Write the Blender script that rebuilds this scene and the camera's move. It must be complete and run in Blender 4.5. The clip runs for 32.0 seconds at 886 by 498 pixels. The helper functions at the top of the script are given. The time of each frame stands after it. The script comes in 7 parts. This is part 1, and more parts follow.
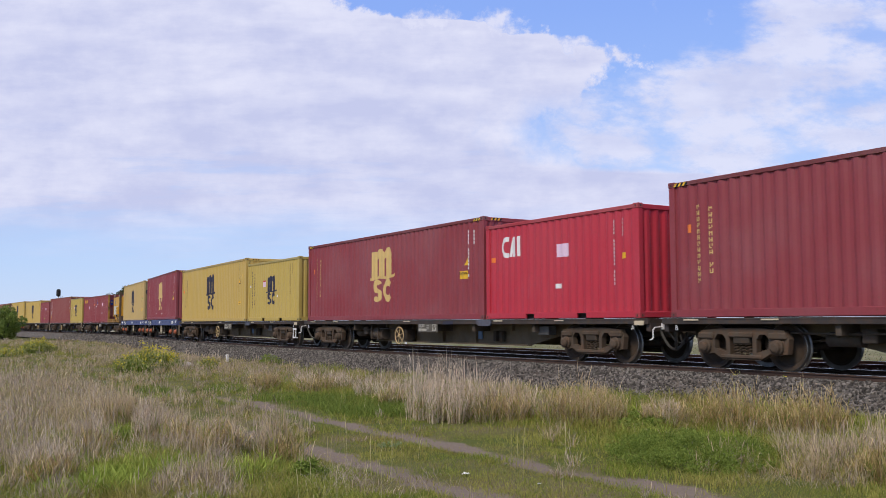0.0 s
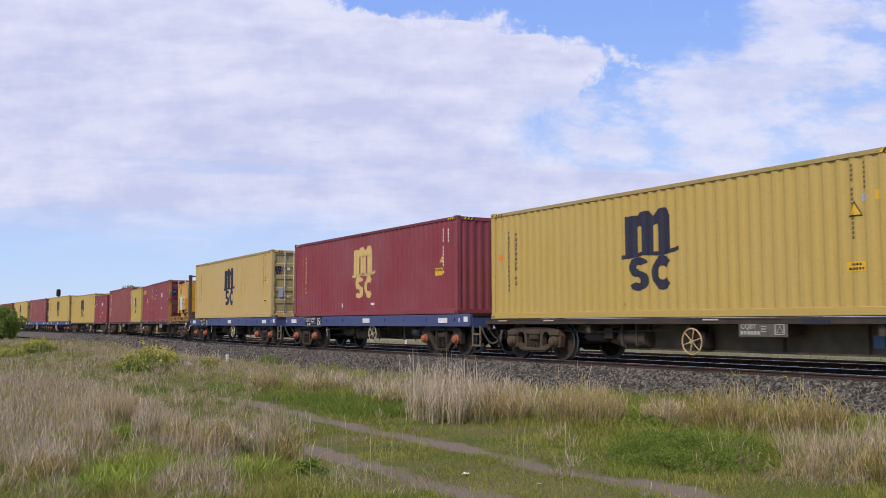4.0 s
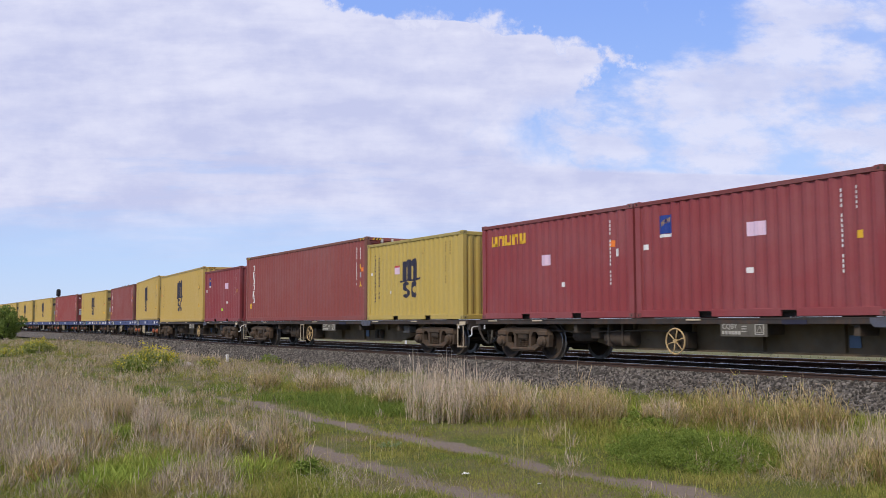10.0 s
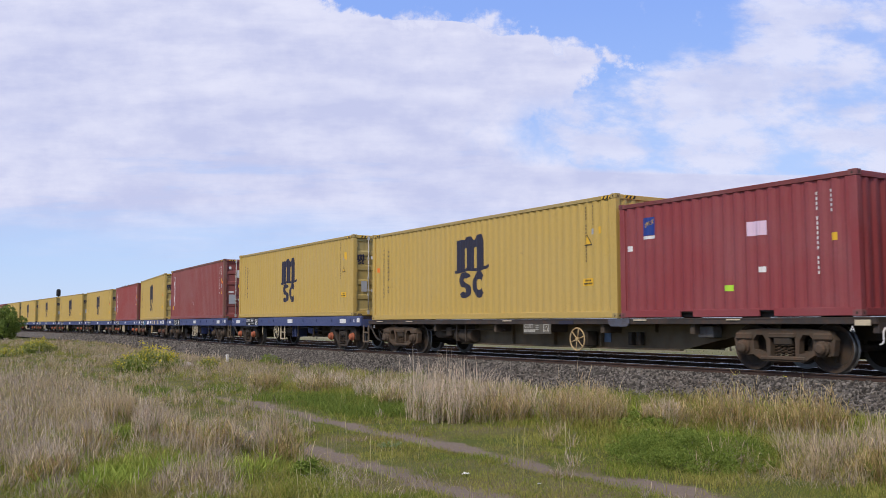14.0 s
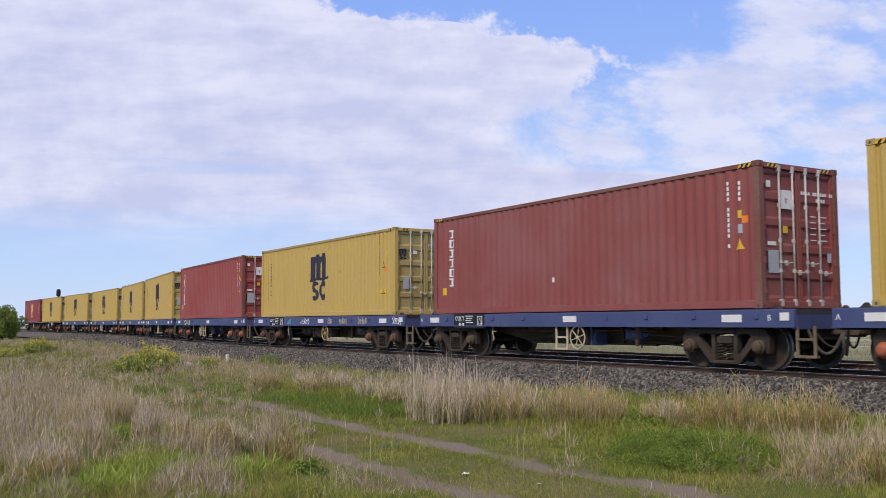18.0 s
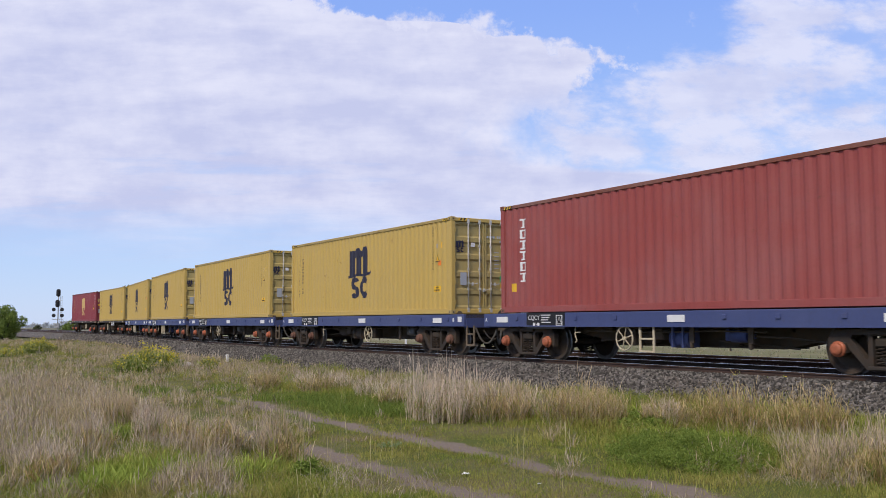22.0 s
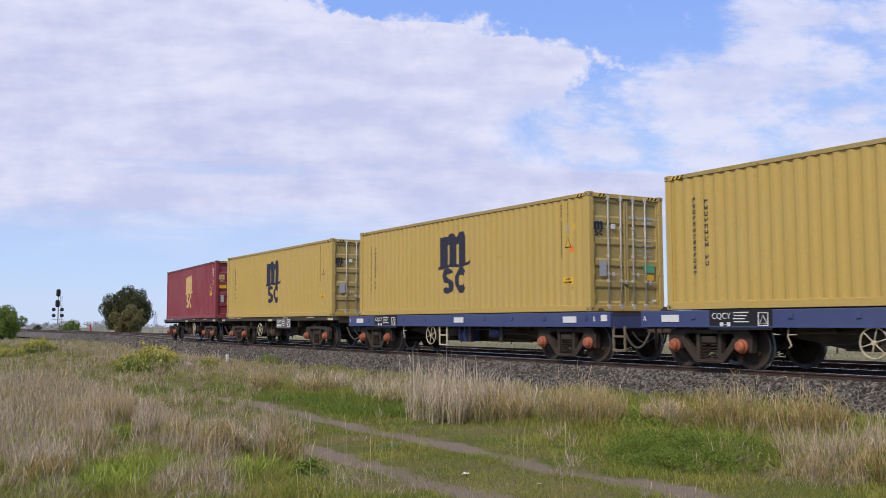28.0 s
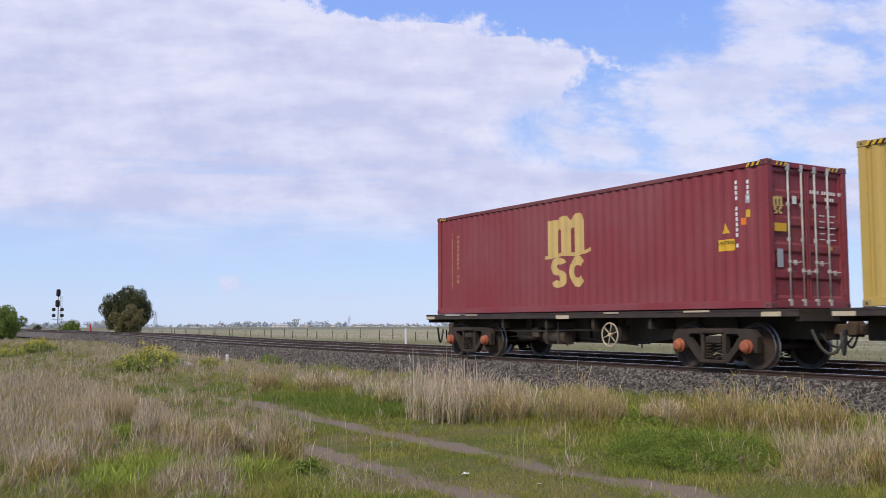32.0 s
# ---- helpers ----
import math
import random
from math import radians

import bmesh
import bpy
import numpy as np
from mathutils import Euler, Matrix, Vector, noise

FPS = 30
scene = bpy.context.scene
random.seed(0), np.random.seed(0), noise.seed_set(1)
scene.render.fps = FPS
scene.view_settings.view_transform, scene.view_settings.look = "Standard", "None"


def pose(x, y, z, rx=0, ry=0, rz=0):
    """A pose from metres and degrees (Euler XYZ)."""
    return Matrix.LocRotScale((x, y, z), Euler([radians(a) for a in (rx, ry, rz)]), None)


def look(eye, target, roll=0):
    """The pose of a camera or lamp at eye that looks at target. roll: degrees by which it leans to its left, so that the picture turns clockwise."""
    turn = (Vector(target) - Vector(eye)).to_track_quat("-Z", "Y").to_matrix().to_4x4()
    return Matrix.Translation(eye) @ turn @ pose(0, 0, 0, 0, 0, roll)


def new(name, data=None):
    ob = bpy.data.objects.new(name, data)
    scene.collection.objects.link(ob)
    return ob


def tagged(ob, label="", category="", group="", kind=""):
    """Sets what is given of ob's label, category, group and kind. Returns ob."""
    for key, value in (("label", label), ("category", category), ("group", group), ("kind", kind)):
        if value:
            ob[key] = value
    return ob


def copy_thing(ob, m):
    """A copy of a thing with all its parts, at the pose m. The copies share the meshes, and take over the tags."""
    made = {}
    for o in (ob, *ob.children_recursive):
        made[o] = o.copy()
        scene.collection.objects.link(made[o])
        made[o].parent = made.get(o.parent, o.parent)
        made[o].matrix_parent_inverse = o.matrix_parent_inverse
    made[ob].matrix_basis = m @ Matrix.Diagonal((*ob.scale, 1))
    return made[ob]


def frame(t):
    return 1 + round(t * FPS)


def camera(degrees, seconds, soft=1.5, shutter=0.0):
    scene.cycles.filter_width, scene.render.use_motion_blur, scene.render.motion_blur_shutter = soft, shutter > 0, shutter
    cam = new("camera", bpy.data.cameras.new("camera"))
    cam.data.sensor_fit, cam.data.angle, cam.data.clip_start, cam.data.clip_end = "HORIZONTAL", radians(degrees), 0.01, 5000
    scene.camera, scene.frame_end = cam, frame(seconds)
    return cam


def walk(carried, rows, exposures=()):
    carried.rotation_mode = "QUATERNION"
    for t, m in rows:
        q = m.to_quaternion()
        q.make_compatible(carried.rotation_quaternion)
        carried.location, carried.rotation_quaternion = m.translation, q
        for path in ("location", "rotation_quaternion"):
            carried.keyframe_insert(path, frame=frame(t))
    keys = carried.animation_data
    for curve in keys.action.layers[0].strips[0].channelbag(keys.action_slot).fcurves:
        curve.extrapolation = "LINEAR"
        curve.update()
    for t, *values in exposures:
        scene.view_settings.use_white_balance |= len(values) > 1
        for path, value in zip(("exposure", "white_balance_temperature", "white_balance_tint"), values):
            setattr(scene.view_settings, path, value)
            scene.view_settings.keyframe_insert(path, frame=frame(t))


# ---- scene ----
# One plan: x runs along the railway (the train goes to +x), y away from the camera, z up.
cam = camera(50.8, 32.0, soft=0.6, shutter=0.12)
EYE = 1.65
AIM = look((0, 0, EYE), (-85.087, 52.538, EYE + 100 * math.tan(radians(4.511))), -0.166)
walk(cam, [(0.0, AIM), (32.0, AIM)], [(0.0, 0.0, 6500, 11), (32.0, 0.0, 6500, 11)])

# ---------------------------------------------------------------- light
SUN_EL, SUN_AZ = 44.0, 296.0
sky = bpy.data.worlds.new("sky")
sky.use_nodes = True
scene.world = sky
_t = sky.node_tree
_n = _t.nodes["Background"]
_s = _t.nodes.new("ShaderNodeTexSky")
_s.sky_type, _s.sun_disc = "NISHITA", False
_s.sun_elevation, _s.sun_rotation = radians(SUN_EL), radians(90 - SUN_AZ)
_s.air_density, _s.dust_density, _s.ozone_density = 1.0, 0.15, 3.0
# the clear air's blue, paler and cooler towards the horizon, over the sky model
_c = _t.nodes.new("ShaderNodeTexCoord")
_z = _t.nodes.new("ShaderNodeSeparateXYZ")
_r = _t.nodes.new("ShaderNodeValToRGB")
_e = _r.color_ramp.elements
_e[0].position, _e[0].color = 0.0, (3.9, 5.0, 7.4, 1)
_e[1].position, _e[1].color = 1.0, (0.7, 1.6, 4.6, 1)
for _p, _q in ((0.12, (3.25, 4.68, 7.7, 1)), (0.32, (2.15, 3.48, 7.7, 1))):
    _e.new(_p).color = _q
_m = _t.nodes.new("ShaderNodeMix")
_m.data_type = "RGBA"
_m.inputs[0].default_value = 0.8
_t.links.new(_c.outputs["Generated"], _z.inputs[0]), _t.links.new(_z.outputs[2], _r.inputs[0])
_t.links.new(_s.outputs[0], _m.inputs[6]), _t.links.new(_r.outputs[0], _m.inputs[7])
# broken cloud overhead, above what is seen
_k = _t.nodes.new("ShaderNodeTexNoise")
_k.inputs["Scale"].default_value, _k.inputs["Detail"].default_value = 3.0, 6.0
_t.links.new(_c.outputs["Generated"], _k.inputs["Vector"])
_a = _t.nodes.new("ShaderNodeMapRange")
_a.inputs[1].default_value, _a.inputs[2].default_value = 0.38, 0.55
_t.links.new(_k.outputs[0], _a.inputs[0])
_b = _t.nodes.new("ShaderNodeMapRange")
_b.inputs[1].default_value, _b.inputs[2].default_value, _b.inputs[4].default_value = 0.37, 0.5, 0.85
_t.links.new(_z.outputs[2], _b.inputs[0])
_f = _t.nodes.new("ShaderNodeMath")
_f.operation = "MULTIPLY"
_t.links.new(_a.outputs[0], _f.inputs[0]), _t.links.new(_b.outputs[0], _f.inputs[1])
_o = _t.nodes.new("ShaderNodeMix")
_o.data_type = "RGBA"
_o.inputs[7].default_value = (5.8, 5.35, 5.0, 1)
_t.links.new(_f.outputs[0], _o.inputs[0]), _t.links.new(_m.outputs[2], _o.inputs[6])
_t.links.new(_o.outputs[2], _n.inputs[0])
_n.inputs[1].default_value = 0.13
sun_data = bpy.data.lights.new("sun", "SUN")
sun_data.energy, sun_data.angle, sun_data.color = 2.45, radians(14), (1.0, 0.92, 0.80)
sun = new("sun", sun_data)
_d = Vector((math.cos(radians(SUN_AZ)) * math.cos(radians(SUN_EL)), math.sin(radians(SUN_AZ)) * math.cos(radians(SUN_EL)), math.sin(radians(SUN_EL))))
sun.matrix_world = look(_d * 100, (0, 0, 0))


# ---------------------------------------------------------------- node helpers
class Nodes:
    """Short hand for building a node tree."""

    def __init__(self, name):
        self.mat = bpy.data.materials.new(name)
        self.mat.use_nodes = True
        self.t = self.mat.node_tree
        self.t.nodes.clear()
        self.out = self.t.nodes.new("ShaderNodeOutputMaterial")

    def put(self, sock, value):
        if isinstance(value, bpy.types.NodeSocket):
            self.t.links.new(value, sock)
        elif hasattr(sock.default_value, "__len__") and not hasattr(value, "__len__"):
            sock.default_value = [value] * len(sock.default_value)
        elif hasattr(sock.default_value, "__len__") and len(value) == 3 and len(sock.default_value) == 4:
            sock.default_value = (*value, 1)
        else:
            sock.default_value = value

    def add(self, kind, ins=(), **sets):
        n = self.t.nodes.new("ShaderNode" + kind)
        for k, v in sets.items():
            setattr(n, k, v)
        for k, v in dict(ins).items():
            self.put(n.inputs[k], v)
        return n

    def math(self, op, a, b=0.0, c=0.0, clamp=False):
        return self.add("Math", {0: a, 1: b, 2: c}, operation=op, use_clamp=clamp).outputs[0]

    def vmath(self, op, a, b=(0, 0, 0)):
        return self.add("VectorMath", {0: a, 1: b}, operation=op).outputs[0]

    def coord(self, which="Object"):
        return self.add("TexCoord").outputs[which]

    def split(self, v):
        return self.add("SeparateXYZ", {0: v}).outputs

    def join(self, x, y, z):
        return self.add("CombineXYZ", {0: x, 1: y, 2: z}).outputs[0]

    def noise(self, v, scale, detail=4.0, rough=0.55, colour=False):
        n = self.add("TexNoise", {"Vector": v, "Scale": scale, "Detail": detail, "Roughness": rough})
        return n.outputs["Color" if colour else "Fac"]

    def step(self, v, lo, hi, a=0.0, b=1.0):
        n = self.add("MapRange", {0: v, 1: lo, 2: hi, 3: a, 4: b}, interpolation_type="SMOOTHSTEP")
        return n.outputs[0]

    def mix(self, f, a, b, blend="MIX"):
        n = self.add("Mix", data_type="RGBA", blend_type=blend)
        self.put(n.inputs[0], f), self.put(n.inputs[6], a), self.put(n.inputs[7], b)
        return n.outputs[2]

    def bump(self, h, strength, dist):
        return self.add("Bump", {"Strength": strength, "Distance": dist, "Height": h}).outputs[0]

    def surface(self, colour, rough=0.6, metal=0.0, normal=None, spec=0.5, **more):
        b = self.add("BsdfPrincipled", {"Base Color": colour, "Roughness": rough, "Metallic": metal, "Specular IOR Level": spec})
        if normal is not None:
            self.put(b.inputs["Normal"], normal)
        for k, v in more.items():
            self.put(b.inputs[k.replace("_", " ")], v)
        self.t.links.new(b.outputs[0], self.out.inputs[0])
        return self.mat


def shade(c, f):
    return tuple(min(1.0, x * f) for x in c)


def painted(name, colour, rough=0.5, fade=0.25, rust=0.15, dirt=0.2, streak=0.35):
    """Weathered paint on steel: chalky fading, run-down streaks, rust spots."""
    m = Nodes(name)
    v = m.coord()
    rnd = m.add("ObjectInfo").outputs["Random"]
    v = m.vmath("ADD", v, m.join(m.math("MULTIPLY", rnd, 37.0), m.math("MULTIPLY", rnd, 11.0), 0.0))
    x, y, z = m.split(v)
    large = m.noise(v, 0.45, 5.0, 0.6)
    runs = m.noise(m.join(m.math("MULTIPLY", x, 5.0), m.math("MULTIPLY", y, 5.0), m.math("MULTIPLY", z, 0.35)), 1.0, 5.0, 0.65)
    fine = m.noise(v, 14.0, 6.0, 0.7)
    c = m.mix(m.step(large, 0.35, 0.75, 0.0, fade), colour, tuple(0.55 * a + 0.45 * 0.45 for a in colour))
    c = m.mix(m.step(runs, 0.5, 0.8, 0.0, streak), c, shade(colour, 0.55))
    c = m.mix(m.step(fine, 0.5, 0.75, 0.0, dirt), c, (0.11, 0.085, 0.06))
    spots = m.math("MULTIPLY", m.step(m.noise(v, 2.2, 8.0, 0.75), 0.63, 0.7), rust * 4, clamp=True)
    c = m.mix(spots, c, (0.12, 0.045, 0.02))
    h = m.math("ADD", fine, m.math("MULTIPLY", m.noise(v, 1.7, 2.0), 3.0))
    return m.surface(c, m.step(fine, 0.3, 0.8, rough, min(1, rough + 0.25)), 0.0, m.bump(h, 0.25, 0.01), 0.4)


def grimy(name, colour, rough=0.75, metal=0.0, scale=6.0, second=(0.10, 0.06, 0.035), amount=0.6):
    """Cast or rolled steel under brake dust, oil and rust."""
    m = Nodes(name)
    v = m.coord()
    rnd = m.add("ObjectInfo").outputs["Random"]
    v = m.vmath("ADD", v, m.join(m.math("MULTIPLY", rnd, 23.0), rnd, rnd))
    a, b = m.noise(v, scale, 6.0, 0.7), m.noise(v, scale * 0.3, 3.0)
    c = m.mix(m.step(a, 0.4, 0.7, 0.0, amount), colour, second)
    c = m.mix(m.step(b, 0.35, 0.7, 0.0, 0.6), c, shade(colour, 0.55))
    return m.surface(c, m.step(a, 0.3, 0.7, rough - 0.12, min(1, rough + 0.12)), metal, m.bump(a, 0.35, 0.012), 0.35)


def flat_paint(name, colour, rough=0.55, wear=0.25):
    m = Nodes(name)
    v = m.coord()
    a = m.noise(v, 9.0, 6.0, 0.7)
    c = m.mix(m.step(a, 0.45, 0.75, 0.0, wear), colour, shade(colour, 0.5))
    return m.surface(c, rough, 0.0, m.bump(a, 0.1, 0.005), 0.4)


MAROON = painted("maroon_container_paint", (0.268, 0.041, 0.051), 0.5, 0.18, 0.12, 0.25)
OXIDE = painted("brown_red_container_paint", (0.272, 0.067, 0.058), 0.55, 0.22, 0.16)
LEASE_RED = painted("dark_red_container_paint", (0.275, 0.046, 0.05), 0.5, 0.2, 0.12)
BRIGHT_RED = painted("bright_red_container_paint", (0.50, 0.03, 0.052), 0.45, 0.08, 0.06)
YELLOW = painted("sand_yellow_container_paint", (0.555, 0.376, 0.095), 0.5, 0.12, 0.1, 0.14, 0.22)
OXIDE_RED = painted("red_oxide_container_paint", (0.315, 0.063, 0.054), 0.55, 0.2, 0.16)
LEMON = painted("mustard_container_paint", (0.53, 0.382, 0.09), 0.5, 0.12, 0.1, 0.14, 0.22)
TAN = painted("faded_tan_container_paint", (0.56, 0.385, 0.14), 0.55, 0.22, 0.12, 0.16, 0.25)
GEN_YELLOW = painted("generator_yellow_paint", (0.66, 0.345, 0.022), 0.45, 0.14, 0.16, 0.3, 0.5)
RACK_PAINT = grimy("rusty_yellow_rack_paint", (0.40, 0.21, 0.04), 0.8, 0.0, 2.6, (0.10, 0.055, 0.03), 0.95)
RACK_RUST = grimy("dark_rusty_rack_steel", (0.11, 0.07, 0.045), 0.85, 0.0, 3.0, (0.22, 0.15, 0.10), 0.7)
PATCH_BLUE = flat_paint("faded_blue_patch", (0.12, 0.17, 0.25), 0.7, 0.3)
PAD = grimy("grey_blue_pad", (0.11, 0.12, 0.16), 0.75)
DUSTY = grimy("dusty_brown_girder", (0.165, 0.122, 0.074), 0.85, second=(0.19, 0.125, 0.07))
BLUE = painted("wagon_blue_paint", (0.055, 0.072, 0.185), 0.5, 0.12, 0.12, 0.25)
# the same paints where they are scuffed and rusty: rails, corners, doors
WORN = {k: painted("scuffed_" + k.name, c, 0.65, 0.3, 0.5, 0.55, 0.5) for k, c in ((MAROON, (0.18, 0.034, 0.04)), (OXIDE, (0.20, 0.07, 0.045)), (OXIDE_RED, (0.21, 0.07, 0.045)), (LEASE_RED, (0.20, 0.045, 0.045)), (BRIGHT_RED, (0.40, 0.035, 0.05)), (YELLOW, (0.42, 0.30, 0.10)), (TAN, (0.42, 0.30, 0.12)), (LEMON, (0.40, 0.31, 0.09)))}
DOOR_PAINT = {k: painted("grubby_door_" + k.name, c, 0.6, 0.25, 0.2, 0.35, 0.45) for k, c in ((YELLOW, (0.46, 0.345, 0.115)), (TAN, (0.45, 0.345, 0.14)))}
# floor steel, also used as painted shade in fork pockets and casting holes
FLOOR_AND_SHADE = grimy("container_understeel", (0.05, 0.04, 0.035))
UNDER_BLACK = grimy("black_underframe", (0.050, 0.039, 0.028), 0.8)
UNDER_BROWN = grimy("brown_underframe", (0.088, 0.068, 0.05), 0.85, second=(0.13, 0.08, 0.05))
SILL_DARK = grimy("dark_side_sill", (0.055, 0.045, 0.04), 0.7, second=(0.13, 0.07, 0.04))
BOGIE_GREY = grimy("bogie_casting_grey_brown", (0.05, 0.039, 0.03), 0.85, second=(0.095, 0.056, 0.034))
BOGIE_RUST = grimy("bogie_casting_rusty", (0.095, 0.069, 0.047), 0.85, second=(0.14, 0.07, 0.038))
WHEEL_DARK = grimy("dark_wheel_steel", (0.062, 0.046, 0.034), 0.95, 0.0, 5, second=(0.12, 0.07, 0.04))
TREAD = grimy("polished_wheel_tread", (0.24, 0.23, 0.22), 0.5, 1.0, 20, (0.3, 0.28, 0.27), 0.3)
PANEL_GREY = flat_paint("weathered_grey_panel", (0.15, 0.14, 0.125), 0.6, 0.4)
TEAL = flat_paint("teal_spray", (0.10, 0.33, 0.42), 0.6, 0.3)
LOUVRE_TAN = flat_paint("tan_louvre", (0.36, 0.29, 0.17), 0.6, 0.3)
ORANGE_CAP = grimy("orange_bearing_cap", (0.46, 0.13, 0.06), 0.6, second=(0.20, 0.08, 0.045), amount=0.5)
RUSTY_CAP = grimy("rusty_bearing_cap", (0.19, 0.085, 0.055), 0.75, second=(0.10, 0.06, 0.04), amount=0.7)
CREAM = flat_paint("cream_paint", (0.60, 0.50, 0.34), 0.6, 0.45)
WHEEL_PAINT = flat_paint("wheel_paint", (0.58, 0.40, 0.19), 0.6, 0.5)
BOARD_GREY = flat_paint("board_grey", (0.13, 0.115, 0.09), 0.7, 0.6)
BOARD_MARK = flat_paint("board_mark", (0.45, 0.42, 0.36), 0.7, 0.6)
STIRRUP = grimy("dull_cream_stirrup", (0.46, 0.38, 0.27), 0.75, second=(0.2, 0.13, 0.08))
STEP_PAINT = grimy("brown_step_steel", (0.20, 0.155, 0.105), 0.8, second=(0.14, 0.08, 0.045))
WHITE = flat_paint("white_marking", (0.78, 0.76, 0.74), 0.6, 0.2)
BLACK = flat_paint("black_marking", (0.015, 0.014, 0.016), 0.6)
NAVY = flat_paint("navy_marking", (0.03, 0.028, 0.05), 0.6, 0.3)
LOGO_GOLD = flat_paint("pale_gold_marking", (0.66, 0.46, 0.17), 0.6, 0.15)
BADGE_BLUE = flat_paint("blue_badge", (0.02, 0.05, 0.26), 0.5, 0.1)
LABEL_RED = flat_paint("red_label", (0.5, 0.05, 0.05), 0.5, 0.1)
LABEL_YELLOW = flat_paint("yellow_label", (0.78, 0.46, 0.03), 0.5, 0.1)
LABEL_ORANGE = flat_paint("orange_label", (0.85, 0.22, 0.03), 0.5, 0.1)
LABEL_GREEN = flat_paint("green_label", (0.10, 0.42, 0.22), 0.5, 0.1)
LABEL_LIME = flat_paint("lime_label", (0.45, 0.75, 0.05), 0.5, 0.1)
LABEL_PINK = flat_paint("pink_white_label", (0.75, 0.55, 0.68), 0.5, 0.1)
LABEL_GREY = flat_paint("grey_label", (0.42, 0.44, 0.48), 0.5, 0.1)
GALV = grimy("galvanised_rod", (0.62, 0.60, 0.56), 0.5, 0.0, 10, (0.35, 0.28, 0.2), 0.5)
GALV_DULL = grimy("dusty_grey_casting", (0.17, 0.16, 0.15), 0.7)
HOSE = grimy("dusty_rubber_hose", (0.10, 0.095, 0.085), 0.8)
RUBBER = grimy("black_rubber", (0.02, 0.02, 0.02), 0.6)


# ---------------------------------------------------------------- mesh helpers
def box(bm, x0, x1, y0, y1, z0, z1, bevel=0.0):
    vs = [bm.verts.new((x, y, z)) for x in (x0, x1) for y in (y0, y1) for z in (z0, z1)]
    fs = [bm.faces.new([vs[i] for i in q]) for q in ((0, 1, 3, 2), (4, 6, 7, 5), (0, 4, 5, 1), (2, 3, 7, 6), (0, 2, 6, 4), (1, 5, 7, 3))]
    if bevel:
        bmesh.ops.bevel(bm, geom=list({e for f in fs for e in f.edges}), offset=bevel, segments=1, affect="EDGES", profile=0.5)
    return bm


def tube(bm, a, b, r, seg=10, r2=None, caps=True):
    a, b = Vector(a), Vector(b)
    q = (b - a).to_track_quat("Z", "Y").to_matrix()
    r2 = r if r2 is None else r2
    rings = []
    for p, rr in ((a, r), (b, r2)):
        rings.append([bm.verts.new(p + q @ Vector((rr * math.cos(2 * math.pi * i / seg), rr * math.sin(2 * math.pi * i / seg), 0))) for i in range(seg)])
    for i in range(seg):
        j = (i + 1) % seg
        f = bm.faces.new((rings[0][i], rings[0][j], rings[1][j], rings[1][i]))
        f.smooth = True
    if caps:
        bm.faces.new(rings[0][::-1]), bm.faces.new(rings[1])
    return bm


def pipe(bm, pts, r, seg=6):
    """One bent tube through the points."""
    pts = [Vector(p) for p in pts]
    n, rings = len(pts), []
    shut = n > 3 and (pts[0] - pts[-1]).length < 1e-6
    side = None
    for k, p in enumerate(pts[:-1] if shut else pts):
        a = pts[k - 1] if k else (pts[-2] if shut else p)
        b = pts[k + 1] if k < n - 1 else p
        d = (b - a).normalized()
        if side is None:
            side = d.cross((0, 0, 1) if abs(d.z) < 0.9 else (0, 1, 0))
        side = (side - d * side.dot(d)).normalized()
        up = d.cross(side)
        rings.append([bm.verts.new(p + r * (math.cos(2 * math.pi * i / seg) * side + math.sin(2 * math.pi * i / seg) * up)) for i in range(seg)])
    for a, b in zip(rings, rings[1:] + rings[:1] if shut else rings[1:]):
        for i in range(seg):
            j = (i + 1) % seg
            bm.faces.new((a[i], a[j], b[j], b[i]))
    if not shut:
        bm.faces.new(rings[0][::-1]), bm.faces.new(rings[-1])
    return bm


def turned(bm, profile, seg=24, centre=(0, 0, 0)):
    """A body of revolution about the y axis; profile: (radius, y)."""
    rings = []
    for r, y in profile:
        rings.append([bm.verts.new((centre[0] + r * math.cos(2 * math.pi * i / seg), centre[1] + y, centre[2] + r * math.sin(2 * math.pi * i / seg))) for i in range(seg)])
    for a, b in zip(rings, rings[1:]):
        for i in range(seg):
            j = (i + 1) % seg
            bm.faces.new((a[i], b[i], b[j], a[j]))
    bm.faces.new(rings[0]), bm.faces.new(rings[-1][::-1])
    return bm


def extrude(bm, outline, y0, y1):
    """A plate with its outline given in x, z between y0 and y1."""
    a = [bm.verts.new((x, y0, z)) for x, z in outline]
    b = [bm.verts.new((x, y1, z)) for x, z in outline]
    n = len(outline)
    bm.faces.new(a), bm.faces.new(b[::-1])
    for i in range(n):
        j = (i + 1) % n
        bm.faces.new((a[i], b[i], b[j], a[j]))
    return bm


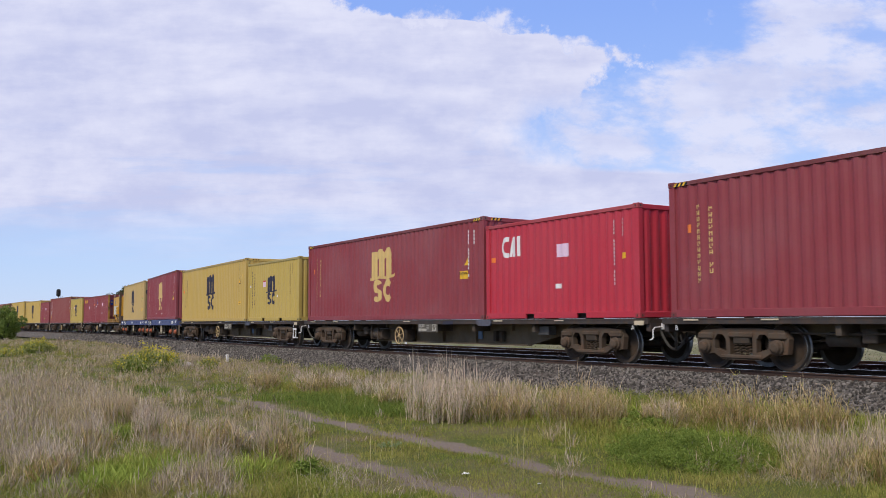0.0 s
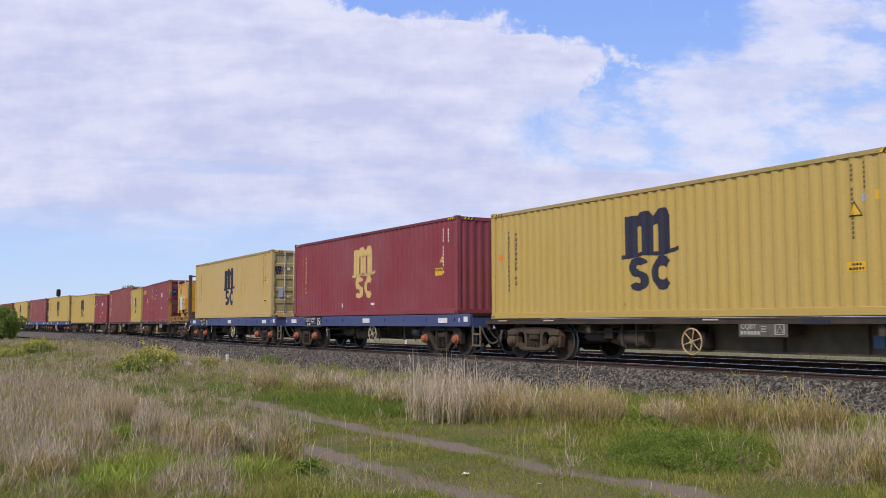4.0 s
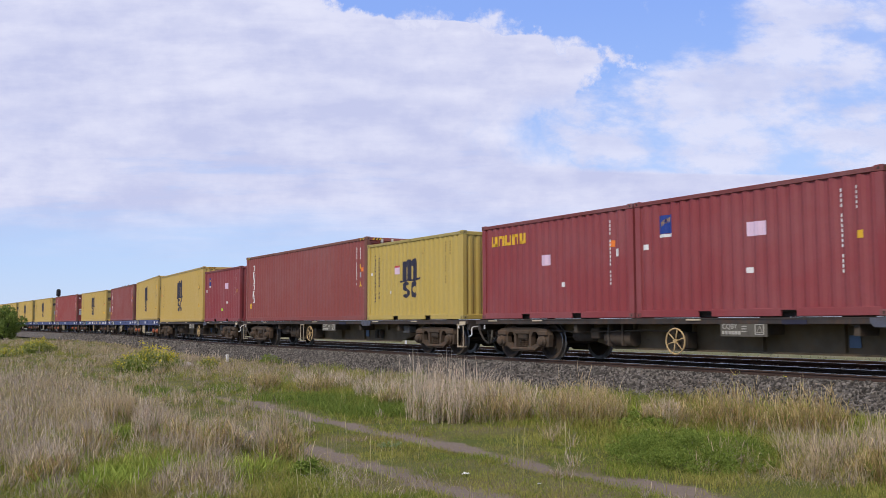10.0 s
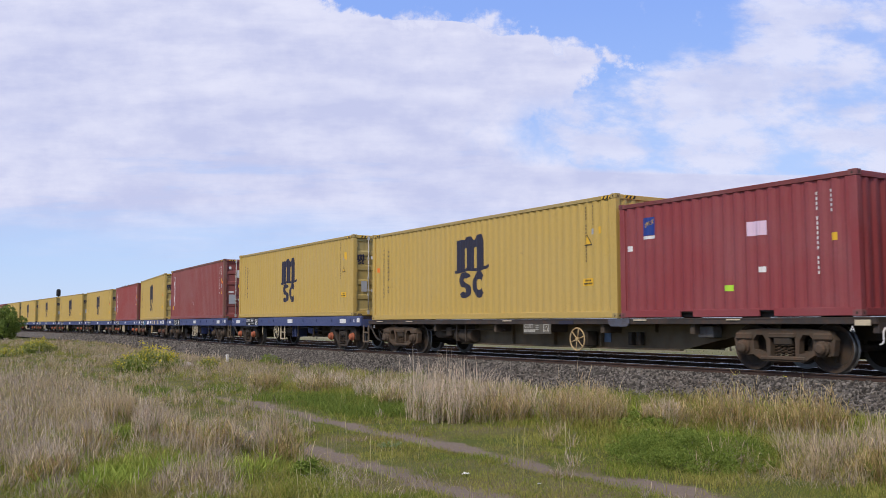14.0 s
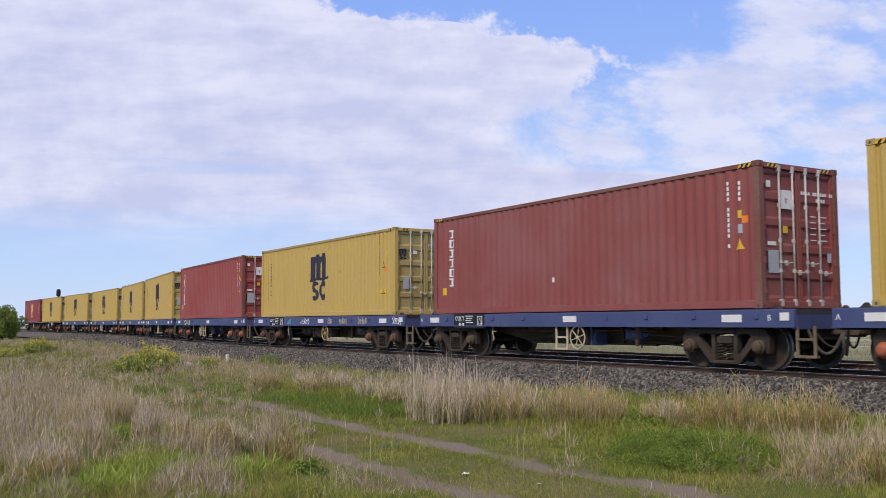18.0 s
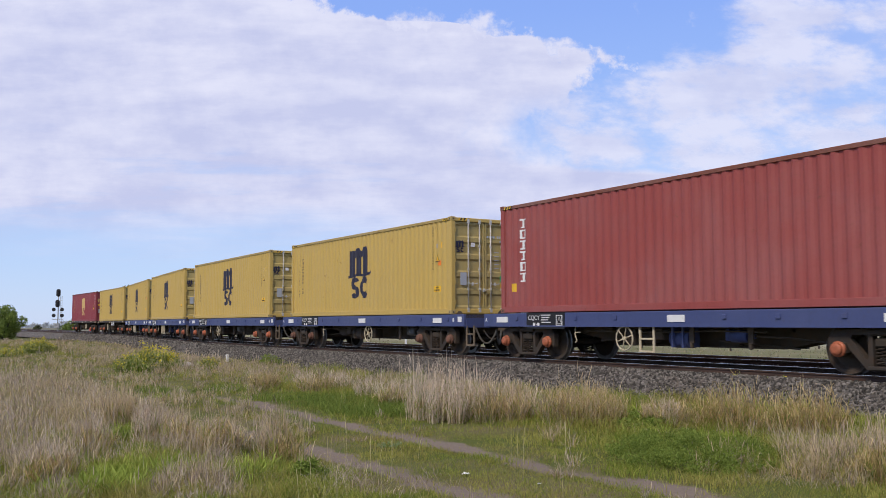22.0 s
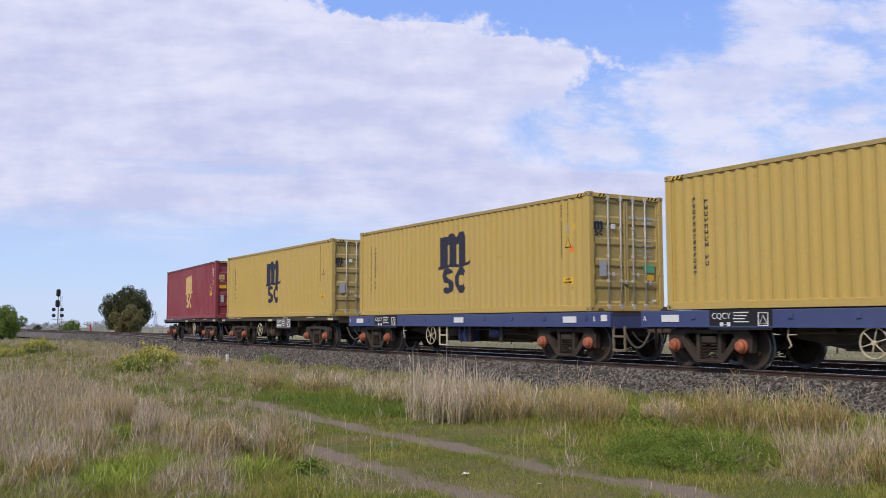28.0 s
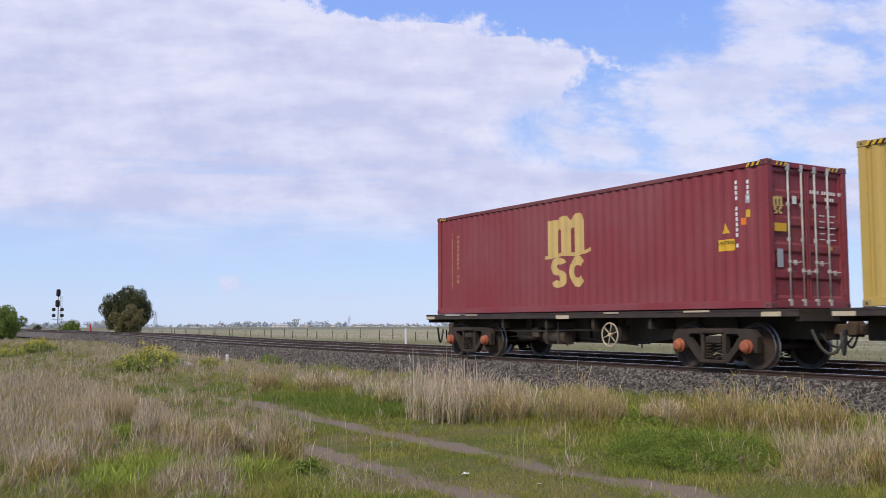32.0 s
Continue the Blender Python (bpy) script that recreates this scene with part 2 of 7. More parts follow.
def frame_plate(bm, outline, holes, y0, y1):
    """A plate with holes, outlines in x, z."""
    def ring(bm2, pts):
        vs = [bm2.verts.new((x, y0, z)) for x, z in pts]
        return [bm2.edges.new((vs[i], vs[(i + 1) % len(vs)])) for i in range(len(vs))]
    b2 = bmesh.new()
    es = ring(b2, outline)
    for h in holes:
        es += ring(b2, h)
    bmesh.ops.triangle_fill(b2, edges=es, use_beauty=True, use_dissolve=False)
    r = bmesh.ops.extrude_face_region(b2, geom=b2.faces[:])
    for v in r["geom"]:
        if isinstance(v, bmesh.types.BMVert):
            v.co.y = y1
    bmesh.ops.recalc_face_normals(b2, faces=b2.faces[:])
    me = bpy.data.meshes.new("tmp")
    b2.to_mesh(me)
    b2.free()
    bm.from_mesh(me)
    bpy.data.meshes.remove(me)
    return bm


def part(name, bm, material, parent, label=""):
    """Links a bmesh as one mesh object under a thing or under a part."""
    me = bpy.data.meshes.new(name)
    bmesh.ops.recalc_face_normals(bm, faces=bm.faces[:])
    bm.to_mesh(me)
    bm.free()
    me.materials.append(material)
    ob = new(name, me)
    ob.parent = parent
    if label:
        ob["label"] = label
    return ob


def thing(name, label, category, group=""):
    return tagged(new(name), label, category, group)


def lettering(text, size, name, material, parent, m):
    """Readable letters as a flat mesh, at the pose m in the parent's space."""
    cu = bpy.data.curves.new(name, "FONT")
    cu.body, cu.size, cu.extrude, cu.align_x, cu.align_y = text, size, 0.002, "CENTER", "CENTER"
    tmp = bpy.data.objects.new(name, cu)
    me = bpy.data.meshes.new_from_object(tmp)
    bpy.data.objects.remove(tmp)
    me.materials.clear()
    me.materials.append(material)
    ob = new(name, me)
    ob.parent, ob.matrix_basis = parent, m
    return ob


SIDE = pose(0, 0, 0, 90)  # lettering upright, facing the camera's side (-y)

# ---------------------------------------------------------------- the railway's line
BEND_AT = (-140.0, -120.0, -100.0, -80.0, -60.0, -45.0, -30.0)
BEND = (-0.66e-3, 0.88e-3, -2.33e-3, -6.54e-3, 4.69e-3, 4.99e-3, 0.0)
LINE_Y = 14.656 + 1.219
RAIL_TOP = 0.70
_S = np.arange(-700.0, 420.0, 0.5)
_K = np.interp(_S, BEND_AT, BEND, left=0.0, right=0.0)
_i0 = int(np.searchsorted(_S, -30.0))
_PHI = np.zeros_like(_S)
_PHI[:_i0] = np.cumsum(_K[:_i0][::-1])[::-1] * 0.5
_PX, _PY = _S.copy(), np.zeros_like(_S)
_PX[:_i0] = _S[_i0] - np.cumsum(np.cos(_PHI[:_i0])[::-1])[::-1] * 0.5
_PY[:_i0] = np.cumsum(np.sin(_PHI[:_i0])[::-1])[::-1] * 0.5


def line(s, side=0.0):
    """The point of the line at chainage s, so far to its far side."""
    phi = float(np.interp(s, _S, _PHI))
    return float(np.interp(s, _S, _PX)) + side * math.sin(phi), LINE_Y + float(np.interp(s, _S, _PY)) + side * math.cos(phi)


SPEED_AT = (0.0, 5.0, 10.0, 16.0, 22.0, 27.0, 32.0)
SPEED = (7.913, 8.079, 7.989, 8.034, 8.318, 8.406, 8.496)
_T = np.arange(0.0, 32.001, 1 / 30)
_V = np.interp(_T, SPEED_AT, SPEED)
_WAY = np.concatenate([[0.0], np.cumsum((_V[1:] + _V[:-1]) / 60)])
_WAY -= np.interp(16.0, _T, _WAY)


def gone(t):
    """How far the train has come at t seconds, from where it is at 16 s."""
    return float(np.interp(t, _T, _WAY))


def on_line(s, reach, z):
    """The pose of a vehicle centred at chainage s on bogies that far from its centre."""
    (x0, y0), (x1, y1) = line(s - reach), line(s + reach)
    return pose((x0 + x1) / 2, (y0 + y1) / 2, z, 0, 0, math.degrees(math.atan2(y1 - y0, x1 - x0)))

# ---------------------------------------------------------------- ground
def soil():
    m = Nodes("grassy_ground")
    v = m.coord()
    x, y, z = m.split(v)
    a, b, c = m.noise(v, 0.35, 5.0, 0.6), m.noise(v, 2.6, 6.0, 0.7), m.noise(v, 22.0, 6.0, 0.7)
    far = m.step(y, 24.0, 60.0)
    green = m.mix(b, (0.07, 0.09, 0.02), (0.15, 0.165, 0.04))
    dry = m.mix(c, (0.13, 0.105, 0.055), (0.24, 0.195, 0.11))
    col = m.mix(m.step(a, 0.42, 0.62), green, dry)
    field = m.mix(m.step(m.noise(m.join(m.math("MULTIPLY", x, 0.25), y, z), 0.05, 5.0, 0.6), 0.4, 0.6), (0.23, 0.22, 0.125), (0.36, 0.325, 0.215))
    col = m.mix(far, col, field)
    earth = m.mix(c, (0.155, 0.12, 0.094), (0.30, 0.24, 0.195))
    wob = m.math("MULTIPLY", m.math("SUBTRACT", m.noise(v, 0.5, 3.0), 0.5), 0.9)
    wob = m.math("ADD", wob, m.math("MULTIPLY", m.math("SUBTRACT", b, 0.5), 0.35))
    yy = m.math("ADD", y, wob)
    worn = m.math("MULTIPLY", m.math("SUBTRACT", m.noise(v, 3.5, 5.0, 0.7), 0.5), 0.35)
    bare = 0.0
    for at, x0, x1 in ((6.8, -27.0, -19.0), (5.05, -17.0, -12.0)):
        off = m.math("ADD", m.math("ABSOLUTE", m.math("SUBTRACT", yy, at)), worn)
        bare = m.math("MAXIMUM", bare, m.math("MULTIPLY", m.step(off, 0.15, 0.30, 1.0, 0.0), m.step(x, x0, x1)))
    col = m.mix(bare, col, earth)
    h = m.math("ADD", m.math("MULTIPLY", b, 2.0), c)
    return m.surface(col, 0.95, 0.0, m.bump(h, 0.6, 0.04), 0.15)


def rut_depth(x, y):
    w = 0.25 * noise.noise((x * 0.5, 3.0, 0.0))
    d = min(abs(y + w - 6.8), abs(y + w - 5.05))
    return -0.05 * max(0.0, 1 - d / 0.4) if -40 < x < 30 else 0.0


def lift(x, y):
    """The ground's height."""
    z = 0.05 * noise.noise((x * 0.25, y * 0.25, 0.0)) + 0.03 * noise.noise((x * 0.9, y * 0.9, 4.0))
    z *= max(0.0, 1 - abs(y - 6) / 60)
    if 7.4 < y < 13.6:
        z += 0.05 * (y - 7.4) / 6
    far = math.hypot(x, y) - 80
    return z + rut_depth(x, y) - 0.0036 * max(0.0, far)


def graded(stops):
    out = []
    for a, b, n in stops:
        out += [a + (b - a) * i / n for i in range(n)]
    return out + [stops[-1][1]]


def ground():
    xs = graded([(-4600, -900, 12), (-900, -200, 14), (-200, -70, 20), (-70, -35, 40), (-35, 6, 140), (6, 60, 20), (60, 500, 8), (500, 4600, 10)])
    ys = graded([(-4600, -400, 8), (-400, -20, 10), (-20, 0, 10), (0, 14, 56), (14, 60, 14), (60, 400, 12), (400, 4600, 14)])
    vs = [(x, y, lift(x, y)) for y in ys for x in xs]
    n = len(xs)
    fs = [(j * n + i, j * n + i + 1, (j + 1) * n + i + 1, (j + 1) * n + i) for j in range(len(ys) - 1) for i in range(n - 1)]
    me = bpy.data.meshes.new("ground")
    me.from_pydata(vs, [], fs)
    me.polygons.foreach_set("use_smooth", [True] * len(fs))
    me.materials.append(soil())
    tagged(new("ground", me), "flat grassland with two bare earth wheel ruts", "ground", kind="structure")


ground()


# ---------------------------------------------------------------- railway
def stone_mat(name, dark, light):
    m = Nodes(name)
    r = m.add("NewGeometry").outputs["Random Per Island"]
    v = m.coord()
    a = m.noise(v, 30.0, 4.0)
    c = m.mix(m.math("POWER", r, 1.9), dark, light)
    c = m.mix(m.step(a, 0.4, 0.7, 0.0, 0.3), c, (0.13, 0.105, 0.085))
    return m.surface(c, 0.9, 0.0, m.bump(a, 0.3, 0.01), 0.2)


def ballast_mat():
    m = Nodes("packed_ballast")
    v = m.coord()
    vo = m.add("TexVoronoi", {"Vector": v, "Scale": 17.0})
    c = m.mix(m.split(vo.outputs["Color"])[0], (0.045, 0.04, 0.036), (0.21, 0.19, 0.17))
    c = m.mix(m.step(m.noise(v, 1.2, 4.0), 0.45, 0.7, 0.0, 0.5), c, (0.12, 0.085, 0.06))
    return m.surface(c, 0.95, 0.0, m.bump(vo.outputs["Distance"], 1.0, 0.03), 0.2)


BALLAST = ballast_mat()
STONES = stone_mat("loose_ballast_stones", (0.036, 0.033, 0.029), (0.31, 0.277, 0.242))
RAIL_RUST = grimy("rusty_rail_web", (0.075, 0.045, 0.033), 0.85, 0.0, 8, (0.11, 0.06, 0.04))
RAIL_BRIGHT = grimy("polished_rail_head", (0.72, 0.72, 0.72), 0.24, 1.0, 12, (0.5, 0.48, 0.46), 0.3)
SLEEPER = grimy("concrete_sleeper", (0.26, 0.24, 0.21), 0.9, 0.0, 6, (0.16, 0.12, 0.09))
GAUGE = 1.6
TRACKS = (0.0, 3.95)
BED = ((-2.45, -0.05), (-1.60, 0.52), (-1.38, 0.575), (5.33, 0.575), (5.55, 0.52), (6.5, -0.05))  # side, height


def swept(name, profile, stops, material, parent=None, closed=True):
    """A profile of (side, z) swept along the line."""
    vs, fs, n = [], [], len(profile)
    for s in stops:
        for side, z in profile:
            vs.append((*line(s, side), z))
    for i in range(len(stops) - 1):
        for j in range(n if closed else n - 1):
            k = (j + 1) % n
            fs.append((i * n + j, (i + 1) * n + j, (i + 1) * n + k, i * n + k))
    me = bpy.data.meshes.new(name)
    me.from_pydata(vs, [], fs)
    me.materials.append(material)
    ob = new(name, me)
    ob.parent = parent
    return ob


def stops(a, b, far=10.0, near=2.5):
    out, s = [], a
    while s < b:
        out.append(s)
        s += near if -150 < s < 20 else far
    return out + [b]


tagged(swept("ballast", BED, stops(-690, 400), BALLAST, closed=False), "grey crushed-stone ballast bed under two tracks", "ballast", kind="structure")


def rubble(name, count, s0, s1, lo, hi, size, seed):
    """Loose angular stones on the bed, joined."""
    rng = np.random.default_rng(seed)
    base = np.array([(1, 1, 1), (1, -1, -1), (-1, 1, -1), (-1, -1, 1), (-1.1, 0.9, 0.8), (0.9, -1, 0.9), (0.8, 1, -0.9), (-1, -0.9, -0.9)], float)
    tri = np.array([(0, 4, 7 - 4), (0, 3, 5), (0, 5, 1), (0, 1, 6), (0, 6, 4), (4, 6, 2), (4, 2, 3), (3, 2, 7), (3, 7, 5), (5, 7, 1), (1, 7, 6), (2, 6, 7)])
    u = rng.random(count)
    s = s0 + (s1 - s0) * u
    side = lo + (hi - lo) * rng.random(count)
    r = size * (0.5 + 0.8 * rng.random(count))
    phi, px, py = np.interp(s, _S, _PHI), np.interp(s, _S, _PX), np.interp(s, _S, _PY)
    z = np.interp(side, [p[0] for p in BED], [p[1] for p in BED])
    pos = np.stack([px + side * np.sin(phi), LINE_Y + py + side * np.cos(phi), z + r * 0.12], 1)
    v = base[None] * (0.75 + 0.5 * rng.random((count, 8, 1))) * (0.6 + 0.6 * rng.random((count, 1, 3))) * 0.62
    a, b = rng.random(count) * 6.283, (rng.random(count) - 0.5) * 2.5
    ca, sa, cb, sb = np.cos(a)[:, None], np.sin(a)[:, None], np.cos(b)[:, None], np.sin(b)[:, None]
    x1, y1 = v[..., 0] * ca - v[..., 1] * sa, v[..., 0] * sa + v[..., 1] * ca
    y2, z2 = y1 * cb - v[..., 2] * sb, y1 * sb + v[..., 2] * cb
    v = np.stack([x1, y2, z2], 2) * r[:, None, None] + pos[:, None]
    f = (tri[None] + (np.arange(count) * 8)[:, None, None]).reshape(-1, 3)
    return mesh_of(name, v.reshape(-1, 3), f, STONES)


def mesh_of(name, v, f, material):
    """A mesh from arrays of points and of triangles."""
    me = bpy.data.meshes.new(name)
    me.vertices.add(len(v))
    me.vertices.foreach_set("co", np.asarray(v, np.float32).ravel())
    me.loops.add(f.size)
    me.loops.foreach_set("vertex_index", np.asarray(f, np.int32).ravel())
    me.polygons.add(len(f))
    me.polygons.foreach_set("loop_start", np.arange(0, f.size, f.shape[1], dtype=np.int32))
    me.update(calc_edges=True)
    me.materials.append(material)
    return new(name, me)


def rails():
    for c in TRACKS:
        track = tagged(new("railway_track"), "rusty steel rails on concrete sleepers in ballast", "railway track", "tracks", kind="structure")
        for side in (-GAUGE / 2 - 0.035, GAUGE / 2 + 0.035):
            w = [(-0.07, 0), (0.07, 0), (0.07, 0.012), (0.012, 0.03), (0.012, 0.12), (0.034, 0.13), (0.034, 0.156), (-0.034, 0.156), (-0.034, 0.13), (-0.012, 0.12), (-0.012, 0.03), (-0.07, 0.012)]
            rail = swept("rail", [(c + side + a, RAIL_TOP - 0.16 + b) for a, b in w], stops(-690, 400), RAIL_RUST, track)
            head = [(-0.03, 0.1555), (-0.03, 0.160), (0.03, 0.160), (0.03, 0.1555)]
            swept("rail_head", [(c + side + a, RAIL_TOP - 0.16 + b) for a, b in head], stops(-690, 400), RAIL_BRIGHT, rail)
        bm = bmesh.new()
        box(bm, -0.12, 0.12, -1.28, 1.28, -0.14, 0.0, 0.02)
        first = part("sleeper", bm, SLEEPER, track)
        s, k = -168.0, 0
        while s < 16.0:
            ob = first if k == 0 else first.copy()
            if k:
                scene.collection.objects.link(ob)
            x, y = line(s, c)
            ob.matrix_basis = pose(x, y, RAIL_TOP - 0.16, 0, 0, -math.degrees(float(np.interp(s, _S, _PHI))))
            s, k = s + 0.68, k + 1


rails()
tagged(rubble("ballast_stones", 46000, -46.0, 2.0, -2.6, -0.87, 0.033, 1), "loose grey and brown crushed stones", "ballast", kind="stuff")
tagged(rubble("ballast_stones", 9000, -42.0, 1.0, -0.75, 6.3, 0.042, 2), "loose grey and brown crushed stones between the rails", "ballast", kind="stuff")
tagged(rubble("ballast_stones", 9000, -110.0, -42.0, -2.5, 1.0, 0.06, 3), "loose grey and brown crushed stones", "ballast", kind="stuff")

# ---------------------------------------------------------------- containers
CW = 2.438
CORR = 0.278


def wave(x, length):
    """How far the corrugated wall is set back at x along it."""
    u = ((x + length / 2) / CORR) % 1.0
    if u < 0.26:
        return 0.0
    if u < 0.5:
        return 0.031 * (u - 0.26) / 0.24
    if u < 0.76:
        return 0.031
    return 0.031 * (1 - (u - 0.76) / 0.24)


def wave_breaks(a, b, length):
    out, k = [a], 0
    k = math.floor((a + length / 2) / CORR) - 1
    while k * CORR - length / 2 < b + CORR:
        for u in (0.0, 0.26, 0.5, 0.76):
            x = -length / 2 + (k + u) * CORR
            if a + 1e-4 < x < b - 1e-4:
                out.append(x)
        k += 1
    return out + [b]


def corrugated(bm, a, b, z0, z1, face, length, turn):
    """A corrugated wall from a to b; face: the outer plane; turn maps (along, back, up) to the container's space."""
    xs = wave_breaks(a, b, length)
    lo = [bm.verts.new(turn(x, face + wave(x, length), z0)) for x in xs]
    hi = [bm.verts.new(turn(x, face + wave(x, length), z1)) for x in xs]
    for i in range(len(xs) - 1):
        bm.faces.new((lo[i], lo[i + 1], hi[i + 1], hi[i]))
    return bm


def decal(bm, polys, length, out=0.004):
    """Paint in the shapes of polys (x, z) that follows the corrugated side."""
    b2 = bmesh.new()
    for p in polys:
        b2.faces.new([b2.verts.new((x, 0, z)) for x, z in p])
    bmesh.ops.triangulate(b2, faces=b2.faces[:])
    xs = [v.co.x for v in b2.verts]
    for x in wave_breaks(min(xs), max(xs), length)[1:-1]:
        bmesh.ops.bisect_plane(b2, geom=b2.verts[:] + b2.edges[:] + b2.faces[:], plane_co=(x, 0, 0), plane_no=(1, 0, 0))
    for v in b2.verts:
        v.co.y = -CW / 2 + 0.012 + wave(v.co.x, length) - out
    me = bpy.data.meshes.new("tmp")
    b2.to_mesh(me)
    b2.free()
    bm.from_mesh(me)
    bpy.data.meshes.remove(me)
    return bm


def quad(x0, x1, z0, z1, lean=0.0):
    return [(x0, z0), (x1, z0), (x1 + lean, z1), (x0 + lean, z1)]


def arc(cx, cz, r0, r1, a0, a1, n=8, sx=1.0):
    """A ring's sector, as quads."""
    out = []
    for i in range(n):
        p, q = radians(a0 + (a1 - a0) * i / n), radians(a0 + (a1 - a0) * (i + 1) / n)
        out.append([(cx + sx * r0 * math.cos(p), cz + r0 * math.sin(p)), (cx + sx * r1 * math.cos(p), cz + r1 * math.sin(p)),
                    (cx + sx * r1 * math.cos(q), cz + r1 * math.sin(q)), (cx + sx * r0 * math.cos(q), cz + r0 * math.sin(q))])
    return out


def emblem(x, z, k):
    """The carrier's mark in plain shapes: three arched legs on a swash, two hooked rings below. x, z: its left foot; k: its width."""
    p = [quad(0.09, 0.30, 0.44, 0.93), quad(0.385, 0.577, 0.44, 0.80), quad(0.672, 0.86, 0.44, 0.80)]
    p.append([(0.30, 0.78), (0.345, 0.80), (0.345, 0.955), (0.30, 0.925)])
    p.append([(0.345, 0.80), (0.385, 0.78), (0.577, 0.78), (0.577, 0.90), (0.52, 0.965), (0.43, 0.975), (0.345, 0.955)])
    p.append([(0.577, 0.78), (0.625, 0.80), (0.625, 0.945), (0.577, 0.90)])
    p.append([(0.625, 0.80), (0.672, 0.78), (0.86, 0.78), (0.86, 0.88), (0.83, 0.95), (0.77, 0.985), (0.70, 0.98), (0.625, 0.945)])
    top = [(0.0, 0.445), (0.10, 0.445), (0.25, 0.455), (0.40, 0.475), (0.55, 0.465), (0.70, 0.455), (0.85, 0.475), (1.0, 0.505)]
    p += [[(a, c - 0.05), (b, d - 0.05), (b, d), (a, c)] for (a, c), (b, d) in zip(top, top[1:])]
    p += arc(0.31, 0.285, 0.03, 0.125, 25, 270, 10, 1.42)
    p += arc(0.31, 0.115, 0.03, 0.125, -155, 90, 10, 1.42)
    p += arc(0.72, 0.20, 0.085, 0.21, 40, 320, 12, 0.84)
    return [[(x + k * a, z + k * b) for a, b in q] for q in p]


def column(x, z_top, n, w, h, pitch, gaps=()):
    """A column of small bars."""
    return [quad(x, x + w, z_top - i * pitch - h, z_top - i * pitch) for i in range(n) if i not in gaps]


def strokes(x, z_top, n, gap=-1):
    """A column of small blocky signs: two uprights and a bar each."""
    out = []
    for i in range(n):
        z = z_top - 0.128 * i
        if i != gap:
            bar = z - (0.024, 0.055, 0.085, 0.055)[i % 4]
            out += [quad(x, x + 0.03, z - 0.09, z), quad(x + 0.03, x + 0.07, bar - 0.012, bar + 0.012)]
            out.append(quad(x + 0.07, x + 0.095, z - (0.09 if i % 3 else 0.05), z))
    return out


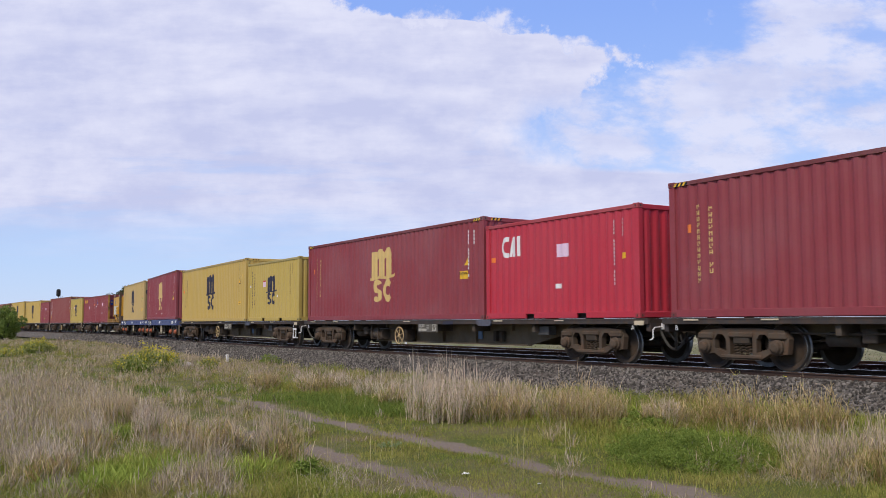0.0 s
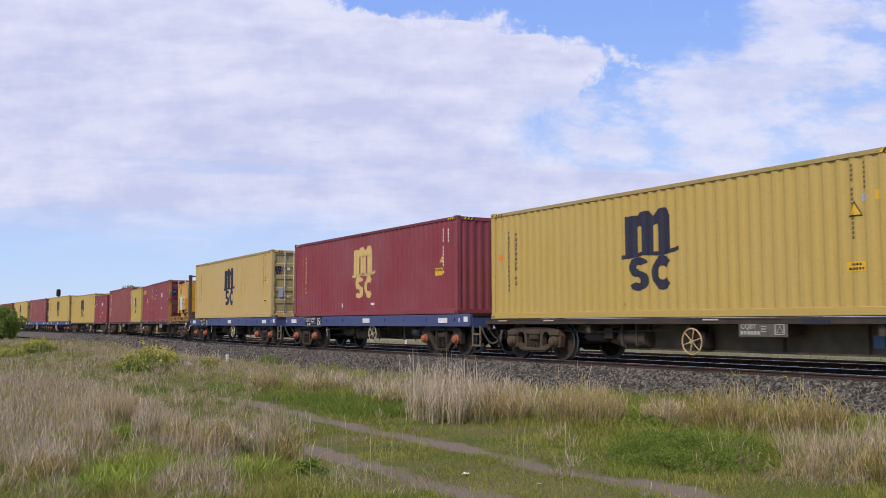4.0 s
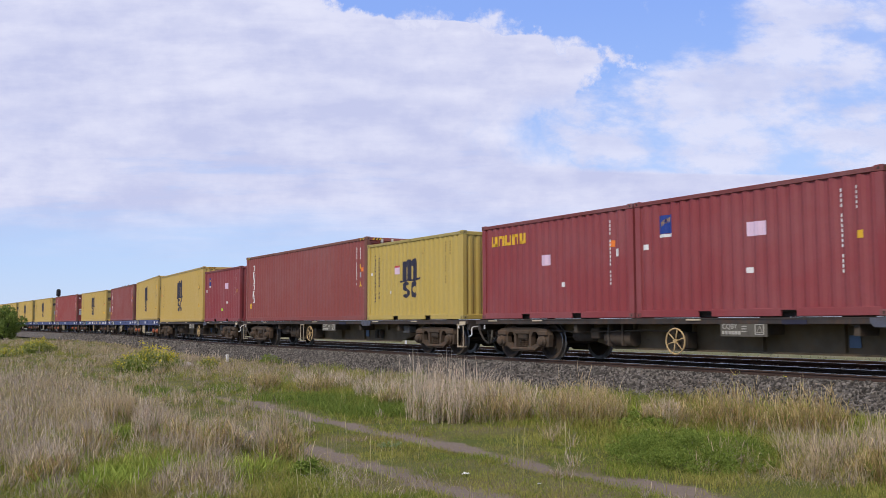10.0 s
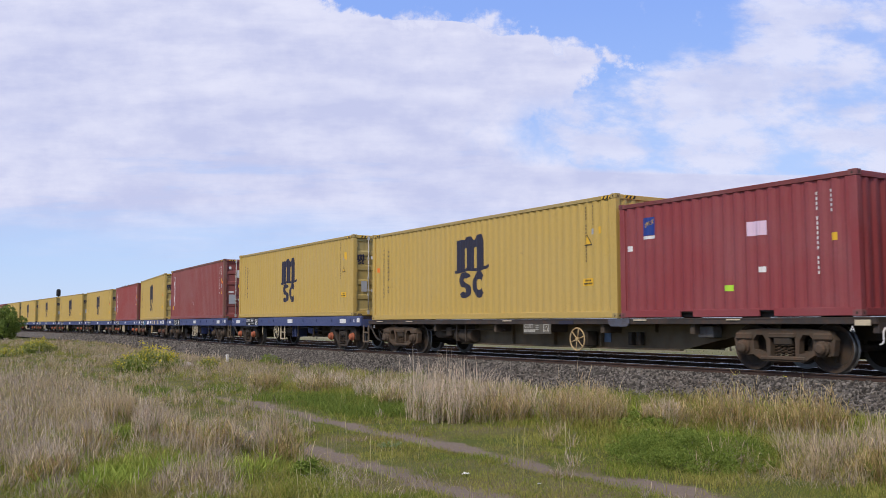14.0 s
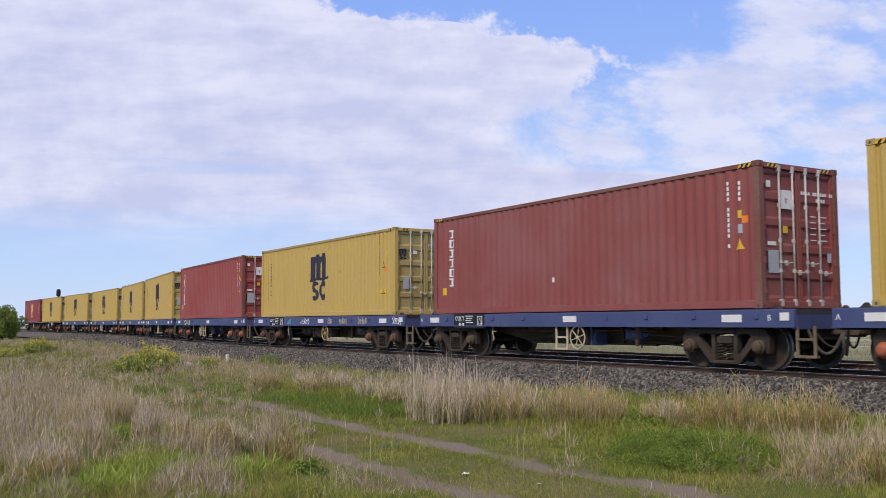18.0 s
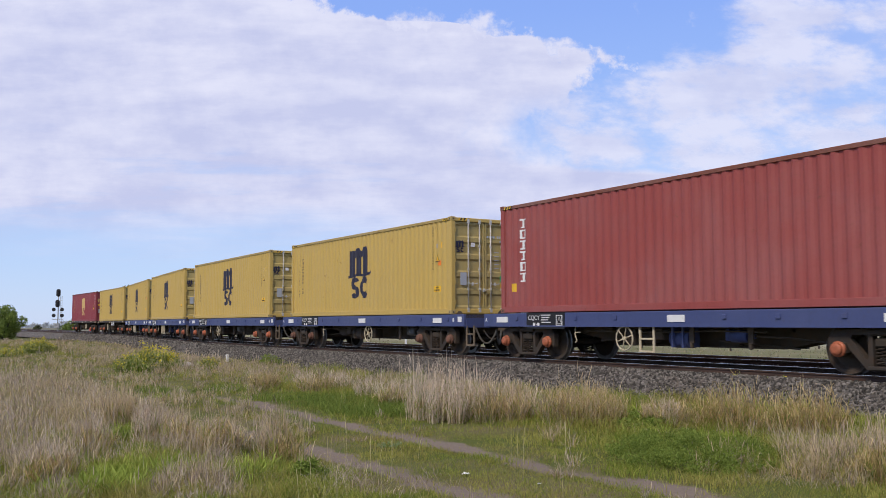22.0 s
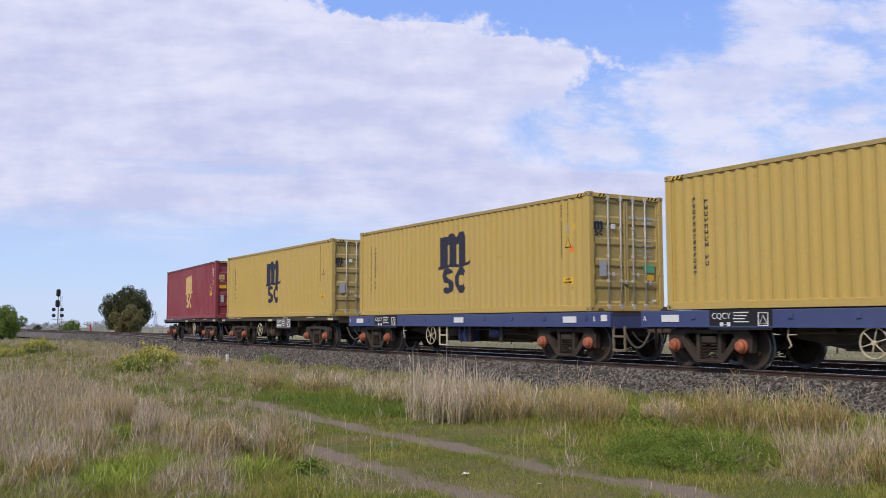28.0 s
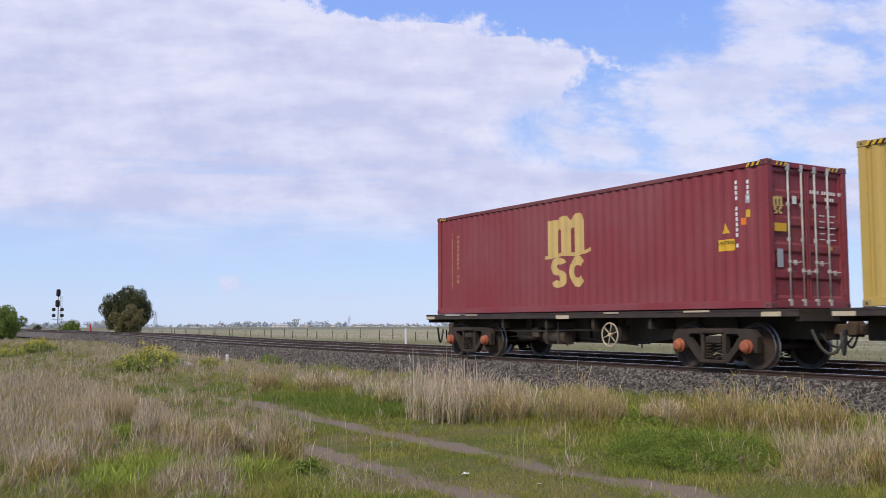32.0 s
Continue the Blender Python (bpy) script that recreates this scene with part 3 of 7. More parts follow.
def container(length, height, paint, label, doors=True, pockets=False, marks=(), door_marks=(), hazard=True, name="shipping_container"):
    """marks: (part name, polygons, material) on the side; door_marks: (part name, rectangles in y, z, material)."""
    c = thing(name, label, "shipping container", "containers on the train")
    L, H = length / 2, height
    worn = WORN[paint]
    for sy in (-1, 1):
        corrugated(bm := bmesh.new(), -L + 0.14, L - 0.14, 0.15, H - 0.10, -CW / 2 + 0.012, length, lambda x, y, z, s=sy: (x, -s * y, z))
        part("side_wall", bm, paint, c)
        box(bm := bmesh.new(), -L + 0.1, L - 0.1, *sorted((sy * (CW / 2), sy * (CW / 2 - 0.07))), H - 0.11, H - 0.019, 0.008)
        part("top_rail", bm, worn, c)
        bm = bmesh.new()
        spans = [(-L + 0.1, L - 0.1)]
        if pockets:
            spans = [(-L + 0.1, -1.2), (-0.85, 0.85), (1.2, L - 0.1)]
            for a, b in ((-1.2, -0.85), (0.85, 1.2)):
                box(bm, a, b, *sorted((sy * CW / 2, sy * (CW / 2 - 0.05))), 0.13, 0.165)
                # added dark plate stands in for the shade inside the open pocket
                part("fork_pocket", box(bmesh.new(), a - 0.3, b + 0.1, *sorted((sy * (CW / 2 - 0.14), sy * (CW / 2 - 0.17))), 0.005, 0.10), FLOOR_AND_SHADE, c)
        for a, b in spans:
            box(bm, a, b, *sorted((sy * CW / 2, sy * (CW / 2 - 0.05))), 0.012, 0.165, 0.006)
        part("bottom_rail", bm, paint, c)
    bm = bmesh.new()
    n = int((length - 0.3) / 0.21)
    for i in range(n):
        a = -L + 0.15 + i * 0.21
        pts = [(a, H - 0.027), (a + 0.05, H - 0.027), (a + 0.09, H - 0.018), (a + 0.16, H - 0.018), (a + 0.21, H - 0.027)]
        for p, q in zip(pts, pts[1:]):
            bm.faces.new([bm.verts.new((x, y, z)) for x, y, z in ((p[0], -CW / 2 + 0.008, p[1]), (q[0], -CW / 2 + 0.008, q[1]), (q[0], CW / 2 - 0.008, q[1]), (p[0], CW / 2 - 0.008, p[1]))])
            for y in (-CW / 2 + 0.008, CW / 2 - 0.008):
                bm.faces.new([bm.verts.new((x, y, z)) for x, z in ((p[0], H - 0.031), (q[0], H - 0.031), (q[0], q[1]), (p[0], p[1]))])
    part("roof", bm, paint, c)
    box(bm := bmesh.new(), -L + 0.1, L - 0.1, -CW / 2 + 0.05, CW / 2 - 0.05, 0.1, 0.15)
    part("floor", bm, FLOOR_AND_SHADE, c)
    for sx in (-1, 1):
        for sy in (-1, 1):
            x, y = sx * (L - 0.08), sy * (CW / 2 - 0.075)
            box(bm := bmesh.new(), x - 0.08, x + 0.08, y - 0.072, y + 0.072, 0.11, H - 0.11, 0.012)
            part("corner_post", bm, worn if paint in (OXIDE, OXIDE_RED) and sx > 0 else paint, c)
            for z in (0.0, H - 0.118):
                bm = bmesh.new()
                box(bm, x - 0.089, x + 0.087, y - 0.081, y + 0.081, z, z + 0.118, 0.01)
                n = len(bm.faces)
                # raised blocks coloured dark in place of the casting's shaded holes
                box(bm, x - 0.022, x + 0.022, *sorted((sy * (CW / 2 + 0.0075), sy * (CW / 2 - 0.02))), z + 0.03, z + 0.085, 0.004)
                box(bm, *sorted((sx * (L + 0.0085), sx * (L - 0.02))), y - 0.02, y + 0.02, z + 0.03, z + 0.085, 0.004)
                bm.faces.ensure_lookup_table()
                for f in bm.faces[n:]:
                    f.material_index = 1
                part("corner_casting", bm, worn, c).data.materials.append(FLOOR_AND_SHADE)
        bm = bmesh.new()
        box(bm, *sorted((sx * L, sx * (L - 0.09))), -CW / 2 + 0.15, CW / 2 - 0.15, H - 0.13, H - 0.02, 0.01)
        part("end_header", bm, paint, c)
        bm = bmesh.new()
        box(bm, *sorted((sx * L, sx * (L - 0.09))), -CW / 2 + 0.15, CW / 2 - 0.15, 0.012, 0.15, 0.01)
        part("end_sill", bm, paint, c)
    ends = [(-1, False), (1, doors)]
    for sx, has in ends:
        if not has:
            corrugated(bm := bmesh.new(), -CW / 2 + 0.14, CW / 2 - 0.14, 0.14, H - 0.12, -L + 0.012, CW, lambda a, b, z, s=sx: (-s * b, a, z))
            part("end_wall", bm, paint, c)
            continue
        for k, (y0, y1) in enumerate(((-CW / 2 + 0.15, -0.012), (0.012, CW / 2 - 0.15))):
            bm = bmesh.new()
            zs, n = [], 5
            hh = (H - 0.30) / n
            prof = [(L - 0.05, 0.15)]
            for i in range(n):
                z = 0.15 + i * hh
                prof += [(L - 0.05, z + hh * 0.12), (L - 0.085, z + hh * 0.22), (L - 0.085, z + hh * 0.78), (L - 0.05, z + hh * 0.88)]
            prof += [(L - 0.05, H - 0.14)]
            for p, q in zip(prof, prof[1:]):
                bm.faces.new([bm.verts.new(v) for v in ((p[0], y0 + 0.05, p[1]), (p[0], y1 - 0.05, p[1]), (q[0], y1 - 0.05, q[1]), (q[0], y0 + 0.05, q[1]))])
            for a, b in ((y0, y0 + 0.055), (y1 - 0.055, y1)):
                box(bm, L - 0.1, L - 0.035, a, b, 0.15, H - 0.14, 0.006)
            door = part("door", bm, DOOR_PAINT.get(paint, paint), c)
            for y in (y0 + 0.46, y1 - 0.19) if k == 0 else (y0 + 0.19, y1 - 0.46):
                bm = bmesh.new()
                tube(bm, (L - 0.012, y, 0.06), (L - 0.012, y, H - 0.05), 0.019, 8)
                for z, b in ((0.12, 0.045), (0.75, 0.026), (1.35, 0.026), (H - 0.85, 0.026), (H - 0.12, 0.045)):
                    box(bm, L - 0.05, L + 0.006, y - b, y + b, z - b * 1.5, z + b * 1.5, 0.006)
                part("lock_rod", bm, GALV, door, "galvanised locking rod")
                bm = bmesh.new()
                zh = 0.92 if y < (y0 + y1) / 2 else 0.74
                pipe(bm, [(L + 0.004, y - 0.02, zh), (L + 0.012, y + 0.12, zh - 0.03), (L + 0.01, y + 0.32, zh)], 0.011, 5)
                box(bm, L - 0.03, L + 0.018, y + 0.12, y + 0.18, zh - 0.07, zh + 0.03, 0.006)
                box(bm, L - 0.03, L + 0.014, y - 0.03, y + 0.03, zh - 0.03, zh + 0.03, 0.006)
                part("door_handle", bm, GALV, door)
            yh = y0 - 0.02 if k == 0 else y1 + 0.02
            for z in (0.35, 0.95, 1.6, H - 0.4):
                part("hinge", box(bmesh.new(), L - 0.04, L + 0.004, yh - 0.04, yh + 0.04, z - 0.06, z + 0.06, 0.004), paint, door)
        for nm, rects, mat in door_marks:
            if nm.endswith("_marking") or nm == "emblem":
                bm = bmesh.new()
                if nm == "emblem":
                    for q in rects:
                        bm.faces.new([bm.verts.new((L - 0.031, y, z)) for y, z in q])
                for y0, y1, z0, z1 in rects if nm != "emblem" else ():
                    box(bm, L - 0.036, L - 0.030, y0, y1, z0, z1)
                part(nm, bm, mat, c)["kind"] = "stuff"
                continue
            for y0, y1, z0, z1 in rects:
                part(nm, box(bmesh.new(), L - 0.036, L - 0.030, y0, y1, z0, z1), mat, c)
    if hazard:
        for mat, off in ((LABEL_YELLOW, 0.0), (BLACK, 0.06)):
            bm = bmesh.new()
            for sx in (-1, 1):
                for i in range(3):
                    a = sx * (L - 0.33) + (i - 1.5) * 0.12 + off
                    bm.faces.new([bm.verts.new((x, -CW / 2 - 0.003, z)) for x, z in quad(a, a + 0.06, H - 0.105, H - 0.035, 0.05)])
                    if sx > 0:
                        for s2 in (-1, 1):
                            y = s2 * (CW / 2 - 0.42) + (i - 1.5) * 0.12 + off
                            bm.faces.new([bm.verts.new((L + 0.003, yy, z)) for yy, z in quad(y, y + 0.06, H - 0.105, H - 0.035, 0.05)])
            part("hazard_stripe", bm, mat, c)["kind"] = "stuff"
    for nm, polys, mat in marks:
        if nm.endswith("_marking"):
            part(nm, decal(bmesh.new(), polys, length, 0.008), mat, c)["kind"] = "stuff"
        elif nm == "emblem":
            part(nm, decal(bmesh.new(), polys, length), mat, c)
        else:
            for q in polys:
                part(nm, decal(bmesh.new(), [q], length, 0.008 if nm == "triangle_field" else 0.004), mat, c)
    return c


HC, STD, L40, L20 = 2.896, 2.591, 12.192, 6.058


def side_marks(length, h, ink, logo_x=None, logo_k=1.8, logo_z=0.62, name_cols=True, red=False):
    """The usual writing on a carrier's box; x counted from its rear end."""
    o = -length / 2
    out = []
    if logo_x is not None:
        out.append(("emblem", emblem(o + logo_x, logo_z, logo_k), ink))
    if name_cols:
        out.append(("name_marking", strokes(o + 0.76, h - 0.55, 13) + strokes(o + 1.10, h - 0.62, 11, 8), ink))
    e = -o
    if red:
        out.append(("number_marking", column(e - 0.80, h - 0.34, 13, 0.06, 0.075, 0.105, (4, 11)) + column(e - 0.51, h - 0.36, 4, 0.06, 0.075, 0.105), WHITE))
    else:
        out.append(("number_marking", column(e - 1.08, h - 0.22, 16, 0.045, 0.055, 0.085, (4,)) + column(e - 0.84, h - 0.20, 6, 0.045, 0.05, 0.085), WORN_INK))
        out.append(("badge", [quad(e - 0.89, e - 0.79, 2.0, 2.14)], LABEL_GREY))
        out.append(("approval_plate", [quad(e - 0.64, e - 0.52, 2.0, 2.17)], LABEL_YELLOW))
    return out


DOOR_BARS = [(0.08 + 0.075 * i, 0.13 + 0.075 * i, 2.30, 2.37) for i in range(14) if i not in (4, 11)] + [(0.55 + 0.075 * i, 0.6 + 0.075 * i, 2.17, 2.24) for i in range(4)] + [(0.35, 0.52, 1.86 - 0.12 * i, 1.88 - 0.12 * i) for i in range(5)] + [(0.66, 0.86 - 0.05 * (i % 2), 1.86 - 0.12 * i, 1.88 - 0.12 * i) for i in range(5)]


def tri(x, z, w):
    return [[(x, z), (x + w, z), (x + w / 2, z + w)]]


e40 = L40 / 2
FADED_INK = flat_paint("faded_dark_marking", (0.30, 0.21, 0.06), 0.7, 0.4)
WORN_INK = flat_paint("worn_dark_marking", (0.16, 0.115, 0.045), 0.7, 0.5)


def warning(x, z):
    """A yellow triangle in a dark border."""
    return [("warning_triangle", tri(x, z, 0.28), BLACK), ("triangle_field", [[(a, b + 0.03) for a, b in q] for q in tri(x + 0.035, z, 0.21)], LABEL_YELLOW)]


def caution(x, z):
    """A yellow label with two dark lines of writing."""
    bars = [quad(x + 0.10 + 0.05 * i, x + 0.135 + 0.05 * i, z + 0.105, z + 0.145) for i in range(4)] + [quad(x + 0.04 + 0.05 * i, x + 0.075 + 0.05 * i, z + 0.03, z + 0.07) for i in range(6)]
    return [("caution_label", [quad(x, x + 0.37, z, z + 0.175)], LABEL_YELLOW), ("label_marking", bars, BLACK)]


YELLOW_DOORS = [("emblem", emblem(-1.07, 1.84, 0.36), NAVY), ("number_marking", DOOR_BARS, LABEL_GREY),
                ("door_plate", [(-0.88, -0.66, 0.86, 1.24)], LABEL_GREY), ("door_label", [(-0.50, -0.36, 2.02, 2.14), (0.84, 0.96, 0.25, 0.31)], WHITE),
                ("green_label", [(0.55, 0.92, 0.98, 1.16)], LABEL_GREEN), ("yellow_label", [(0.58, 0.9, 0.78, 0.93)], LABEL_YELLOW)]
RED_DOORS = [("emblem", emblem(-1.07, 1.84, 0.36), LOGO_GOLD), ("number_marking", DOOR_BARS, WHITE), ("door_plate", [(-0.95, -0.78, 0.80, 1.16)], LABEL_GREY),
             ("yellow_label", [(-1.02, -0.66, 1.50, 1.66), (0.62, 0.74, 1.18, 1.26)], LABEL_YELLOW), ("door_label", [(-0.46, -0.34, 2.06, 2.22)], WHITE)]
OXIDE_DOORS = [("number_marking", DOOR_BARS, WHITE), ("white_plate", [(-0.55, -0.22, 1.98, 2.36)], WHITE), ("round_mark", [(-0.45, -0.32, 2.16, 2.19), (-0.405, -0.365, 2.08, 2.2)], LABEL_RED), ("oval_label", [(-0.96, -0.84, 2.39, 2.52), (-0.96, -0.72, 1.24, 1.32)], WHITE), ("warning_label", [(0.86, 0.98, 0.95, 1.14)], LABEL_GREY), ("door_plate", [(-0.95, -0.65, 0.7, 1.15)], LABEL_GREY), ("yellow_label", [(-0.5, -0.36, 1.5, 1.64)], LABEL_YELLOW)]
BADGE_DOORS = [("number_marking", DOOR_BARS, WHITE), ("blue_plate", [(-0.98, -0.74, 1.62, 2.05)], BADGE_BLUE), ("yellow_flash", [(-0.94, -0.78, 1.82, 1.93)], LABEL_YELLOW),
                ("white_plate", [(-0.60, -0.34, 1.62, 2.02), (-0.58, -0.36, 0.98, 1.3)], WHITE)]



def yellow_box(extra=(), paint=YELLOW):
    return container(L40, HC, paint, "sand-yellow high steel container with a dark emblem, doors shut", True, False,
        side_marks(L40, HC, NAVY, 5.19, 1.81) + caution(e40 - 1.02, 0.68) + warning(e40 - 0.96, 1.58) + list(extra), YELLOW_DOORS)


yellow_40 = yellow_box()
yellow_40_orange = yellow_box([("tag", [quad(e40 - 0.76, e40 - 0.63, 1.47, 1.62)], LABEL_ORANGE)])
yellow_40_lime = yellow_box([("tag", [quad(e40 - 0.54, e40 - 0.45, 1.42, 1.64)], LABEL_LIME), ("orange_tag", [quad(e40 - 0.58, e40 - 0.44, 1.66, 1.76)], LABEL_ORANGE)], TAN)
yellow_40_yellow_tag = yellow_box([("tag", [quad(e40 - 0.75, e40 - 0.62, 2.05, 2.3)], LABEL_YELLOW)])
yellow_40_plain = container(L40, HC, YELLOW, "sand-yellow high steel container with a dark emblem, plain end shown", False, False,
    side_marks(L40, HC, NAVY, 5.19, 1.81) + caution(e40 - 1.22, 0.78) + warning(e40 - 1.16, 1.74) + [
    ("tag", [quad(-e40 + 0.35, -e40 + 0.55, 1.6, 1.75)], LABEL_ORANGE)])


def maroon_box(extra):
    return container(L40, HC, MAROON, "maroon high steel container with a pale gold emblem", False, False,
    side_marks(L40, HC, LOGO_GOLD, 5.2, 1.82, red=True) + [("caution_label", [quad(e40 - 1.26, e40 - 0.86, 1.17, 1.4)], LABEL_YELLOW), ("warning_triangle", tri(e40 - 1.0, 1.56, 0.22), LABEL_YELLOW)] + extra)


maroon_40 = maroon_box([("tag", [quad(-e40 + 0.50, -e40 + 0.62, 1.78, 1.95)], LABEL_ORANGE)])
maroon_40_scuffed = maroon_box([("paper_label", [quad(-1.75, -1.6, 0.30, 0.45), quad(0.6, 0.85, 0.35, 0.43)], WHITE)])
maroon_40_doors = container(L40, HC, MAROON, "maroon high steel container with a pale gold emblem, doors shut", True, False,
    side_marks(L40, HC, LOGO_GOLD, 5.2, 1.82, red=True) + [("caution_label", [quad(e40 - 1.26, e40 - 0.86, 1.17, 1.4)], LABEL_YELLOW), ("warning_triangle", tri(e40 - 1.18, 1.52, 0.22), LABEL_YELLOW),
    ("tag", [quad(e40 - 0.68, e40 - 0.54, 1.66, 1.80)], LABEL_ORANGE), ("white_label", [quad(e40 - 0.57, e40 - 0.44, 2.08, 2.25)], LABEL_GREY), ("yellow_tag", [quad(e40 - 0.56, e40 - 0.44, 1.80, 1.95)], LABEL_YELLOW)], RED_DOORS)

for _b in (maroon_40, maroon_40_scuffed, maroon_40_doors):
    lettering("CAUTION", 0.095, "lettering", BLACK, _b, pose(e40 - 1.06, -CW / 2 + 0.003, 1.33) @ SIDE)


def tall_letters(x, z_top, n, w, h, pitch):
    """A column of slab-footed stroke groups, one for each sign of a name that is not spelled out."""
    out = []
    for i in range(n):
        z, k = z_top - i * pitch, i % 3
        out += [quad(x + 0.1 * w, x + 0.9 * w, z - h * 0.17, z)]
        if k == 0:
            out += [quad(x + w * 0.38, x + w * 0.62, z - h * 0.86, z - h * 0.17), quad(x + w * 0.25, x + w * 0.75, z - h, z - h * 0.86)]
        elif k == 1:
            out += [quad(x + w * 0.12, x + w * 0.36, z - h * 0.85, z - h * 0.17), quad(x + w * 0.64, x + w * 0.88, z - h * 0.85, z - h * 0.17), quad(x + w * 0.1, x + w * 0.9, z - h, z - h * 0.85)]
        else:
            out += [quad(x + w * 0.36, x + w * 0.64, z - h * 0.83, z - h * 0.17), quad(x + 0.18 * w, x + 0.82 * w, z - h, z - h * 0.83)]
    return out


def oxide_box(extra=(), paint=OXIDE):
    return container(L40, HC, paint, "faded brown-red steel container with a white name column, doors shut", True, False,
    side_marks(L40, HC, WHITE, None, name_cols=False, red=True) + [("name_marking", tall_letters(-e40 + 0.84, HC - 0.42, 6, 0.32, 0.24, 0.285), WHITE),
    ("yellow_label", [quad(-e40 + 0.45, -e40 + 0.68, 0.56, 0.78), quad(e40 - 0.56, e40 - 0.44, 1.80, 1.96)], LABEL_YELLOW), ("tag", [quad(e40 - 0.44, e40 - 0.30, 1.70, 1.84)], LABEL_ORANGE), ("white_label", [quad(e40 - 0.56, e40 - 0.43, 1.50, 1.68)], LABEL_GREY), ("warning_triangle", tri(e40 - 0.62, 1.18, 0.22), LABEL_YELLOW)]
        + list(extra), OXIDE_DOORS)


oxide_40 = oxide_box()
oxide_40_red = oxide_box((), OXIDE_RED)
oxide_40_spot = oxide_box([("spot_label", [quad(-0.4, -0.28, 0.75, 0.88)], WHITE)])

e20 = L20 / 2
bright_20 = container(L20, STD, BRIGHT_RED, "bright red short steel container with white marks", False, True,
    [("emblem", arc(-e20 + 0.98, 1.93, 0.16, 0.29, 60, 300, 10, 0.9) + [quad(-e20 + 1.12, -e20 + 1.21, 1.66, 2.2, 0.12), quad(-e20 + 1.24, -e20 + 1.33, 1.66, 2.2, 0.0), quad(-e20 + 1.45, -e20 + 1.56, 1.66, 2.2)], WHITE),
     ("notice", [quad(0.10, 0.55, 1.53, 1.86)], LABEL_PINK), ("white_label", [quad(0.04, 0.24, 0.75, 0.87)], WHITE), ("tag", [quad(-e20 + 0.22, -e20 + 0.42, 1.55, 1.68)], LABEL_ORANGE),
     ("number_marking", column(e20 - 0.86, STD - 0.32, 17, 0.045, 0.06, 0.09, (4, 12)) + column(e20 - 0.56, STD - 0.30, 5, 0.045, 0.055, 0.088), WHITE), ("yellow_label", [quad(e20 - 0.58, e20 - 0.43, 1.36, 1.5)], LABEL_YELLOW)], hazard=False)
def short_yellow(labels):
    return container(L20, STD, LEMON, "mustard-yellow short steel container with a dark emblem", False, True,
        [("emblem", emblem(-0.72, 0.71, 1.25), NAVY), ("name_marking", strokes(-e20 + 0.54, STD - 0.4, 13) + strokes(-e20 + 0.82, STD - 0.5, 11, 8), NAVY),
         ("notice", [quad(-1.08, -0.74, 1.48, 1.70)], LABEL_PINK), ("notice_head", [quad(-1.08, -0.74, 1.70, 1.76)], LABEL_RED), ("white_label", labels + [quad(-e20 + 0.25, -e20 + 0.38, 1.5, 1.6)], WHITE),
         ("number_marking", column(e20 - 0.98, STD - 0.26, 15, 0.04, 0.05, 0.085, (4, 11)) + column(e20 - 0.72, STD - 0.26, 5, 0.04, 0.05, 0.085), FADED_INK)], hazard=False)


yellow_20 = short_yellow([quad(0.55, 0.68, 1.0, 1.1)])
yellow_20_low_label = short_yellow([quad(-1.44, -1.31, 0.86, 0.96)])
lease_20 = container(L20, STD, LEASE_RED, "dark red short steel container with a yellow name", True, True,
    [("name_marking", [q for i, w in enumerate((0.34, 0.28, 0.28, 0.28, 0.28)) for q in (quad(-e20 + 0.44 + 0.33 * i, -e20 + 0.44 + 0.33 * i + 0.09, 1.98, 2.26), quad(-e20 + 0.44 + 0.33 * i + 0.18, -e20 + 0.44 + 0.33 * i + 0.27, 1.98, 2.26), quad(-e20 + 0.44 + 0.33 * i, -e20 + 0.44 + 0.33 * i + 0.27, 2.18 if i % 2 else 1.98, 2.26 if i % 2 else 2.06))], LABEL_YELLOW),
     ("notice", [quad(-0.36, 0.04, 1.35, 1.62)], LABEL_PINK), ("white_label", [quad(0.44, 0.60, 0.78, 0.9), quad(e20 - 0.6, e20 - 0.48, 1.42, 1.6)], WHITE), ("tag", [quad(e20 - 0.80, e20 - 0.62, 1.65, 1.8)], LABEL_ORANGE),
     ("number_marking", column(e20 - 0.78, STD - 0.32, 17, 0.045, 0.06, 0.09, (4, 12)), WHITE)], hazard=False)
def lease_box(extra=()):
    d = 0.5 if extra else 0.0
    return container(L20, STD, LEASE_RED, "dark red short steel container with a small blue badge, doors shut" if not extra else "dark red short container with blue badge and lime label", not extra, True,
    [("blue_badge", [quad(-e20 + 0.74, -e20 + 1.12, 1.82, 2.22)], BADGE_BLUE), ("yellow_flash", [[(-e20 + 0.80, 1.98), (-e20 + 1.06, 2.08), (-e20 + 1.06, 2.18), (-e20 + 0.80, 2.08)]], LABEL_YELLOW), ("white_bar", [quad(-e20 + 0.74, -e20 + 1.12, 1.74, 1.81)], WHITE),
     ("notice", [quad(0.10 + d, 0.56 + d, 1.58, 1.86)], LABEL_PINK), ("white_label", [quad(0.06 + 1.6 * d, 0.22 + 1.6 * d, 0.86, 0.97), quad(-e20 + 0.24, -e20 + 0.4, 1.5, 1.62)], WHITE), 
     ("number_marking", column(e20 - 0.86, STD - 0.32, 17, 0.045, 0.06, 0.09, (4, 12)) + column(e20 - 0.55, STD - 0.30, 5, 0.045, 0.055, 0.088), WHITE), ("yellow_label", [quad(e20 - 0.55, e20 - 0.42, 1.36, 1.5)], LABEL_YELLOW)] + list(extra), BADGE_DOORS if not extra else (), hazard=False)


badge_20 = lease_box()
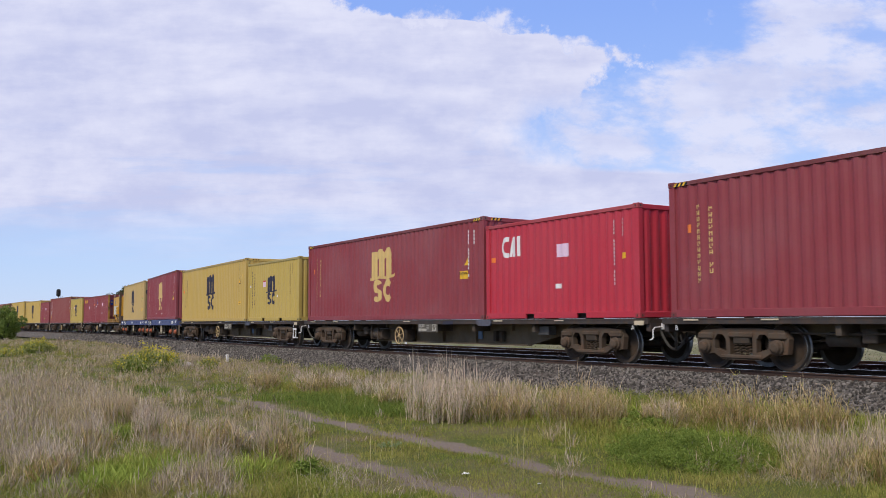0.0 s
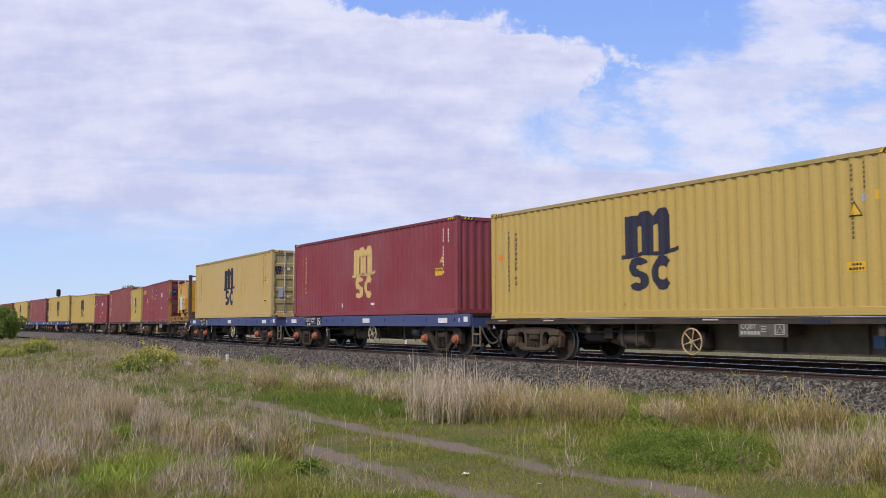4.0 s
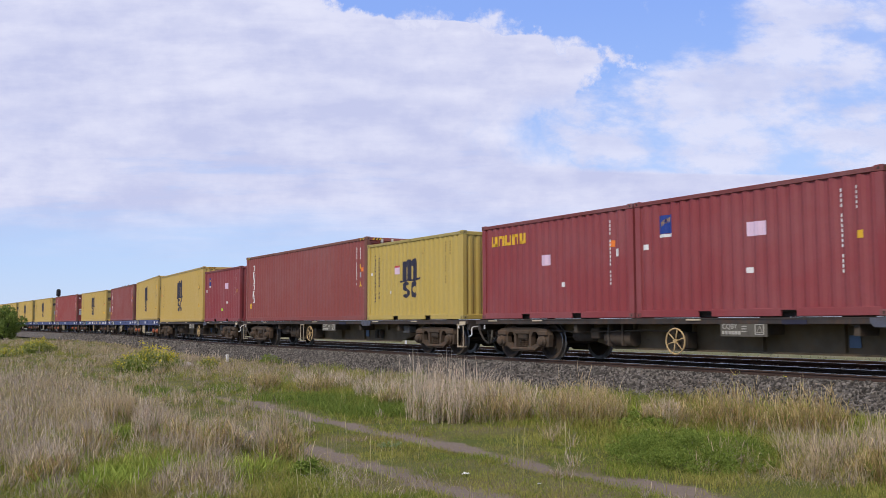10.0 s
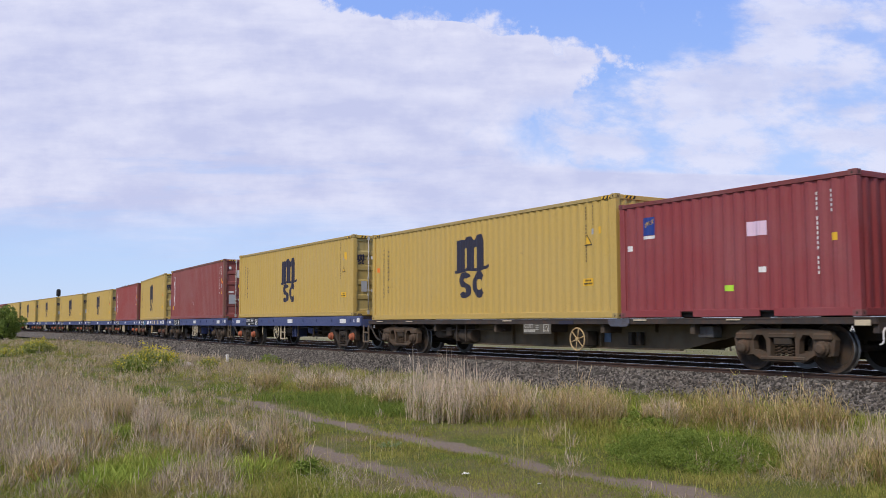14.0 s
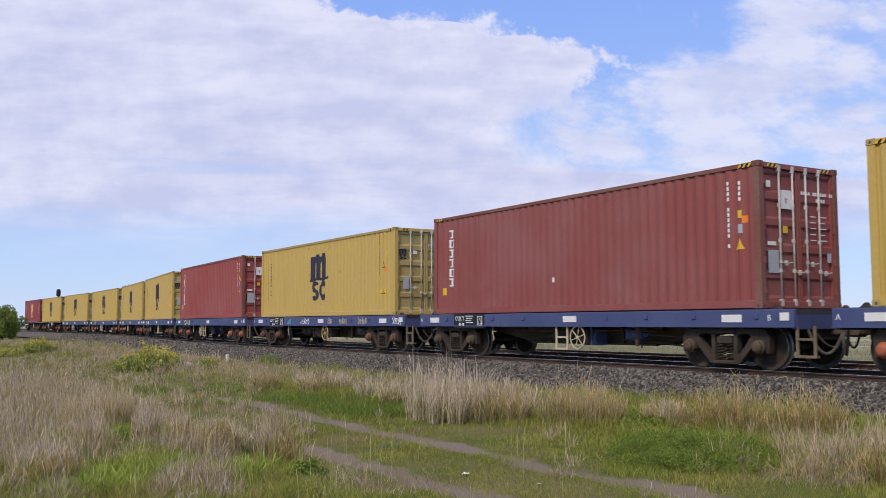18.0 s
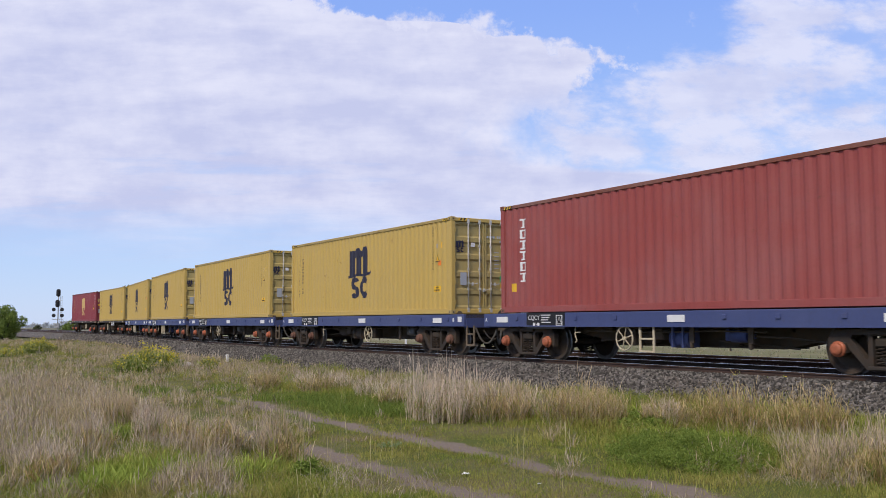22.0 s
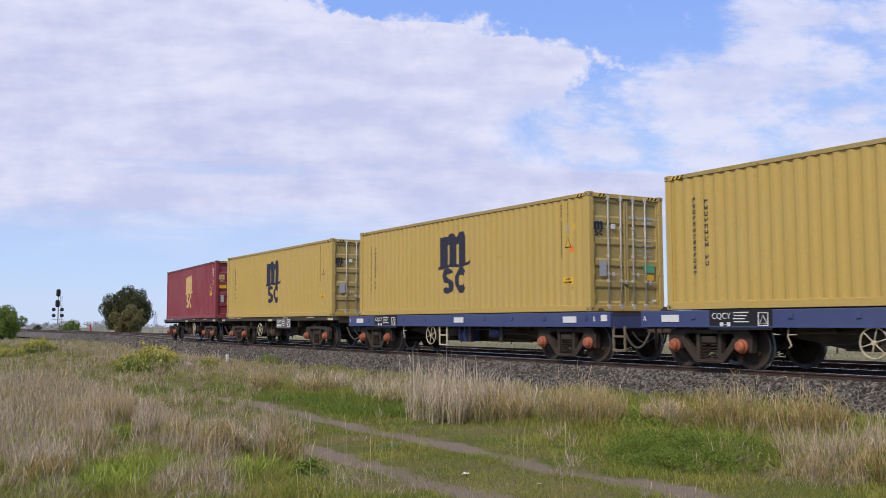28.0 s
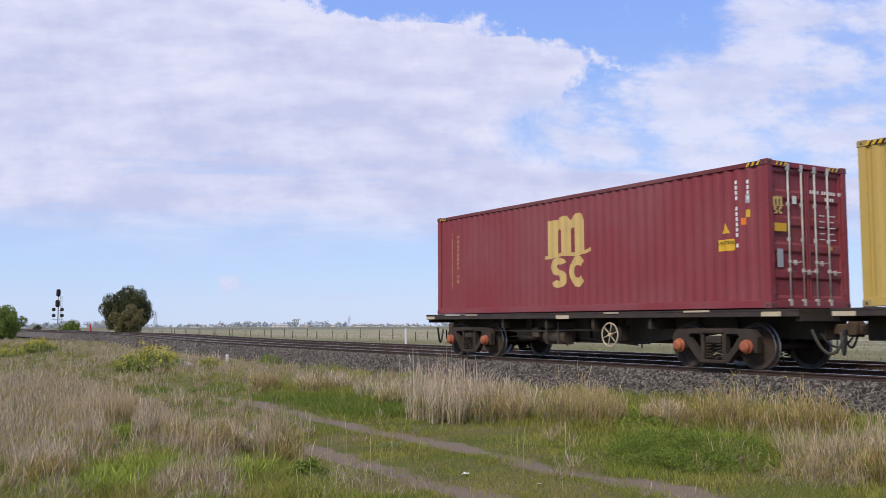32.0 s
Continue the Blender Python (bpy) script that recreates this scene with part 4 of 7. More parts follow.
badge_20_lime = lease_box([("lime_label", [quad(0.0, 0.22, 0.52, 0.64)], LABEL_LIME)])

# ---------------------------------------------------------------- wagons
WHEEL_R = 0.46
AXLE = 0.89


def wheelset(parent, x):
    bm = bmesh.new()
    tube(bm, (0, -1.08, 0), (0, 1.08, 0), 0.075, 12)
    for s in (-1, 1):
        turned(bm, [(0.10, s * 0.87), (0.13, s * 0.87), (0.16, s * 0.83), (0.34, s * 0.79), (0.39, s * 0.85), (WHEEL_R - 0.012, s * 0.868), (WHEEL_R - 0.012, s * 0.74), (0.39, s * 0.737), (0.34, s * 0.76), (0.14, s * 0.76), (0.10, s * 0.72)], 28)
        n = len(bm.faces)
        turned(bm, [(WHEEL_R - 0.013, s * 0.868), (WHEEL_R, s * 0.86), (WHEEL_R, s * 0.77), (WHEEL_R + 0.028, s * 0.755), (WHEEL_R + 0.026, s * 0.735), (0.39, s * 0.735)], 28)
        bm.faces.ensure_lookup_table()
        for f in bm.faces[n:]:
            f.material_index = 1
        bmesh.ops.delete(bm, geom=[f for f in bm.faces[n:] if len(f.verts) > 4], context="FACES_ONLY")
    box(bm, -0.03, 0.03, -0.885, -0.865, 0.2, 0.26)
    ob = part("wheelset", bm, WHEEL_DARK, parent)
    ob.data.materials.append(TREAD)
    ob.location = (x, 0, WHEEL_R)
    return ob


FRAME_TRUSS = ([(-1.10, 0.34), (-1.12, 0.66), (-1.0, 0.80), (-0.4, 0.82), (0.4, 0.82), (1.0, 0.80), (1.12, 0.66), (1.10, 0.34), (1.03, 0.34), (1.02, 0.57), (0.75, 0.57), (0.70, 0.46), (0.36, 0.11), (-0.36, 0.11), (-0.70, 0.46), (-0.75, 0.57), (-1.02, 0.57), (-1.03, 0.34)],
               [[(-0.67, 0.65), (-0.63, 0.71), (-0.36, 0.71), (-0.33, 0.68), (-0.33, 0.32), (-0.37, 0.29)], [(0.67, 0.65), (0.37, 0.29), (0.33, 0.32), (0.33, 0.68), (0.36, 0.71), (0.63, 0.71)],
                [(-0.24, 0.18), (-0.24, 0.70), (0.24, 0.70), (0.24, 0.18)]])
FRAME_CAST = ([(-1.10, 0.33), (-1.14, 0.62), (-1.02, 0.78), (-0.5, 0.82), (0.5, 0.82), (1.02, 0.78), (1.14, 0.62), (1.10, 0.33), (0.84, 0.30), (0.70, 0.33), (0.46, 0.20), (-0.46, 0.20), (-0.70, 0.33), (-0.84, 0.30)],
              [[(-0.66, 0.42), (-0.68, 0.60), (-0.60, 0.70), (-0.46, 0.70), (-0.38, 0.60), (-0.37, 0.34)], [(0.66, 0.42), (0.37, 0.34), (0.38, 0.60), (0.46, 0.70), (0.60, 0.70), (0.68, 0.60)],
               [(-0.28, 0.30), (-0.28, 0.66), (0.28, 0.66), (0.28, 0.30)]])


def bogie(parent, x, shape, steel, cap_mat):
    b, truss = new("bogie"), shape is FRAME_TRUSS
    b.parent, b.location = parent, (x, 0, 0)
    for sy in (-1, 1):
        y0, y1 = sorted((sy * 0.98, sy * 1.12))
        bm = frame_plate(bmesh.new(), *shape, y0, y1)
        yo = sy * 1.145
        for sx in (-1, 1):
            box(bm, sx * AXLE - 0.14, sx * AXLE + 0.14, *sorted((sy * 0.96, yo)), 0.37, 0.60, 0.03)
            if shape is FRAME_CAST:
                box(bm, sx * AXLE - 0.20, sx * AXLE + 0.20, *sorted((sy * 1.1, sy * 1.17)), 0.60, 0.74, 0.03)
        box(bm, -0.34 if truss else -0.5, 0.34 if truss else 0.5, *sorted((sy * 1.1, sy * 1.15)), 0.10 if truss else 0.22, 0.18 if truss else 0.30, 0.02)
        box(bm, -0.30, 0.30, *sorted((sy * 1.1, sy * 1.16)), 0.71 if truss else 0.64, 0.80 if truss else 0.74, 0.02)
        part("side_frame", bm, steel, b)
        for k in (-0.12, 0.12) if truss else (-0.14, 0.0, 0.14):
            wide = 0.085 if truss else 0.055
            coil = [(k + wide * math.cos(1.047 * i), sy * 1.06 + wide * math.sin(1.047 * i), (0.19 if truss else 0.28) + 0.01 * i) for i in range(31)]
            part("coil_spring", pipe(bmesh.new(), coil, 0.014, 4), steel, b)
        for sx in (-1, 1):
            bm = turned(bmesh.new(), [(0.145, sy * 1.14), (0.145, sy * 1.175), (0.12, sy * 1.195), (0.112, sy * 1.245), (0.075, sy * 1.275), (0.045, sy * 1.28)], 14, (sx * AXLE, 0, WHEEL_R))
            part("bearing_cap", bm, cap_mat, b, "orange axle-bearing cap" if cap_mat is ORANGE_CAP else "")
    bm = box(bmesh.new(), -0.2, 0.2, -1.14, 1.14, 0.50, 0.66, 0.03)
    box(bm, -0.3, 0.3, -0.3, 0.3, 0.6, 0.82, 0.02)
    part("bolster", bm, UNDER_BLACK, b)
    bm = bmesh.new()
    for sx in (-1, 1):
        tube(bm, (sx * 0.36, -0.95, 0.36), (sx * 0.36, 0.95, 0.36), 0.04, 8)
        for sy in (-1, 1):
            box(bm, sx * 0.40 - 0.035, sx * 0.40 + 0.035, *sorted((sy * 0.72, sy * 0.86)), 0.26, 0.62, 0.01)
    part("brake_beam", bm, UNDER_BLACK, b)
    for sx in (-1, 1):
        wheelset(b, sx * AXLE)
    return b


def hand_wheel(parent, x, y, z, mat):
    n, R, r = 24, 0.27, 0.017
    ring = [(x + R * math.cos(2 * math.pi * i / n), y, z + R * math.sin(2 * math.pi * i / n)) for i in range(n + 1)]
    w = part("hand_wheel", pipe(bmesh.new(), ring, r, 6), mat, parent, "pale spoked brake hand wheel")
    for i in range(6):
        a = 2 * math.pi * i / 6 + 0.3
        part("spoke", tube(bmesh.new(), (x, y, z), (x + R * math.cos(a), y, z + R * math.sin(a)), 0.012, 6), mat, w)
    part("hub", tube(bmesh.new(), (x, y - 0.03, z), (x, y + 0.05, z), 0.045, 10), mat, w)
    bm = tube(bmesh.new(), (x, y, z), (x, y + 0.35, z), 0.025, 8)
    box(bm, x - 0.16, x + 0.16, y + 0.18, y + 0.5, z - 0.16, z + 0.20, 0.02)
    part("brake_gear", bm, UNDER_BLACK, parent)
    return w


def bend(a, b, sag, n=8):
    a, b = Vector(a), Vector(b)
    return [a.lerp(b, i / n) + Vector((0, 0, -sag * 4 * (i / n) * (1 - i / n))) for i in range(n + 1)]


def end_gear(parent, half, z, step_mat, ladder_y=-1.16, white_pipe=False):
    """Coupler, hoses, steps at both ends."""
    for sx in (-1, 1):
        bm = box(bmesh.new(), *sorted((sx * (half - 0.2), sx * (half + 0.30))), -0.09, 0.09, 0.70, 0.90, 0.02)
        box(bm, *sorted((sx * (half + 0.22), sx * (half + 0.46))), -0.17, 0.12, 0.66, 0.95, 0.04)
        part("coupler", bm, BOGIE_RUST, parent)
        bm = pipe(bmesh.new(), bend((sx * (half - 0.05), -0.55, 0.72), (sx * (half + 0.42), -0.25, 0.66), 0.22), 0.022, 7)
        part("brake_hose", bm, RUBBER, parent)
        bm = pipe(bmesh.new(), bend((sx * (half - 0.02), -0.85, 0.80), (sx * (half + 0.40), -0.40, 0.74), 0.42, 10), 0.03, 7)
        part("air_hose", bm, HOSE, parent)
        if white_pipe and sx > 0:
            x = sx * (half + 0.05)
            bm = pipe(bmesh.new(), [(x, -0.50, 0.84), (x, -0.80, 0.85), (x, -1.08, 0.83), (x, -1.13, 0.78), (x, -1.13, 0.61), (x, -1.17, 0.57), (x, -1.23, 0.56)], 0.016, 6)
            box(bm, *sorted((x - 0.03 * sx, x + 0.025 * sx)), -0.86, -0.72, 0.78, 0.92, 0.01)
            part("uncoupling_lever", bm, WHITE, parent)
        if sx < 0 or step_mat is None:
            continue
        bm = bmesh.new()
        x0, x1 = sx * (half - 0.02), sx * (half + 0.36)
        for x in (x0, x1):
            box(bm, x - 0.03, x + 0.03, ladder_y - 0.02, ladder_y + 0.02, 0.28, z, 0.006)
        for k in (0.30, 0.62):
            box(bm, min(x0, x1), max(x0, x1), ladder_y - 0.03, ladder_y + 0.10 * (k < 0.5) + 0.02, k - 0.025, k + 0.025, 0.006)
        part("step", bm, step_mat, parent)


def stirrup(parent, x, top, mat, wide=0.30, low=0.26, label="dull cream foot stirrup"):
    """A flat-bar foot loop hanging under the sill."""
    bm = bmesh.new()
    for a in (x, x + wide):
        box(bm, a - 0.025, a + 0.025, -1.235, -1.215, low, top, 0.005)
    box(bm, x - 0.025, x + wide + 0.025, -1.25, -1.13, low - 0.025, low + 0.02, 0.006)
    box(bm, x - 0.04, x + wide + 0.04, -1.24, -1.20, top - 0.06, top, 0.005)
    part("foot_stirrup", bm, mat, parent, label)


def plates(parent, name, rects, y, mat, label=""):
    if name.endswith("_marking") or name.endswith("_frame"):
        bm = bmesh.new()
        for x0, x1, z0, z1 in rects:
            box(bm, x0, x1, y - 0.006, y + 0.01, z0, z1)
        ob = part(name, bm, mat, parent, label)
        if name.endswith("_marking"):
            ob["kind"] = "stuff"
        return ob
    for x0, x1, z0, z1 in rects:
        ob = part(name, box(bmesh.new(), x0, x1, y - 0.006, y + 0.01, z0, z1), mat, parent, label)
    return ob


def fishbelly(parent, half_y, top, ends, deep, reach, half, mat):
    for sy in (-1, 1):
        bm = extrude(bmesh.new(), [(-reach, top), (reach, top), (reach, ends), (reach - 0.9, ends), (reach - 2.6, deep), (-reach + 2.6, deep), (-reach + 0.9, ends), (-reach, ends)], *sorted((sy * half_y, sy * (half_y - 0.03))))
        for k in range(-3, 4):
            x = k * reach * 0.26
            box(bm, x - 0.02, x + 0.02, *sorted((sy * half_y, sy * (half_y + 0.10))), deep + 0.03 if abs(k) < 2 else ends + 0.02, top)
        box(bm, -reach + 2.6, reach - 2.6, *sorted((sy * (half_y - 0.03), sy * (half_y + 0.10))), deep - 0.02, deep + 0.015)
        part("centre_girder", bm, mat, parent)
    for sx in (-1, 1):
        bm = box(bmesh.new(), *sorted((sx * (reach - 0.4), sx * (half - 0.1))), -0.34, 0.34, 0.60, top, 0.02)
        part("draft_sill", bm, UNDER_BLACK, parent)


def brake_gear(parent, x, big=1.0, tank=None):
    bm = tube(bmesh.new(), (x, -0.78, 0.58), (x + 1.1 * big, -0.78, 0.58), 0.19, 16)
    box(bm, x + 0.2 * big, x + 0.2 * big + 0.05, -1.0, -0.5, 0.4, 0.95)
    box(bm, x + 0.8 * big, x + 0.8 * big + 0.05, -1.0, -0.5, 0.4, 0.95)
    part("air_reservoir", bm, tank or UNDER_BROWN, parent)
    bm = tube(bmesh.new(), (x - 1.3, -0.7, 0.62), (x - 0.6, -0.7, 0.62), 0.14, 14)
    box(bm, x - 0.5, x - 0.2, -0.95, -0.65, 0.55, 0.82, 0.03)
    part("brake_cylinder", bm, UNDER_BROWN, parent)
    bm = pipe(bmesh.new(), [(x - 2.8, -0.95, 0.74), (x - 0.5, -0.95, 0.72), (x + 1.4, -0.95, 0.76), (x + 2.6, -0.95, 0.74)], 0.02, 6)
    pipe(bm, [(x - 2.6, -0.6, 0.5), (x - 1.2, -0.6, 0.62)], 0.024, 6)
    pipe(bm, [(x + 1.1, -0.6, 0.55), (x + 3.0, -0.5, 0.42)], 0.024, 6)
    part("brake_rodding", bm, UNDER_BROWN, parent)


def blue_wagon(wheel_x=0.0, wheel_mat=None, graffiti=False, ladder_x=None, caps=ORANGE_CAP):
    w = thing("flat_wagon", "blue four-axle container flat wagon with orange bearing caps" if caps is ORANGE_CAP else "blue four-axle container flat wagon with rusty bearing caps", "railway wagon", "wagons of the train")
    half = 6.85
    for sy in (-1, 1):
        bm = box(bmesh.new(), -half, half, *sorted((sy * 1.19, sy * 1.275)), 0.84, 1.185, 0.012)
        box(bm, -half, half, *sorted((sy * 1.15, sy * 1.295)), 0.84, 0.87)
        for x in (-5.3, -2.9, -1.5, 1.7, 3.0, 4.4, 6.0):
            box(bm, x - 0.05, x + 0.05, *sorted((sy * 1.27, sy * 1.305)), 1.0, 1.1, 0.01)
        part("side_sill", bm, BLUE, w)
    bm = box(bmesh.new(), -half, half, -1.185, 1.185, 1.08, 1.193)
    part("deck", bm, UNDER_BLACK, w)
    for sx in (-1, 1):
        bm = box(bmesh.new(), *sorted((sx * half, sx * (half - 0.12))), -1.19, 1.19, 0.80, 1.18, 0.01)
        part("headstock", bm, BLUE, w)
        for sy in (-1, 1):
            bm = box(bmesh.new(), sx * 6.01 - 0.12, sx * 6.01 + 0.12, *sorted((sy * 1.02, sy * 1.19)), 1.16, 1.196, 0.008)
            extrude(bm, [(sx * 6.2, 1.16), (sx * 6.45, 1.16), (sx * 6.3, 1.28)], *sorted((sy * 1.0, sy * 1.12)))
            part("twist_lock", bm, UNDER_BLACK, w)
    fishbelly(w, 0.30, 1.08, 0.72, 0.42, 5.0, half, UNDER_BROWN)
    for x in (-3.4, -1.2, 1.2, 3.4):
        part("cross_bearer", extrude(bmesh.new(), [(x - 0.05, 1.08), (x + 0.05, 1.08), (x + 0.05, 0.86), (x - 0.05, 0.86)], -1.18, 1.18), UNDER_BLACK, w)
    if ladder_x is None:
        brake_gear(w, wheel_x - 1.75, 0.9)
    else:
        brake_gear(w, ladder_x + 0.62, 0.5, BLUE)
    at = (wheel_x if ladder_x is None else ladder_x) + 2.3
    bm = tube(bmesh.new(), (at, -0.86, 0.66), (at + 0.42, -0.86, 0.66), 0.13, 14)
    tube(bm, (at + 0.42, -0.86, 0.66), (at + 0.56, -0.86, 0.66), 0.05, 10)
    box(bm, at - 0.14, at, -0.94, -0.78, 0.56, 0.80, 0.02)
    part("distributor_valve", bm, GALV_DULL if ladder_x is None else BLUE, w)
    bm = pipe(bmesh.new(), [(at + 0.56, -0.86, 0.66), (at + 1.5, -0.8, 0.62), (at + 2.4, -0.55, 0.5)], 0.02, 6)
    pipe(bm, [(at - 0.1, -0.9, 0.76), (at - 0.1, -0.9, 0.9)], 0.018, 6)
    part("pull_rod", bm, UNDER_BROWN, w)
    bm = pipe(bmesh.new(), [(-3.05, -1.16, 0.86), (-3.05, -1.18, 0.66), (-2.98, -1.18, 0.50), (-3.02, -1.2, 0.46)], 0.014, 6)
    pipe(bm, [(-3.05, -1.18, 0.70), (-2.86, -1.18, 0.71)], 0.012, 6)
    part("release_handle", bm, CREAM, w)
    for x in (wheel_x + 1.75, wheel_x + 3.3):
        bm = box(bmesh.new(), x, x + 0.13, -1.0, -0.96, 0.50, 0.86, 0.006)
        box(bm, x + 0.03, x + 0.09, -1.02, -0.94, 0.40, 0.52, 0.01)
        part("pipe_hanger", bm, UNDER_BROWN, w)
    hand_wheel(w, wheel_x, -1.22, 0.58, wheel_mat or CREAM)
    end_gear(w, half, 0.86, STEP_PAINT)
    plates(w, "reflector", [(-6.2, -5.7, 0.95, 1.10), (0.14, 0.64, 0.95, 1.10), (5.15, 5.65, 0.94, 1.09), (6.55, 6.75, 0.97, 1.12)], -1.287, WHITE, "white reflective plate")
    p = plates(w, "data_panel", [(-4.86, -3.32, 0.79, 1.195)], -1.283, BLACK, "black data panel")
    plates(p, "data_marking", [(-4.24 + 0.02 * (i % 2), -3.86 - 0.05 * (i % 3), 1.12 - 0.06 * i, 1.142 - 0.06 * i) for i in range(4)] + [(-4.58, -4.50, 0.86, 0.94), (-4.46, -4.43, 0.89, 0.905), (-4.40, -4.32, 0.86, 0.94)], -1.291, WHITE)
    plates(p, "panel_frame", [(-3.64, -3.62, 0.87, 1.13), (-3.42, -3.40, 0.87, 1.13), (-3.64, -3.40, 0.87, 0.888), (-3.64, -3.40, 1.112, 1.13)], -1.291, WHITE)
    lettering("CQCY", 0.17, "lettering", WHITE, p, pose(-4.55, -1.291, 1.06) @ SIDE)
    bm = pipe(bmesh.new(), [(-3.60, -1.289, 0.92), (-3.44, -1.289, 0.92), (-3.52, -1.289, 1.08), (-3.60, -1.289, 0.92)], 0.01, 4)
    part("warning_triangle", bm, WHITE, p)
    for x, ch in ((6.3, "B"), (-6.72, "A")):
        lettering(ch, 0.16, "lettering", WHITE, w, pose(x, -1.281, 1.02) @ SIDE)
    if ladder_x is not None:
        bm = bmesh.new()
        for x in (ladder_x, ladder_x + 0.42):
            box(bm, x - 0.025, x + 0.025, -1.24, -1.2, 0.28, 0.86, 0.005)
        for z in (0.30, 0.58):
            box(bm, ladder_x, ladder_x + 0.42, -1.25, -1.17, z - 0.02, z + 0.02, 0.005)
        part("side_step", bm, CREAM, w)
    if graffiti:
        rng = random.Random(3)
        for x0, n, mat in ((-2.95, 4, TEAL), (-1.6, 8, WHITE), (1.05, 3, CREAM), (2.05, 5, CREAM), (3.55, 6, CREAM), (6.05, 5, WHITE)):
            bm = bmesh.new()
            for k in range(n):
                x, lean = x0 + 0.115 * k, rng.uniform(0.0, 0.05)
                h = rng.uniform(0.15, 0.23)
                z = 0.90 + rng.uniform(0.0, 0.03)
                kind = rng.randrange(4)
                stem = [(x, z + h), (x + 0.01 - lean, z)]
                if kind == 0:
                    loop = stem + [(x - 0.02 + 0.1, z + 0.02), (x + 0.09, z + h * 0.5), (x, z + h * 0.55), (x + 0.09, z + h * 0.8), (x, z + h)]
                elif kind == 1:
                    loop = [(x + 0.09, z + h * 0.8), (x + 0.04, z + h), (x, z + h * 0.5), (x + 0.03, z), (x + 0.1, z + h * 0.25)]
                elif kind == 2:
                    loop = stem + [(x, z + h * 0.5), (x + 0.09, z + h * 0.55), (x + 0.1, z + h), (x + 0.09, z - 0.03)]
                else:
                    loop = [(x + 0.09, z + h), (x + 0.02, z + h * 0.8), (x + 0.09, z + h * 0.45), (x + 0.07, z), (x - 0.01, z + 0.02)]
                pipe(bm, [(a, -1.277, b) for a, b in loop], 0.011 if mat is not TEAL else 0.02, 4)
            part("scrawl", bm, mat, w, "scrawled pale graffiti")["kind"] = "stuff"
    for sx in (-1, 1):
        bogie(w, sx * 5.05, FRAME_TRUSS, BOGIE_GREY, caps)
    return w


def brown_wagon(hw=-2.74, board=-0.6, white_pipe=True, stirrups=False, white_stirrup=False):
    w = thing("skeletal_wagon", "long dark brown container wagon with grimy cast bogies", "railway wagon", "wagons of the train")
    half = 9.45
    for sy in (-1, 1):
        bm = box(bmesh.new(), -half, half, *sorted((sy * 1.17, sy * 1.24)), 0.90, 1.02, 0.01)
        box(bm, -half, half, *sorted((sy * 1.10, sy * 1.25)), 1.0, 1.028)
        part("side_sill", bm, SILL_DARK, w)
    part("deck", box(bmesh.new(), -half, half, -1.165, 1.165, 0.93, 1.033), UNDER_BLACK, w)
    for sx in (-1, 1):
        part("headstock", box(bmesh.new(), *sorted((sx * half, sx * (half - 0.12))), -1.17, 1.17, 0.74, 1.02, 0.01), SILL_DARK, w)
    for x in (-9.1, -3.1, -2.95, 3.0, 3.15, 9.1):
        for sy in (-1, 1):
            part("container_seat", box(bmesh.new(), x - 0.1, x + 0.1, *sorted((sy * 1.02, sy * 1.18)), 1.0, 1.036, 0.006), UNDER_BROWN, w)
    fishbelly(w, 0.62, 0.93, 0.70, 0.34, 7.0, half, DUSTY)
    for x in (-5.2, -2.0, 0.4, 2.4, 5.2):
        part("cross_bearer", extrude(bmesh.new(), [(x - 0.06, 0.93), (x + 0.06, 0.93), (x + 0.06, 0.70), (x - 0.06, 0.70)], -1.16, 1.16), UNDER_BROWN, w)
    brake_gear(w, -4.4, 0.8)
    hand_wheel(w, hw, -1.2, 0.54, WHEEL_PAINT)
    for x in (-half + 0.12, hw - 0.85, half - 0.55) if stirrups else ():
        stirrup(w, x, 0.92, STIRRUP)
    if white_stirrup:
        stirrup(w, half - 0.57, 0.74, WHITE, 0.28, 0.37, "white-painted foot stirrup")
        for x in (half - 0.57, half - 0.29):
            part("stirrup_hanger", box(bmesh.new(), x - 0.03, x + 0.03, -1.236, -1.214, 0.73, 0.93, 0.004), SILL_DARK, w)
    end_gear(w, half, 0.92, None, white_pipe=white_pipe)
    plates(w, "reflector", [(-8.8, -8.4, 0.978, 1.008), (-6.8, -6.4, 0.978, 1.008), (-1.5, -1.1, 0.978, 1.008), (3.55, 3.95, 0.975, 1.01), (6.2, 6.55, 0.978, 1.008), (9.05, 9.35, 0.88, 0.98)], -1.258, CREAM, "cream painted plate")
    p = plates(w, "data_board", [(board, board + 1.15, 0.66, 0.93)], -1.23, BOARD_GREY, "weathered grey data board")
    lettering("CQBY", 0.14, "lettering", BOARD_MARK, p, pose(board + 0.24, -1.238, 0.855) @ SIDE)
    part("warning_triangle", pipe(bmesh.new(), [(board + 0.90, -1.236, 0.74), (board + 1.04, -1.236, 0.74), (board + 0.97, -1.236, 0.865), (board + 0.90, -1.236, 0.74)], 0.009, 4), BOARD_MARK, p)
    plates(p, "data_marking", [(board + 0.05 + 0.08 * i, board + 0.11 + 0.08 * i, 0.70, 0.77) for i in range(6)] + [(board + 0.54, board + 0.66, 0.85 - 0.05 * i, 0.87 - 0.05 * i) for i in range(3)] + [(board + 0.86, board + 0.88, 0.70, 0.90), (board + 1.06, board + 1.08, 0.70, 0.90), (board + 0.86, board + 1.08, 0.70, 0.715), (board + 0.86, board + 1.08, 0.885, 0.90)], -1.239, BOARD_MARK)
